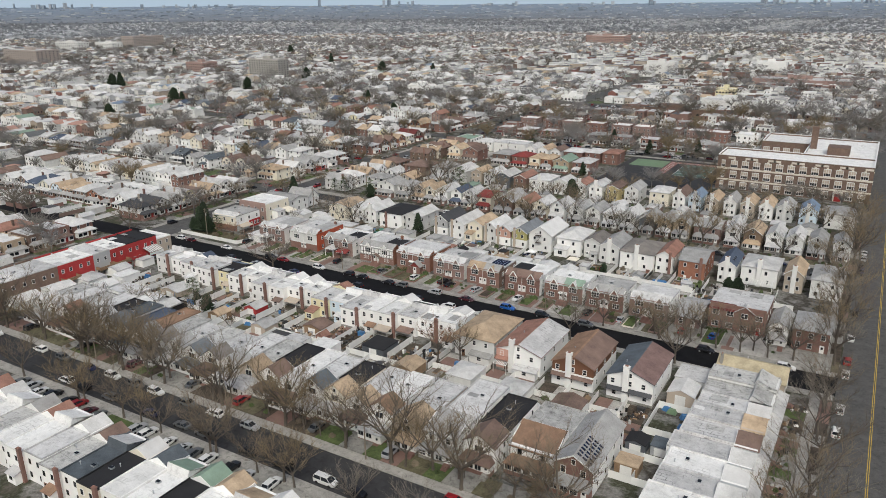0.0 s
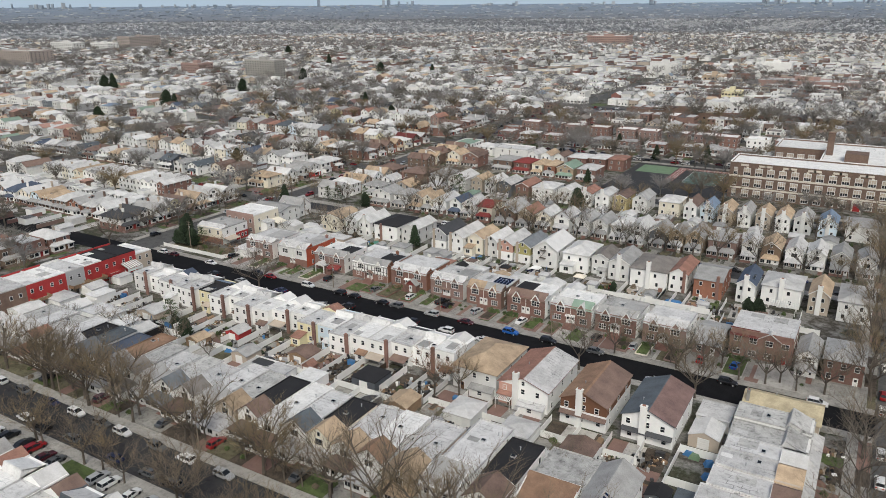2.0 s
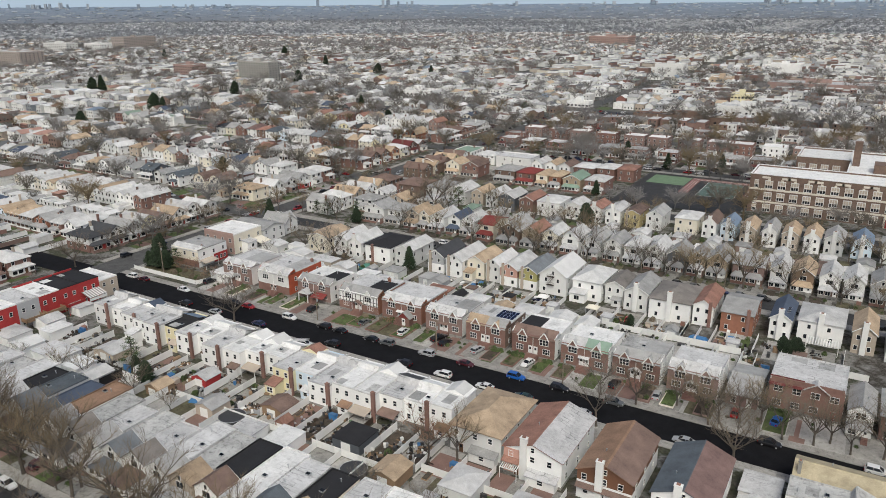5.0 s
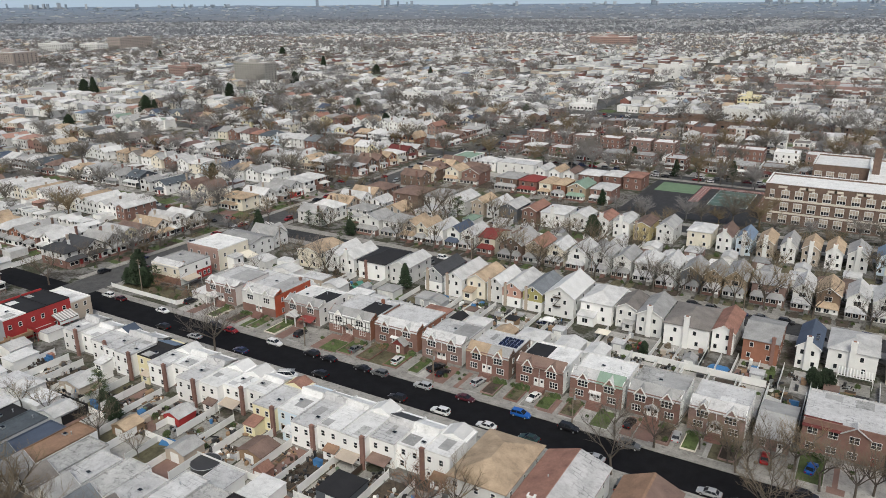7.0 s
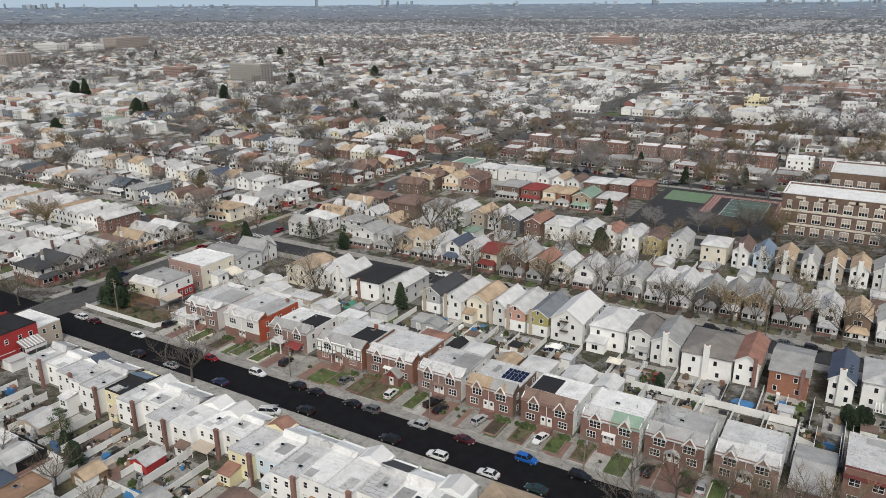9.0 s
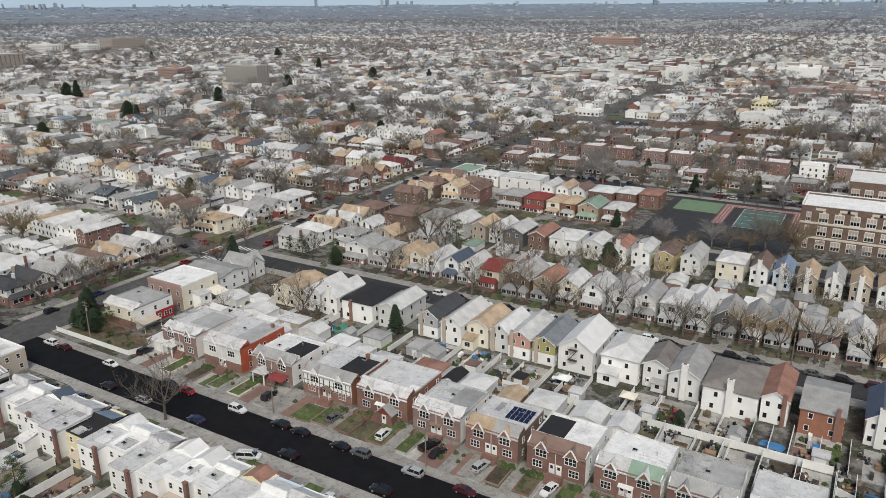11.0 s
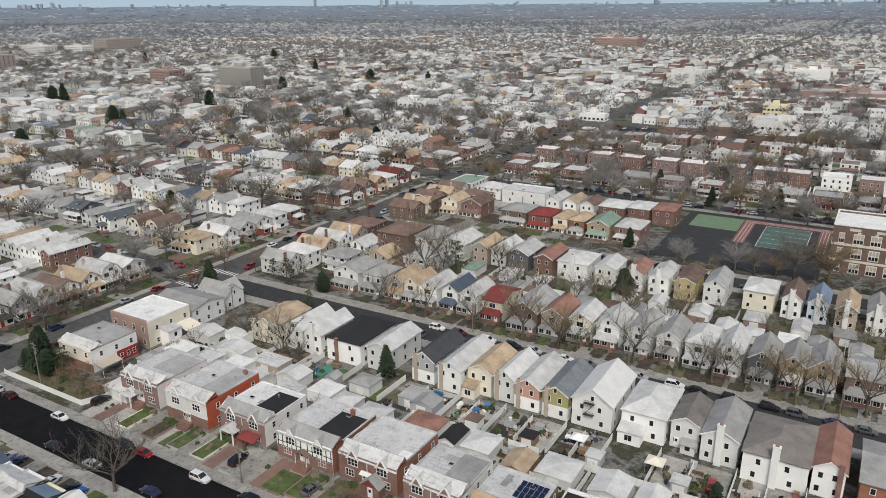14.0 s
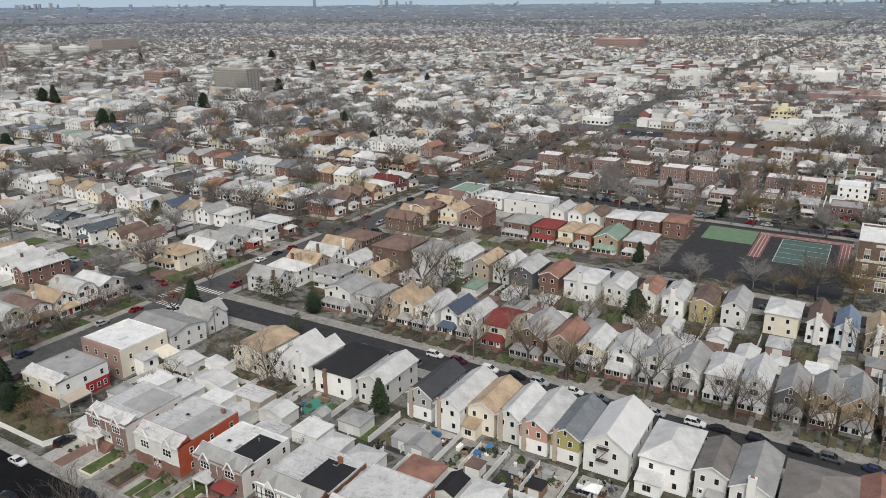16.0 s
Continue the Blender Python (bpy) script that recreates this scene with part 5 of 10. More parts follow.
# row facing the east avenue
EAST = ["siding_tan roof_straw", "siding_light roof_aged", "siding_light roof_aged", "siding_white roof_silver", "siding_tan roof_silver", "siding_white roof_silver", "siding_white roof_silver", "siding_white roof_white", "siding_light roof_silver", "siding_white roof_white"]
EFRONT = {4: "roof_tan", 5: "roof_brown", 6: "roof_silver", 0: "roof_straw"}
for k, spec in enumerate(EAST):
    wall, deck = spec.split()
    b = -13.5 - 6.6 * k
    if k == 0:
        house(66, 81.5, b - 7.4, b + 2.5, "e", 5.0, "gable", wall, deck, 2.0, "low house with a straw-coloured shingle roof", win=(2, 2, 3), floors=1, chim=(-2.6, 7, 3.5, "concrete"))
    else:
        b -= 0.9
        house(65 + rr.uniform(-0.8, 0.8), 80.5, b - 6.6, b, "e", 5.7 + rr.uniform(-0.4, 0.5), "peak" if k > 2 else "mansard", wall, EFRONT.get(k, deck), 1.7, "attached " + wall.split("_")[1] + " row house facing the avenue", wall, (2, 2, 0), deck=deck, front="row", flat_back=4.5,
              porch=(2.0, 2.8, "roof_silver", "trim"), group="attached row")

# red row facing the west avenue, rears to the east
WEST = ["siding_tan roof_white", "brick_red roof_black", "brick_red roof_black", "brick_red roof_white", "siding_grey roof_silver", "brick_red roof_white", "brick_red roof_white", "brick_brown roof_silver", "brick_brown roof_silver", "brick_brown roof_white", "brick_brown roof_silver"]
for k, spec in enumerate(WEST):
    wall, deck = spec.split()
    b = -14.0 - 6.6 * k
    t = house(-150, -136.5, b - 6.6, b, "w", 8.0 if k else 6.3, "flat", wall, deck, 1.0, "attached " + wall.split("_")[1] + " row house with a roof deck at the rear", None, (2, 2, 1 if k == 0 else 0), group="attached row")
    s = Shape()
    if k == 1:
        s.slab([(-3.0, 10.6, 3.7), (3.0, 10.6, 3.7), (3.0, 6.75, 4.9), (-3.0, 6.75, 4.9)], 0.1)
        aw = part("awning", s, ["roof_grey"], t)
        for i in range(7):
            q = Shape()
            q.slab([(-2.9 + i * 0.88, 10.6, 3.74), (-2.55 + i * 0.88, 10.6, 3.74), (-2.55 + i * 0.88, 6.8, 4.93), (-2.9 + i * 0.88, 6.8, 4.93)], 0.03)
            part("stripe", q, ["siding_light"], aw)
        for x in (-2.9, 0.0, 2.8):
            q = Shape()
            q.box(x, x + 0.12, 10.4, 10.52, 0, 3.65)
            part("post", q, ["trim"], aw)
        q = Shape()
        q.box(-3.0, 3.0, 10.5, 10.62, 2.6, 3.4)
        part("balustrade", q, ["trim"], aw)
    elif k in (2, 3, 4, 6):
        s.box(-2.9, 2.9, 6.75, 9.6, 2.6, 2.75)
        for x in (-2.85, 2.75):
            s.box(x, x + 0.1, 6.75, 9.6, 2.75, 3.7)
        s.box(-2.9, 2.9, 9.5, 9.6, 2.75, 3.7)
        for x in (-2.8, 2.7):
            s.box(x, x + 0.1, 9.4, 9.5, 0, 2.6)
        part("deck", s, ["door_red" if k == 2 else "wood"], t)

# ---- north side of the nearest street: narrow houses with front gablets ----
NEAR = ["siding_light roof_aged roof_silver", "siding_white roof_silver roof_silver", "siding_light roof_aged roof_terracotta", "siding_white roof_silver roof_grey", "siding_light roof_black roof_silver", "siding_grey roof_slate roof_pewter",
        "siding_grey roof_navy roof_slate", "siding_white roof_umber roof_grey", "siding_light roof_aged roof_weathered", "siding_light roof_silver roof_grey", "siding_white roof_aged roof_pewter", "siding_white roof_silver roof_weathered",
        "siding_light roof_silver roof_grey", "siding_tan roof_aged roof_tan", "siding_white roof_black roof_brown", "siding_white roof_white roof_silver", "siding_white roof_silver roof_slate", "siding_cream roof_black roof_tan", "siding_white roof_silver roof_tan", "siding_white roof_white roof_umber"]
for k, spec in enumerate(NEAR):
    wall, deck, fr = spec.split()
    e = -122 + 6.6 * k
    house(e + 0.15, e + 6.45, -78 + rr.uniform(-0.6, 0.6), -61.5 + rr.uniform(-2, 2), "s", 5.3 + rr.uniform(-0.3, 0.5), "peak", wall, fr, 2.1, "narrow " + wall.split("_")[1] + " house with a steep " + fr.split("_")[1] + " front roof", wall, (2, 2, 1), deck=deck,
          flat_back=5.5, porch=(rr.choice((3.2, 4.2, 4.8)), 2.7, rr.choice(("roof_silver", "roof_grey", "roof_brown", "shingle_pale", fr)), "trim" if k % 3 else wall), group="narrow houses")
T = [(11, 18.4, -80, -60, "peak", "siding_tan", "roof_tan", "roof_silver"), (19, 27, -80, -55, "mansard", "siding_white", "roof_grey", "roof_silver"), (28, 35.2, -79, -58, "peak", "siding_white", "roof_brown", "roof_black"), (36.6, 46.6, -75.7, -57, "mansard", "siding_white", "roof_umber", "roof_aged")]
for a, b, v0, v1, kind, wall, roof, deck in T:
    house(a, b, v0, v1, "s", 5.6, kind, wall, roof, 2.2, wall.split("_")[-1] + " detached house with a " + roof.split("_")[1] + " front roof", wall, (2, 2, 3), deck=deck, flat_back=7.0, porch=(2.2, 2.7, roof, "trim"))
LONG = house(46.9, 54.9, -77, -58, "s", 6.0, "gable", "brick", "roof_grey", 2.4, "long gabled house with a brick front, white sides and solar panels", "siding_white", (2, 2, 4), porch=(2.0, 2.7, "roof_grey", "brick"))
for i in range(3):
    for j in range(7):
        part("solar_panel", CACHE["solar"], None, LONG, "", pose(0.75 + i * 1.08, -8.6 + j * 1.1, 8.4 - (0.75 + i * 1.08) * 0.6 + 0.14, 0, 31, 0) @ Matrix.Rotation(math.pi / 2, 4, "Z") @ Matrix.Scale(0.64, 4, (1, 0, 0)) @ Matrix.Scale(0.64, 4, (0, 1, 0)))

# south side of the nearest street: attached row, rears to the south
SOUTH = ["siding_light roof_silver roof_silver", "siding_white roof_white roof_silver", "siding_white roof_aged roof_terracotta", "siding_white roof_silver roof_silver", "siding_white roof_white roof_white", "siding_light roof_aged roof_grey",
         "siding_white roof_white roof_terracotta", "siding_white roof_white roof_white", "siding_white roof_silver roof_silver", "siding_white roof_aged roof_brown", "siding_white roof_slate roof_silver", "siding_cream roof_black roof_white",
         "siding_white roof_white roof_slate", "siding_white roof_white roof_green", "siding_white roof_black roof_green", "siding_white roof_white roof_tan", "siding_white roof_silver roof_tan", "siding_white roof_white roof_silver", "siding_light roof_black roof_silver"]
for k, spec in enumerate(SOUTH):
    wall, deck, fr = spec.split()
    e = -91.1 + 5.85 * k
    house(e, e + 5.85, -127.5 - 0.8 * (k % 2), -112, "n", 6.2 + rr.uniform(-0.3, 0.4), "mansard" if k % 3 == 1 else "peak", wall, fr, 1.7, "attached " + wall.split("_")[1] + " row house with a " + deck.split("_")[1] + " flat roof", wall, (2, 2, 0), deck=deck, front="row",
          flat_back=5.0, rear=["", "lean"][k % 2], group="attached row", chim=(-2.85, 8.3, 1.3, "brick") if k % 2 == 1 else None)

# ---- south side of the third street: gabled houses, rears to the south ----
S3S = [(-112.5, -102.5, 52, 66, "gable", "siding_cream", "roof_tan", 1.2, ""), (-100.5, -94.5, 53, 67, "gable", "siding_white", "roof_silver", 2.2, ""), (-93.8, -88, 53, 67, "gable", "siding_white", "roof_silver", 2.2, "w"),
       (-86, -75, 53, 69, "hip", "siding_white", "roof_black", 1.7, "r"), (-73.5, -66.5, 54, 69, "gable", "siding_light", "roof_silver", 1.8, "b"), (-60, -53.6, 54.5, 70, "gable", "siding_grey", "roof_dark", 2.2, "cL"),
       (-52, -45.6, 53.5, 71, "gable", "siding_white", "roof_silver", 2.0, "c"), (-45, -38.6, 56, 70, "gable", "siding_cream", "roof_tan", 1.8, "R"), (-37.8, -32.6, 56, 70, "gable", "siding_light", "roof_silver", 1.9, "c"),
       (-32, -25.8, 55, 71, "gable", "siding_pink", "roof_silver", 1.9, "cL"), (-25, -18.8, 55, 71, "gable", "siding_mustard", "roof_pewter", 1.9, "cL")]
PORCH = ["siding_light", "wood_dark", "brick_brown", "siding_light", "siding_tan", "siding_white", "brick_mauve"]


def gabled(table, face, windows=(2, 2, 3), porch=None, group=""):
    made = []
    for i, (a, b, v0, v1, kind, wall, roof, rise, note) in enumerate(table):
        Y = (v1 - v0) / 2
        ch = {"c": ((b - a) * 0.32, Y + 0.15, 1.4, "siding_tan"), "w": (0.0, Y + 0.3, 3.1, "trim"), "b": (-(b - a) * 0.35, Y + 0.2, 1.6, "brick"), "r": ((b - a) * 0.2, Y + 0.2, 0.4, "brick")}.get(note[:1])
        pc = porch and (porch[0], porch[1], roof if i % 3 else porch[2], PORCH[(i * 3 + int(abs(a))) % 7])
        made.append(house(a, b, v0, v1, face, 6.3 if rise < 3 else 6.8, kind, wall, roof, rise, wall.replace("siding_", "").replace("_", " ") + " two-storey house with a " + roof.split("_")[1] + " roof", win=windows, chim=ch, porch=pc, group=group, lower="siding_white" if "L" in note else "", rear="room" if "R" in note else "lean" if "P" in note else ""))
    return made


gabled(S3S, "n", group="third street south")
S3S_EAST = [(-17.8, -8.6, 55, 72, "gable", "siding_light", "roof_white", 3.0, ""), (-6.8, 2.6, 56, 71, "hip", "siding_white", "roof_silver", 2.4, "R"), (3.6, 9.4, 57, 69, "gable", "siding_light", "roof_weathered", 1.5, "P"), (10.2, 17.4, 55, 70, "gable", "siding_light", "roof_grey", 2.0, "w"),
            (18.6, 30.4, 52.5, 69, "hip", "siding_white", "roof_weathered", 2.0, "w"), (31, 36.6, 54, 70, "gable", "siding_white", "roof_terracotta", 1.8, "b"), (39, 47.6, 53, 69, "gablex", "brick_orange", "roof_grey", 1.8, "b"), (51.6, 57, 55, 70, "gable", "siding_white", "roof_navy", 2.0, "w"),
            (58.6, 69.8, 57, 71, "hip", "siding_white", "roof_silver", 1.8, "w"), (72, 77.6, 56, 70, "gable", "siding_tan", "roof_tan", 2.2, "w"), (80, 89, 54, 70, "hip", "siding_light", "roof_grey", 1.8, "")]
MADE = gabled(S3S_EAST, "n", group="third street south")
fire_escape(MADE[0], 0.6, 8.5, 3.4, 6.2)
solar(MADE[7], -1.5, 1.0, 7.3, 1, 3)

# north side of the third street, porches to the south
S3N = [(-118, -108, 96, 108, "gable", "siding_light", "roof_grey", 1.9, ""), (-106.5, -98.5, 97, 108, "hip", "siding_light", "roof_grey", 2.0, ""), (-97, -91, 97, 109, "gable", "siding_tan", "roof_tan", 2.0, ""), (-90.4, -85.8, 97, 109, "gable", "siding_cream", "roof_tan", 1.9, ""),
       (-85, -78.4, 97, 110, "gable", "siding_white", "roof_silver", 1.9, ""), (-77, -71.6, 98, 110, "gable", "siding_white", "roof_navy", 1.9, ""), (-70.8, -65, 98, 110, "gable", "siding_light", "roof_silver", 2.0, ""), (-62.4, -55.8, 97, 110, "gablex", "siding_cream", "roof_red", 1.6, ""),
       (-52.6, -44, 95, 111, "gable", "brick_brown", "roof_grey", 2.6, ""), (-43, -36.4, 96, 109, "gable", "siding_tan", "roof_terracotta", 2.2, ""), (-35, -28.5, 97, 109, "gable", "siding_cream", "roof_silver", 2.0, "")]
gabled(S3N, "s", (2, 2, 2), (2.2, 2.8, "roof_grey", "siding_white"), "third street north")
S3N_EAST = [(-27, -20.5, 97, 110, "gable", "siding_white", "roof_silver", 2.0, ""), (-18.4, -12, 97, 110, "gable", "siding_light", "roof_grey", 2.1, ""), (-10.4, -4.4, 97, 110, "gable", "siding_light", "roof_grey", 2.1, ""), (-3, 3.6, 97, 110, "hip", "siding_light", "roof_silver", 2.2, ""),
            (5, 11, 96, 110, "gable", "siding_light", "roof_silver", 2.6, ""), (12.6, 18.6, 96, 109, "gable", "siding_dark", "roof_grey", 2.2, ""), (19.8, 25.2, 97, 109, "gable", "brick_tan", "roof_grey", 2.2, ""), (26, 32.4, 97, 110, "gable", "brick_tan", "roof_grey", 2.8, ""),
            (34.2, 44, 97, 110, "gablex", "brick_mauve", "roof_grey", 1.7, ""), (46, 51.4, 97, 110, "gable", "siding_light", "roof_silver", 2.2, ""), (52.6, 59, 97, 110, "gable", "siding_brown", "roof_tan", 2.2, ""), (60.6, 66.4, 97, 110, "gable", "siding_white", "roof_silver", 2.2, ""),
            (67.6, 73.4, 97, 110, "gable", "siding_light", "roof_silver", 2.2, ""), (75, 81, 97, 110, "gable", "siding_grey", "roof_grey", 2.2, ""), (83, 89, 97, 110, "gable", "siding_light", "roof_grey", 2.2, "")]
gabled(S3N_EAST, "s", (2, 2, 2), (2.2, 2.8, "roof_silver", "siding_white"), "third street north")

# south side of the fourth street, rears to the south
S4S = [(-130, -116, 138, 154, "hip", "brick_brown", "roof_brown", 2.0, ""), (-114, -104, 140, 155, "hip", "siding_light", "roof_grey", 2.2, ""), (-102, -92, 139, 154, "gable", "siding_light", "roof_silver", 2.2, ""), (-89.5, -83.6, 141, 154, "gable", "siding_tan", "roof_tan", 1.8, ""),
       (-82, -76, 141, 155, "gable", "siding_light", "roof_silver", 1.8, ""), (-75, -67, 140, 154, "gable", "siding_dark", "roof_silver", 2.0, ""), (-64.6, -58, 140, 155, "gable", "brick", "roof_terracotta", 1.6, ""), (-56, -45.4, 140, 154, "hip", "siding_white", "roof_silver", 1.8, "w"),
       (-43, -36, 141, 153, "gable", "siding_light", "roof_silver", 1.6, ""), (-33, -27, 141, 154, "gable", "siding_white", "roof_terracotta", 1.6, "w"), (-25, -18.6, 141, 155, "gable", "siding_white", "roof_silver", 1.4, "w")]
gabled(S4S, "n", (2, 2, 1), None, "fourth street south")
S4S_EAST = [(-16.8, -10.4, 141, 155, "gable", "siding_gold", "roof_brown", 1.4, "c"), (-8, -1.4, 142, 156, "gable", "siding_light", "roof_grey", 2.2, ""), (3.6, 12.4, 143, 156, "hip", "siding_cream", "roof_silver", 1.6, ""), (14.6, 20, 142, 156, "gable", "siding_white", "roof_brown", 2.4, "w"), (21.6, 27, 142, 155, "gable", "siding_blue", "roof_blue", 2.2, "w"),
            (29, 34.6, 141, 155, "gable", "siding_tan", "roof_tan", 2.0, "w"), (37, 42, 141, 155, "gable", "siding_light", "roof_grey", 2.2, "w"), (44, 49.6, 141, 155, "gable", "siding_tan", "roof_tan", 2.0, "w"), (51.6, 57, 141, 155, "gable", "siding_white", "roof_tan", 2.2, "w"), (58.4, 64.8, 142, 155, "gable", "siding_light", "roof_grey", 2.2, "w"),
            (67.4, 74, 142, 155, "gable", "siding_blue", "roof_blue", 2.4, "w"), (77, 88, 141, 155, "hip", "siding_light", "roof_grey", 1.8, "")]
gabled(S4S_EAST, "n", (2, 2, 1), None, "fourth street south")

# north side of the fourth street, west of the school
S4N = [(-149, -136, 188, 201, "gable", "brick_brown", "roof_brown", 2.4, ""), (-133, -125, 192, 204, "gable", "siding_cream", "roof_tan", 2.2, ""), (-123, -113, 192, 205, "gable", "brick", "roof_brown", 2.4, ""), (-102, -90.5, 190, 204, "hip", "brick_brown", "roof_grey", 1.8, ""),
       (-89, -79.4, 189, 202, "hip", "brick", "roof_red", 1.8, ""), (-78, -72, 189, 202, "hip", "siding_cream", "roof_tan", 1.6, ""), (-71, -64.6, 189, 202, "hip", "brick_orange", "roof_tan", 1.8, ""), (-63, -54, 188, 203, "gable", "brick_tan", "roof_green", 2.2, ""), (-52, -42, 189, 203, "hip", "brick", "roof_silver", 1.8, "")]
gabled(S4N, "s", (2, 2, 2), (2.0, 2.8, "roof_grey", "brick"), "fourth street north")
S4N_BACK = [(-118, -96, 223, 235, "flat", "siding_light", "roof_silver", 1, ""), (-92, -86, 215, 229, "gable", "siding_white", "roof_silver", 1.8, ""), (-84, -78, 215, 229, "gable", "siding_white", "roof_tan", 1.8, ""), (-76, -70, 215, 229, "gable", "siding_white", "roof_brown", 1.8, ""), (-68, -57, 216, 230, "hip", "brick", "roof_silver", 1.4, ""), (-56, -47, 219, 233, "hip", "brick", "roof_silver", 1.4, ""), (-46, -37, 221, 235, "hip", "brick", "roof_terracotta", 1.4, "")]
gabled(S4N_BACK, "n", (2, 2, 1), None, "fifth street south")

# ---- the next blocks: houses across the west avenue and north of the fifth street ----
TONE = {"siding_white": "white", "siding_cream": "cream", "siding_light": "pale grey", "siding_grey": "grey", "siding_tan": "tan", "siding_yellow": "yellow", "siding_dark": "dark grey", "siding_brown": "brown", "siding_blue": "pale blue",
        "siding_mustard": "olive", "siding_pink": "pink", "brick": "red brick", "brick_brown": "brown brick", "brick_orange": "orange brick", "brick_tan": "tan brick", "brick_mauve": "mauve brick", "brick_red": "red"}


def block_house(cx, cy, w, d, face, h, kind, wall, roof, rise=2.3, porch="closed", dormer=0, chim=1, lower="", seed=0, panels=False):
    """A house of the next blocks: walls with their openings in one mesh; roof, porch, chimney and dormers are parts."""
    r = random.Random(seed * 7 + int(abs(cx) * 13 + abs(cy) * 5))
    X, Y = w / 2, d / 2
    seen = {k: WORLD_SIDE[face, k] in "se" for k in "senw"}
    s = Shape()
    top = h + rise
    if kind == "gable":
        prof = [(-X, 0), (X, 0), (X, h), (0, top - 0.15), (-X, h)]
    elif kind == "gambrel":
        prof = [(-X, 0), (X, 0), (X, h - 0.4), (X * 0.72, h + rise * 0.62), (0, top), (-X * 0.72, h + rise * 0.62), (-X, h - 0.4)]
    elif kind == "gablex":
        prof = [(-Y, 0), (Y, 0), (Y, h), (0, top - 0.15), (-Y, h)]
    if kind in ("gable", "gambrel"):
        s.solid([(p, Y, q) for p, q in prof][::-1], [(p, -Y, q) for p, q in prof][::-1])
    elif kind == "gablex":
        s.solid([(X, p, q) for p, q in prof], [(-X, p, q) for p, q in prof])
    else:
        s.box(-X, X, -Y, Y, 0, h)
    if lower:
        s.box(-X - 0.05, X + 0.05, -Y - 0.05, Y + 0.05, 0, 3.0, 3)
    floors = (1.3, 4.1) if h > 4.6 else (1.3,)
    lift = 0.06 if lower else 0.0
    for f, z in enumerate(floors):
        q = lift if f == 0 else 0.0
        if seen["s"] and not (porch and f == 0):
            n = max(2, int(w / 3.0))
            for k in range(n):
                if f == 0 and k == n - 1:
                    s.box(-X + w * (k + 0.5) / n - 0.55, -X + w * (k + 0.5) / n + 0.55, -Y - q - 0.07, -Y + 0.02, 0.3, 2.6, 5)
                else:
                    wall_opening(s, -X + w * (k + 0.5) / n, -Y - q, z, "s", r.choice((1.0, 1.0, 1.7)), 1.4, 2)
        if seen["n"]:
            n = max(2, int(w / 3.2))
            for k in range(n):
                wall_opening(s, -X + w * (k + 0.5 + r.uniform(-0.1, 0.1)) / n, Y + q, z, "n", 0.9, 1.3)
        n = max(2, int(d / 4.0))
        for k in range(n):
            y = -Y + d * (k + 0.5 + r.uniform(-0.1, 0.1)) / n
            if seen["e"]:
                wall_opening(s, X + q, y, z, "e", 0.85, 1.3)
            if seen["w"]:
                wall_opening(s, -X - q, y, z, "w", 0.85, 1.3)
    if kind in ("gable", "gambrel") and rise > 1.8:
        for k, y in (("s", -Y), ("n", Y)):
            if seen[k]:
                wall_opening(s, 0, y, h + (0.1 if kind == "gable" else 0.3), k, 0.8 if kind == "gable" else 1.6, 1.0, 1 if kind == "gable" else 2)
    kind_name = "garage" if h < 3 else "row_house" if not porch and kind == "gable" and w < 7.5 else "brick_house" if kind == "flat" else "house"
    t = new(kind_name, s.mesh(kind_name, [wall, "trim", "glass", lower or wall, "brick", "door_brown"]))
    t.matrix_basis = pose(cx, cy, 0, 0, 0, TURN_Z[face])
    shape = {"gable": "gabled", "gablex": "gabled", "gambrel": "gambrel-fronted", "hip": "hip-roofed", "flat": "flat-roofed"}[kind]
    tone = roof.split("_")[1]
    tagged(t, TONE.get(wall, "pale") + (" low " if h < 3 else " two-storey ") + shape + (" garage with " if h < 3 else " house with ") + ("pale" if tone == "silver" else tone) + " roofing" + (" and front porch" if porch else ""), "garage" if h < 3 else "house", "garages of the next blocks" if h < 3 else "houses of the next blocks")
    # roof
    rm = SHINGLE.get(roof, roof) if kind != "flat" else roof
    if kind in ("gable", "gablex", "hip"):
        part("roof", roof_shape(kind, w, d, h, rise, 0.4), [rm], t)
    elif kind == "gambrel":
        q = Shape()
        A, k1 = X + 0.25, X * 0.72
        prof = [(-A, h - 0.75), (-A + 0.18, h - 0.8), (-k1 + 0.1, h + rise * 0.62 - 0.12), (0, top - 0.1), (k1 - 0.1, h + rise * 0.62 - 0.12), (A - 0.18, h - 0.8), (A, h - 0.75), (k1, h + rise * 0.62 + 0.1), (0, top + 0.1), (-k1, h + rise * 0.62 + 0.1)]
        q.solid([(p, Y + 0.35, z) for p, z in prof][::-1], [(p, -Y - 0.35, z) for p, z in prof][::-1])
        part("roof", q, [rm], t)
    else:
        q = Shape()
        e = 0.25
        q.box(-X + e, X - e, -Y + e, Y - e, h, h + 0.08)
        part("roof", q, [rm], t)
        q = Shape()
        for x0, x1, y0, y1 in ((-X, X, -Y, -Y + e), (-X, X, Y - e, Y), (-X, -X + e, -Y + e, Y - e), (X - e, X, -Y + e, Y - e)):
            q.box(x0, x1, y0, y1, h, h + 0.45)
        part("parapet", q, [wall if wall.startswith("brick") else "trim"], t)
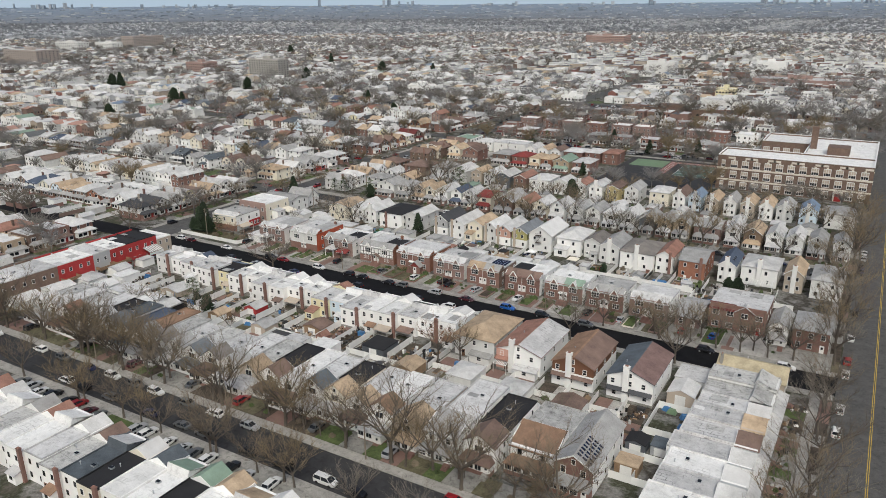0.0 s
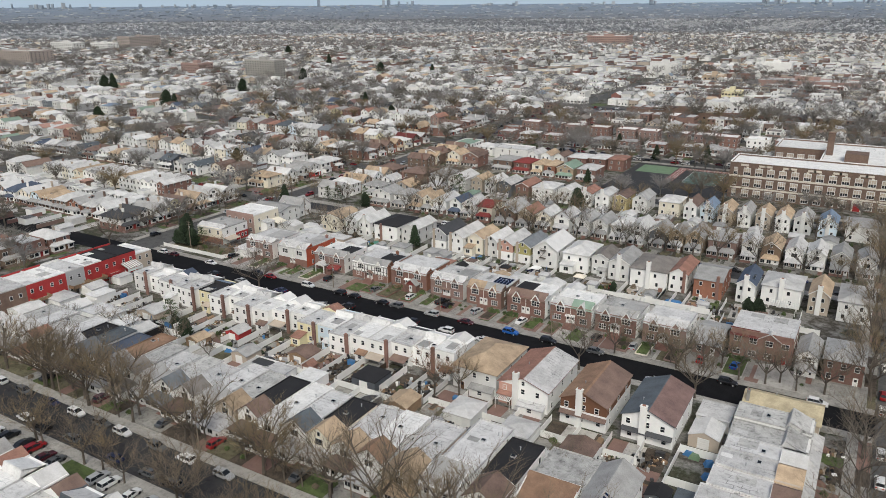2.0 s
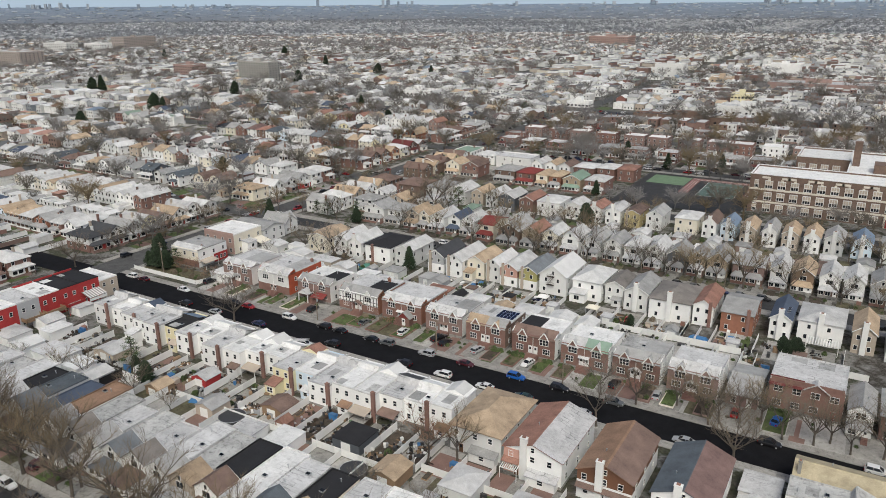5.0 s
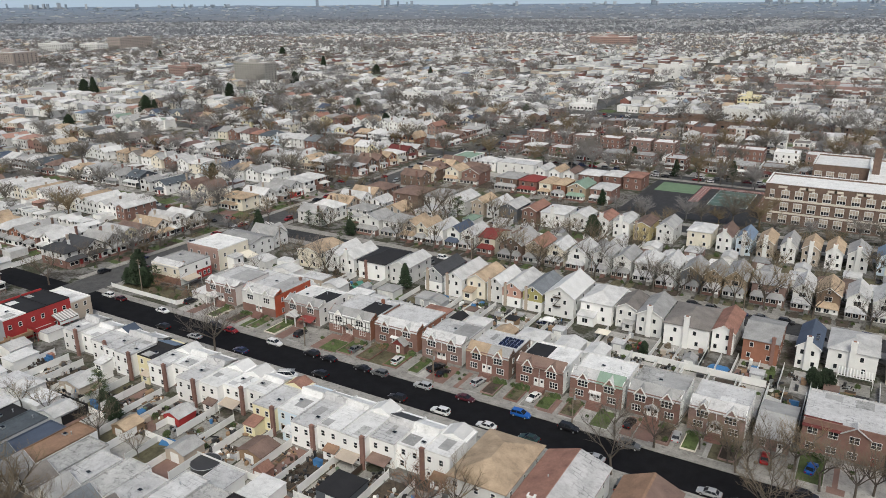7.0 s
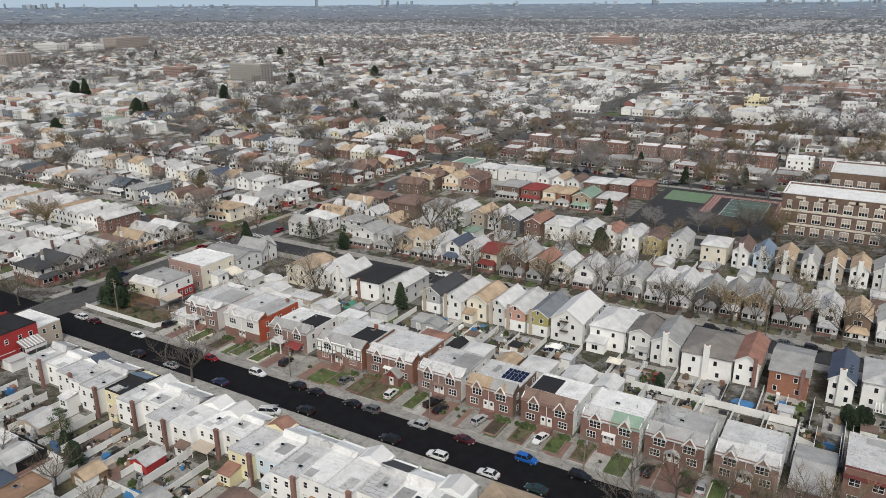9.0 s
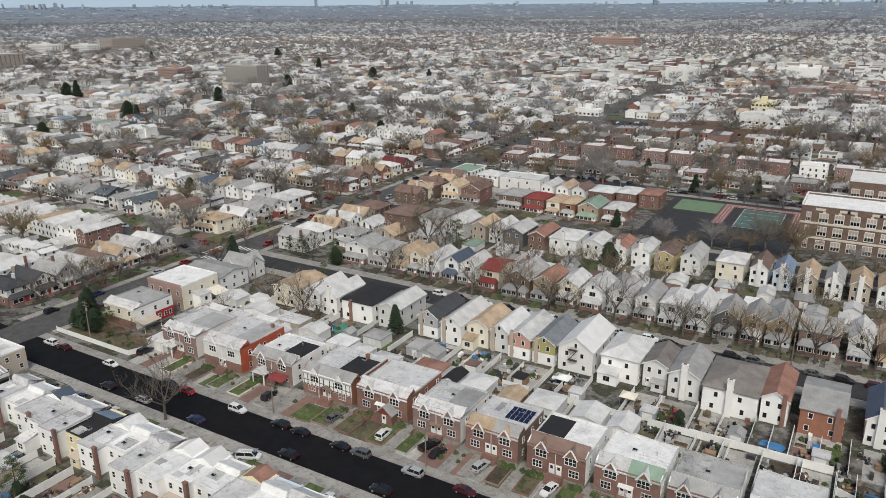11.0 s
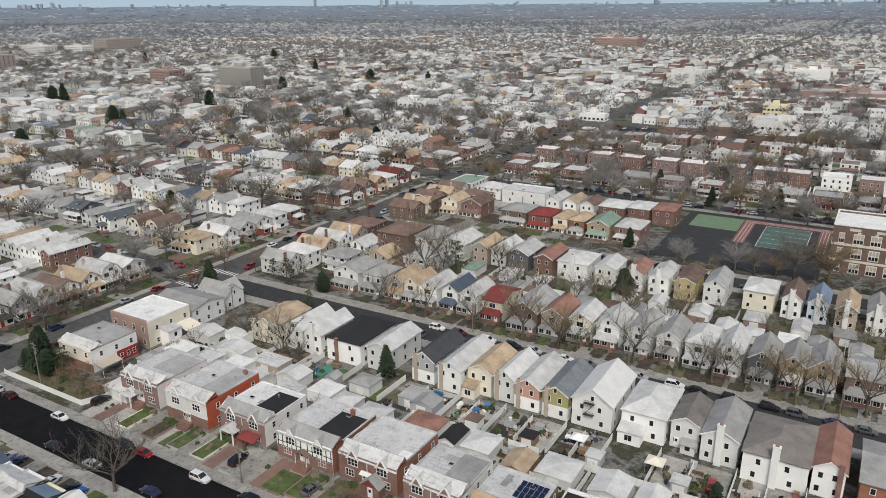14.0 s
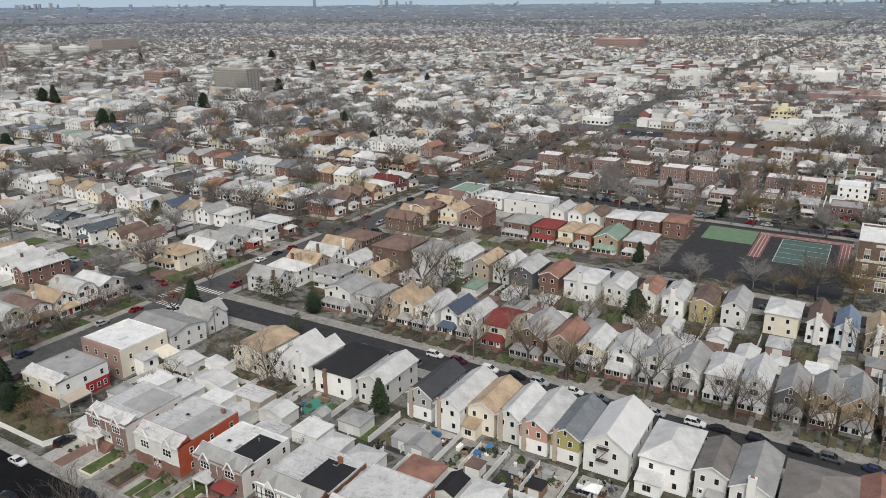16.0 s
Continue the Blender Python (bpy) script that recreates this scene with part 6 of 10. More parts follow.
    if panels:
        for i in range(5):
            q = Shape()
            slope = math.degrees(math.atan2(rise, X))
            q.box(-0.8, 0.8, -0.5, 0.5, 0, 0.06, 0)
            part("solar_panel", q, ["solar"], t, "", pose(X * 0.5, -Y + 3 + i * 1.05, h + rise * 0.5 + 0.35, 0, slope, 0))
    # dormers on the slope that shows
    for k in range(dormer):
        q = Shape()
        if kind == "gablex" or kind == "hip":
            yy, xx = (-Y * 0.62, (k - (dormer - 1) / 2) * 3.2)
            z0 = h + rise * 0.25
            q.box(xx - 0.9, xx + 0.9, yy, yy + 2.4, z0, z0 + 1.3)
            for a in (-1, 1):
                q.slab([(xx + a * 1.15, yy - 0.2, z0 + 1.15), (xx, yy - 0.2, z0 + 1.95), (xx, yy + 3.0, z0 + 1.95), (xx + a * 1.15, yy + 3.0, z0 + 1.15)], 0.1, 1)
            wall_opening(q, xx, yy, z0 + 0.25, "s", 1.2, 0.8, 2, 2, 3)
        else:
            yy, xx = (k - (dormer - 1) / 2) * 3.4, X * 0.58
            z0 = h + rise * 0.2
            q.box(0.3, xx, yy - 1.2, yy + 1.2, z0, z0 + 1.3)
            for a in (-1, 1):
                q.slab([(xx + 0.25, yy + a * 1.45, z0 + 1.15), (xx + 0.25, yy, z0 + 1.95), (-0.2, yy, z0 + 1.95), (-0.2, yy + a * 1.45, z0 + 1.15)], 0.1, 1)
            wall_opening(q, xx, yy, z0 + 0.25, "e", 1.3, 0.8, 2, 2, 3)
        part("dormer", q, [wall, rm, "trim", "glass"], t)
    if chim:
        q = Shape()
        x, y = r.choice((-0.35, 0.35)) * w, r.uniform(-0.1, 0.4) * d
        if kind in ("gable", "gambrel") and seen["e"] and r.random() < 0.5:
            x = X + 0.25
        z1 = h + rise + r.uniform(0.2, 1.0) if kind != "flat" else h + 1.4
        q.box(x - 0.4, x + 0.4, y - 0.35, y + 0.35, 0.0 if abs(x) > X else h - 0.3, z1)
        q.box(x - 0.48, x + 0.48, y - 0.43, y + 0.43, z1, z1 + 0.15)
        part("chimney", q, [r.choice(["brick", "brick_brown", "siding_tan", "trim"])], t)
    if porch:
        q = Shape()
        pd = 2.2
        W = X - 0.15 if porch != "half" else X * 0.6
        q.box(-W, W, -Y - pd, -Y - 0.01, 0, 0.8, 4)
        if porch == "open":
            for k in range(4):
                x = -W + 0.2 + (2 * W - 0.4) * k / 3
                q.box(x - 0.12, x + 0.12, -Y - pd + 0.1, -Y - pd + 0.34, 0.8, 2.9, 1)
            q.box(-W, W, -Y - pd, -Y - pd + 0.1, 0.8, 1.5, 1)
        else:
            q.box(-W + 0.05, W - 0.05, -Y - pd + 0.05, -Y - 0.01, 0.8, 2.9, 3)
            n = max(2, int(W / 0.9))
            for k in range(n):
                x = -W + 2 * W * (k + 0.5) / n
                if k == n // 2:
                    q.box(x - 0.5, x + 0.5, -Y - pd - 0.02, -Y - pd + 0.2, 0.8, 2.7, 5)
                else:
                    wall_opening(q, x, -Y - pd + 0.05, 1.35, "s", 2 * W / n - 0.45, 1.2)
            if seen["e"]:
                wall_opening(q, W - 0.05, -Y - pd / 2, 1.35, "e", 1.3, 1.2)
        x = -W + 2 * W * (int(max(2, W / 0.9)) // 2 + 0.5) / int(max(2, W / 0.9))
        for k in range(4):
            q.box(x - 0.8, x + 0.8, -Y - pd - 0.3 * (k + 1), -Y - pd - 0.3 * k - 0.002, 0, 0.78 - 0.2 * k, 4)
        po = part("porch", q, [wall, "trim", "glass", lower or r.choice([wall, "siding_white", "trim"]), r.choice(["brick", "brick_brown", "concrete", "brick_mauve"]), r.choice(["door_brown", "trim", "door_red"])], t)
        q = Shape()
        low = [(-W - 0.3, -Y - pd - 0.4), (W + 0.3, -Y - pd - 0.4), (W + 0.3, -Y - 0.005), (-W - 0.3, -Y - 0.005)]
        up = [(-W + 0.8, -Y - 0.4), (W - 0.8, -Y - 0.4), (W - 0.8, -Y - 0.005), (-W + 0.8, -Y - 0.005)]
        q.solid([(*p, 2.9) for p in low], [(*p, 3.05) for p in low])
        q.solid([(*p, 3.05) for p in low], [(*p, 3.9) for p in up])
        part("porch_roof", q, [r.choice([rm, rm, "roof_grey", "shingle_pale"]) if not kind == "flat" else r.choice(["roof_grey", "roof_maroon", "roof_brown"])], po)
    return t


mr = random.Random(77)
# west side of the avenue, fronts to the east
for y, w, kind, wall, roof, rise, dormer, lower, panels in (
        (67.5, 8.5, "gable", "siding_light", "roof_silver", 1.6, 0, "", True), (58.5, 7.4, "gambrel", "siding_white", "roof_silver", 2.8, 0, "siding_dark", False), (51, 7.0, "gable", "siding_white", "roof_tan", 2.2, 0, "", False),
        (43, 7.2, "gable", "siding_white", "roof_brown", 1.8, 0, "brick", False), (35.5, 7.0, "gambrel", "siding_yellow", "roof_silver", 2.7, 0, "brick_mauve", False), (28, 7.0, "gable", "siding_grey", "roof_grey", 2.3, 0, "", False),
        (20, 7.0, "gable", "siding_light", "roof_dark", 2.3, 0, "", False), (11.5, 7.6, "hip", "siding_light", "roof_dark", 2.0, 0, "brick", False),
        (-19.5, 8.5, "hip", "brick", "roof_silver", 2.0, 0, "", False), (-29.5, 8, "flat", "brick", "roof_silver", 0, 0, "", False), (-38.5, 8, "flat", "brick_brown", "roof_silver", 0, 0, "", False), (-48, 8, "flat", "brick_tan", "roof_white", 0, 0, "", False), (-57.5, 8, "flat", "siding_white", "roof_silver", 0, 0, "", False), (-67, 8, "flat", "brick", "roof_silver", 0, 0, "", False), (-76, 8, "gable", "siding_light", "roof_brown", 2, 0, "", False),
        (110.5, 7.6, "gable", "siding_light", "roof_silver", 2.4, 0, "", False), (119.5, 8.0, "gable", "siding_light", "roof_grey", 2.2, 1, "brick_mauve", False), (129, 8.6, "gable", "siding_light", "roof_grey", 2.2, 0, "brick_red", False), (138.5, 8.4, "hip", "siding_white", "roof_silver", 2.0, 0, "", False), (149, 9, "hip", "brick", "roof_silver", 1.8, 0, "", False),
        (182, 9, "hip", "brick", "roof_silver", 1.8, 0, "", False), (192, 9, "gable", "brick_brown", "roof_brown", 2.6, 1, "", False), (202, 8.6, "gable", "brick_brown", "roof_brown", 2.6, 1, "", False), (212, 8.6, "gable", "brick_orange", "roof_tan", 2.4, 0, "", False), (222, 9, "hip", "siding_cream", "roof_silver", 2.0, 0, "", False), (232, 9, "gable", "brick_brown", "roof_maroon", 2.6, 1, "", False), (243, 9, "gable", "brick", "roof_silver", 1.8, 0, "", False)):
    x = -189.5 if y < 100 else -187.5
    block_house(x, y, w, 14, "e", 5.6 if kind != "flat" else 6.2, kind, wall, roof, rise, "closed" if y < 100 else "half", dormer, 1, lower, int(y), panels)
for y, w, kind, wall, roof in ((277, 9, "hip", "brick", "roof_grey"), (287.5, 8.6, "hip", "brick_brown", "roof_silver"), (298, 8.6, "gable", "brick", "roof_brown"), (309, 9.5, "flat", "brick", "roof_silver"), (320, 9, "hip", "brick_mauve", "roof_grey"), (331, 9, "gable", "siding_light", "roof_grey"), (384, 9, "flat", "brick", "roof_silver"), (395, 9, "gable", "siding_white", "roof_silver"), (406, 10, "flat", "siding_light", "roof_white")):
    block_house(-187.5, y, w, 14, "e", 5.8, kind, wall, roof, 2.0, "closed", 0, 1, "", int(y))
for y, w, kind, wall, roof in ((305, 10, "flat", "brick", "roof_aged"), (389, 10, "hip", "brick_brown", "roof_grey"), (401, 10, "flat", "brick", "roof_silver"), (413, 10, "flat", "siding_light", "roof_white")):
    block_house(-143, y, w, 13, "w", 5.8, kind, wall, roof, 1.8, "", 0, 1, "", int(y))
# corner of the third street
block_house(-190.5, 100.8, 14, 10.5, "s", 5.6, "hip", "siding_cream", "roof_tan", 2.2, "half", 1, 1)
block_house(-205, 97.6, 5, 6, "s", 2.7, "hip", "siding_tan", "roof_tan", 1.2, "", 0, 0)
# touching gabled row south of the third street, rears to the south
for k in range(17):
    tan = k in (5, 11)
    block_house(-219.2 - 5.9 * k, 66.2 + mr.uniform(-0.7, 0.7), 5.85, 16.5, "n", 6.0 + mr.uniform(-0.2, 0.3), "gable", "brick" if k == 0 else mr.choice(["siding_white", "siding_white", "siding_light", "siding_cream"]), "roof_tan" if tan else "roof_silver", mr.uniform(1.3, 1.9), "", 0, k % 2, "", k)
    block_house(-219.2 - 5.9 * k + mr.uniform(-0.6, 0.6), 44 + mr.uniform(-1, 1), 4.8, 6.2, "n", 2.6, mr.choice(["hip", "gable", "flat"]), "siding_white", mr.choice(["roof_silver", "roof_grey", "roof_white"]), 0.9, "", 0, 0, "", k)
# north side of the third street beyond the avenue, fronts to the south
for x, y, w, d, kind, wall, roof, rise, porch, dormer in (
        (-215.5, 107.5, 8, 12, "gambrel", "siding_cream", "roof_brown", 3.0, "half", 1), (-225.5, 106.5, 8, 12, "gambrel", "siding_cream", "roof_brown", 3.0, "half", 0), (-242.5, 106.5, 7.6, 15, "gable", "siding_white", "roof_slate", 2.0, "half", 0), (-255, 104, 7, 9, "gable", "siding_light", "roof_grey", 1.8, "", 0),
        (-268.5, 108.5, 10, 12, "gablex", "siding_dark", "roof_slate", 2.6, "open", 1), (-281, 107, 8.4, 13, "gable", "siding_light", "roof_grey", 2.4, "open", 0), (-291.5, 107, 8.4, 13, "gable", "siding_grey", "roof_grey", 2.6, "closed", 1), (-302, 107, 8.4, 13, "gambrel", "siding_white", "roof_grey", 2.8, "closed", 0),
        (-312.5, 107, 8.4, 13, "hip", "siding_cream", "roof_tan", 2.2, "closed", 1), (-323, 107, 8.4, 13, "gable", "siding_light", "roof_silver", 2.4, "open", 0)):
    block_house(x, y, w, d, "s", 5.4, kind, wall, roof, rise, porch, dormer)
# the rows behind, on the south side of the fourth street
for x, kind, wall, roof, rise, dormer in (
        (-212, "hip", "siding_white", "roof_silver", 2.0, 0), (-223, "gable", "siding_white", "roof_grey", 2.2, 0), (-233.5, "gablex", "siding_light", "roof_tan", 2.4, 1), (-245, "gable", "siding_light", "roof_navy", 2.2, 0), (-255, "gable", "siding_blue", "roof_grey", 2.2, 0), (-265.5, "hip", "siding_cream", "roof_silver", 2.2, 0),
        (-276, "gable", "siding_white", "roof_silver", 2.4, 0), (-287, "gable", "brick", "roof_silver", 2.2, 1), (-297, "gable", "siding_cream", "roof_grey", 2.6, 0), (-308, "gablex", "siding_white", "roof_tan", 2.4, 0), (-319, "gable", "siding_light", "roof_weathered", 2.2, 0), (-330, "hip", "siding_tan", "roof_tan", 2.2, 0)):
    block_house(x, 147.5 + mr.uniform(-1.5, 1.5), 8.6, 13, "n", 5.5, kind, wall, roof, rise, "half" if mr.random() < 0.4 else "", dormer)
# the avenue's east side
for y, w, kind, wall, roof in ((98.5, 8, "gable", "siding_light", "roof_grey"), (108, 7.6, "hip", "siding_white", "roof_silver"), (117.5, 8, "gable", "siding_tan", "roof_tan"), (127, 8, "gable", "siding_white", "roof_silver"), (136.5, 8, "gable", "siding_tan", "roof_tan"), (148, 12, "hip", "brick_brown", "roof_brown"),
                               (179, 9, "gable", "brick_brown", "roof_brown"), (189, 8, "gable", "siding_cream", "roof_tan"), (199, 8.6, "gable", "brick_brown", "roof_brown"), (209.5, 9, "gable", "siding_yellow", "roof_tan"), (220, 9, "gable", "siding_white", "roof_brown"), (236, 18, "flat", "siding_light", "roof_green")):
    block_house(-143, y, w, 13, "w", 5.6, kind, wall, roof, 2.4, "", 1 if y in (209.5, 199) else 0, 1, "brick" if y > 205 else "")
for x, y, w, d, kind, wall, roof in ((-127.5, 113, 11, 10, "hip", "siding_light", "roof_grey"), (-115, 121, 10, 10, "gable", "siding_tan", "roof_tan"), (-128.5, 127, 9, 10, "gable", "siding_white", "roof_silver"), (-101.5, 125, 9, 10, "hip", "siding_light", "roof_silver"), (-127, 213, 14, 10, "hip", "brick", "roof_brown"), (-126.5, 231, 13, 11, "hip", "siding_white", "roof_silver")):
    block_house(x, y, w, d, "s", 5.2, kind, wall, roof, 2.2, "half")
# brick pairs with flat roofs north of the fifth street
for k in range(13):
    x = -139 + 17.3 * k + mr.uniform(-1, 1)
    wl = mr.choice(["brick", "brick_brown", "brick", "brick_mauve", "siding_white" if k > 6 else "brick"])
    block_house(x, 285.5 + mr.uniform(-1, 1), mr.choice((11, 12.5)), 13, "s", 6.0, "flat" if mr.random() < 0.7 else "hip", wl, mr.choice(["roof_aged", "roof_grey", "roof_silver"]), 1.4, mr.choice(["closed", "open", "closed"]), 0, 1)
    block_house(x + mr.uniform(-2, 2), 329 + mr.uniform(-1, 1), 13.2, 12, "n", 6.6, "flat", mr.choice(["brick", "brick", "brick_mauve"]) if k != 9 else "siding_white", "roof_white", 0, "", 0, 1)
for k in range(17):
    x = -143 + 13.6 * k + mr.uniform(-1, 1)
    block_house(x, 371 + mr.uniform(-1, 1), mr.uniform(7.5, 10), 13, "s", 5.6, mr.choice(["gable", "gable", "hip", "flat"]), mr.choice(["siding_light", "brick", "brick_brown", "siding_white", "siding_tan"]), mr.choice(["roof_grey", "roof_weathered", "roof_silver", "roof_brown", "roof_aged"]), 2.2, mr.choice(["closed", "open"]), 0, 1)
# the white gabled row and other houses around it, west of the avenue
for k in range(9):
    block_house(-216 - 8.4 * k, 322, 7.4, 15, "n", 6.2, "gable", "siding_white" if k else "brick_rose", "roof_tan" if k in (6, 7) else "roof_terracotta" if k in (0, 8) else "roof_silver", 2.2, "", 0, 1)

R_HOUSE = ["roof_silver"] * 7 + ["roof_white"] * 3 + ["roof_grey"] * 3 + ["roof_weathered", "roof_tan", "roof_tan", "roof_brown", "roof_terracotta", "roof_terracotta", "roof_slate", "roof_pewter", "roof_navy", "roof_dark", "roof_mauve"]
W_HOUSE = ["siding_white"] * 6 + ["siding_light"] * 5 + ["siding_cream"] * 3 + ["siding_tan", "siding_grey", "siding_yellow", "brick", "brick", "brick_brown", "siding_blue", "siding_dark"]


def lots(x0, x1, y, face, brick=0.0, step=(8.4, 11.2), depth=14):
    x = x1
    while x > x0:
        w = mr.uniform(*step)
        if mr.random() < 0.96:
            wl = mr.choice(["brick", "brick_brown", "brick_orange"]) if mr.random() < brick else mr.choice(W_HOUSE)
            kind = mr.choice(["gable"] * 5 + ["hip"] * 3 + ["gablex", "gablex", "gambrel"])
            block_house(x - w / 2, y + mr.uniform(-1.2, 1.2), w - mr.uniform(0.7, 1.4), depth + mr.uniform(-1.0, 2.5), face, mr.uniform(4.9, 5.9), kind, wl, mr.choice(R_HOUSE), mr.uniform(1.9, 2.8), mr.choice(["closed", "closed", "open", "half"]) if face in "se" else mr.choice(["", "", "half"]), mr.choice((0, 0, 1)), mr.random() < 0.7, mr.choice(["", "", "", "brick"]))
        x -= w


lots(-372, -202, 184.5, "s", 0.25)
lots(-400, -330, 147.5, "n")
lots(-400, -330, 107, "s")
lots(-352, -202, 236.5, "n", 0.3)
lots(-470, -202, 278.5, "s", 0.35)
lots(-440, -296, 322, "n", 0.2)
lots(-420, -176, 366, "s", 0.2)
lots(-250, -202, 23, "s", 0.2)
lots(-330, -250, 23, "s", 0.2)
lots(-262, -200, -36, "n", 0.4)


# ---- school and its courts ----
def school():
    t = thing("school", pose(0, 0, 0), "three-storey brown brick school with stone bands and white roof", "school")
    body = [(23.5, 92, 192, 214, 16.4), (37, 60, 240, 268, 17.0), (60, 92, 214, 270, 16.0)]
    names = ("front_wing", "rear_wing", "side_wing")
    for (a, b, c, d, h), n in zip(body, names):
        s = Shape()
        s.box(a, b, c, d, 0, h)
        for x0, x1, y0, y1 in ((a, b, c, c + 0.4), (a, b, d - 0.4, d), (a, a + 0.4, c + 0.4, d - 0.4), (b - 0.4, b, c + 0.4, d - 0.4)):
            s.box(x0, x1, y0, y1, h, h + 0.8)
        w = part(n, s, ["brick_brown"], t)
        s = Shape()
        s.box(a + 0.45, b - 0.45, c + 0.45, d - 0.45, h + 0.004, h + 0.12)
        part("roof", s, ["roof_white"], w)
        s = Shape()
        for z in (h + 0.8,):
            s.box(a - 0.15, b + 0.15, c - 0.15, c + 0.5, z, z + 0.25)
            s.box(a - 0.15, b + 0.15, d - 0.5, d + 0.15, z, z + 0.25)
            s.box(a - 0.15, a + 0.5, c + 0.5, d - 0.5, z, z + 0.25)
            s.box(b - 0.5, b + 0.15, c + 0.5, d - 0.5, z, z + 0.25)
        part("coping", s, ["roof_white"], w)
        for z in (4.7, 10.3):
            s = Shape()
            s.box(a - 0.2, b + 0.2, c - 0.2, c - 0.002, z, z + 0.8)
            s.box(a - 0.2, a - 0.002, c, d, z, z + 0.8)
            part("stone_band", s, ["stone"], w)
    front = t.children[0]
    s = lattice([-1.62, -1.4, -0.55, -0.4, 0.4, 0.55, 1.4, 1.62], [-0.25, 0, 1.5, 1.65, 3.1, 3.4], lambda i, k: i % 2 == 0 or k % 2 == 0, -0.18, 0.02)
    me = s.mesh("window", ["siding_light"])
    s = Shape()
    s.box(-1.4, 1.4, -0.06, 0.01, 0, 1.2)
    s.box(-1.4, 1.4, -0.06, 0.01, 1.2, 3.1, 1)
    gl = s.mesh("pane", ["glass", "siding_tan"])

    def bay(parent, at):
        part("pane", gl, None, part("window", me, None, parent, "", at))

    for z in (0.9, 6.2, 11.4):
        bay(t, pose(26.3, 192, z) @ Matrix.Diagonal((0.55, 1, 1, 1)))
        for k in range(12):
            bay(t, pose(31.4 + k * 5.2, 192, z))
    for k in range(12):
        s = Shape()
        x = 31.4 + k * 5.2
        s.box(x - 0.5, x + 0.5, 191.85, 191.998, 14.82, 15.4)
        part("keystone", s, ["stone"], front)
        s = Shape()
        s.box(x + (1.0 if k % 2 else -1.8) - 1.2, x + (1.0 if k % 2 else -1.8) + 2.2, 191.85, 191.998, 15.6, 16.5)
        part("stone_panel", s, ["stone"], front)
    back = [c for c in t.children if c.name.startswith("rear_wing")][0]
    for z in (6.2, 11.4):
        for x in (39.5, 44.5, 49.5, 54.5):
            bay(t, pose(x, 240, z))
    s = Shape()
    s.box(70, 80, 222, 232, 16.0, 20.0)
    part("bulkhead", s, ["brick_brown"], t)
    s = Shape()
    s.box(61, 64, 236, 239, 16.0, 27.0)
    s.box(60.8, 64.2, 235.8, 239.2, 27, 27.5)
    part("chimney", s, ["brick_brown"], t)
    s = Shape()
    s.box(76.8, 80.8, 190.6, 191.99, 0.0, 4.6)
    ent = part("entrance", s, ["stone"], t)
    s = Shape()
    s.box(77.4, 80.2, 190.5, 190.598, 0.1, 3.6)
    part("door", s, ["door_red"], ent)


school()
sheet("schoolyard", -36, 21.5, 181, 252, 0.0, 0.05, "asphalt", "dark asphalt schoolyard with painted ball courts", "schoolyard")
sheet("court", -32, -12.5, 227, 246.5, 0.05, 0.06, "court_green", "bright green painted ball court with worn lines", "court")
sheet("court", -3, 14.5, 210, 241, 0.05, 0.06, "court_teal", "teal painted tennis court with white lines", "court")
sheet("running_track", -12, 22, 242.5, 247, 0.05, 0.06, "court_red", "dull red painted running strip beside the courts", "track")
sheet("running_track", -12, -7.5, 212, 242.4, 0.05, 0.06, "court_red", "dull red painted running strip beside the courts", "track")
sheet("running_track", 17.5, 21.4, 212, 242.4, 0.05, 0.06, "court_red", "dull red painted running strip beside the courts", "track")
s = Shape()
for k in range(6):
    s.box(-3, 14.5, 210 + k * 6.15, 210.18 + k * 6.15, 0.06, 0.066)
for x in (-11, -9.6, -8.4, 18.4, 19.6, 20.8):
    s.box(x - 0.08, x + 0.08, 212, 242.4, 0.06, 0.066)
for y in (243.4, 244.6, 245.8):
    s.box(-12, 22, y - 0.08, y + 0.08, 0.06, 0.066)
for x in (-3, 14.3):
    s.box(x, x + 0.2, 210, 241, 0.066, 0.072)
solo("court_lines", s, ["paint_white"], "white lines painted on the courts and track", "court marking", "structure")

# ---- the city beyond: house rows, woods and taller buildings to the horizon ----
def palette(name, stops, rough=0.8, spread=0.25):
    """One material whose colour differs from body to body."""
    m = bpy.data.materials.new(name)
    m.use_nodes = True
    n, l = m.node_tree.nodes, m.node_tree.links
    b = n["Principled BSDF"]
    b.inputs["Roughness"].default_value = rough
    b.inputs["Specular IOR Level"].default_value = 0.25
    g = n.new("ShaderNodeNewGeometry")
    ramp = n.new("ShaderNodeValToRGB")
    ramp.color_ramp.interpolation = "CONSTANT"
    at = 0.0
    el = ramp.color_ramp.elements
    for i, (share, c) in enumerate(stops):
        e = el[i] if i < 2 else el.new(at)
        e.position, e.color = at, (*c, 1)
        at += share
    l.new(g.outputs["Random Per Island"], ramp.inputs["Fac"])
    tex = n.new("ShaderNodeTexNoise")
    tex.inputs["Scale"].default_value, tex.inputs["Detail"].default_value = 0.9, 5.0
    l.new(g.outputs["Position"], tex.inputs["Vector"])
    mul = n.new("ShaderNodeMath")
    mul.operation = "MULTIPLY_ADD"
    mul.inputs[1].default_value, mul.inputs[2].default_value = spread * 2, 1 - spread
    l.new(tex.outputs["Fac"], mul.inputs[0])
    hsv = n.new("ShaderNodeHueSaturation")
    l.new(ramp.outputs["Color"], hsv.inputs["Color"])
    l.new(mul.outputs[0], hsv.inputs["Value"])
    l.new(hsv.outputs["Color"], b.inputs["Base Color"])
    return m


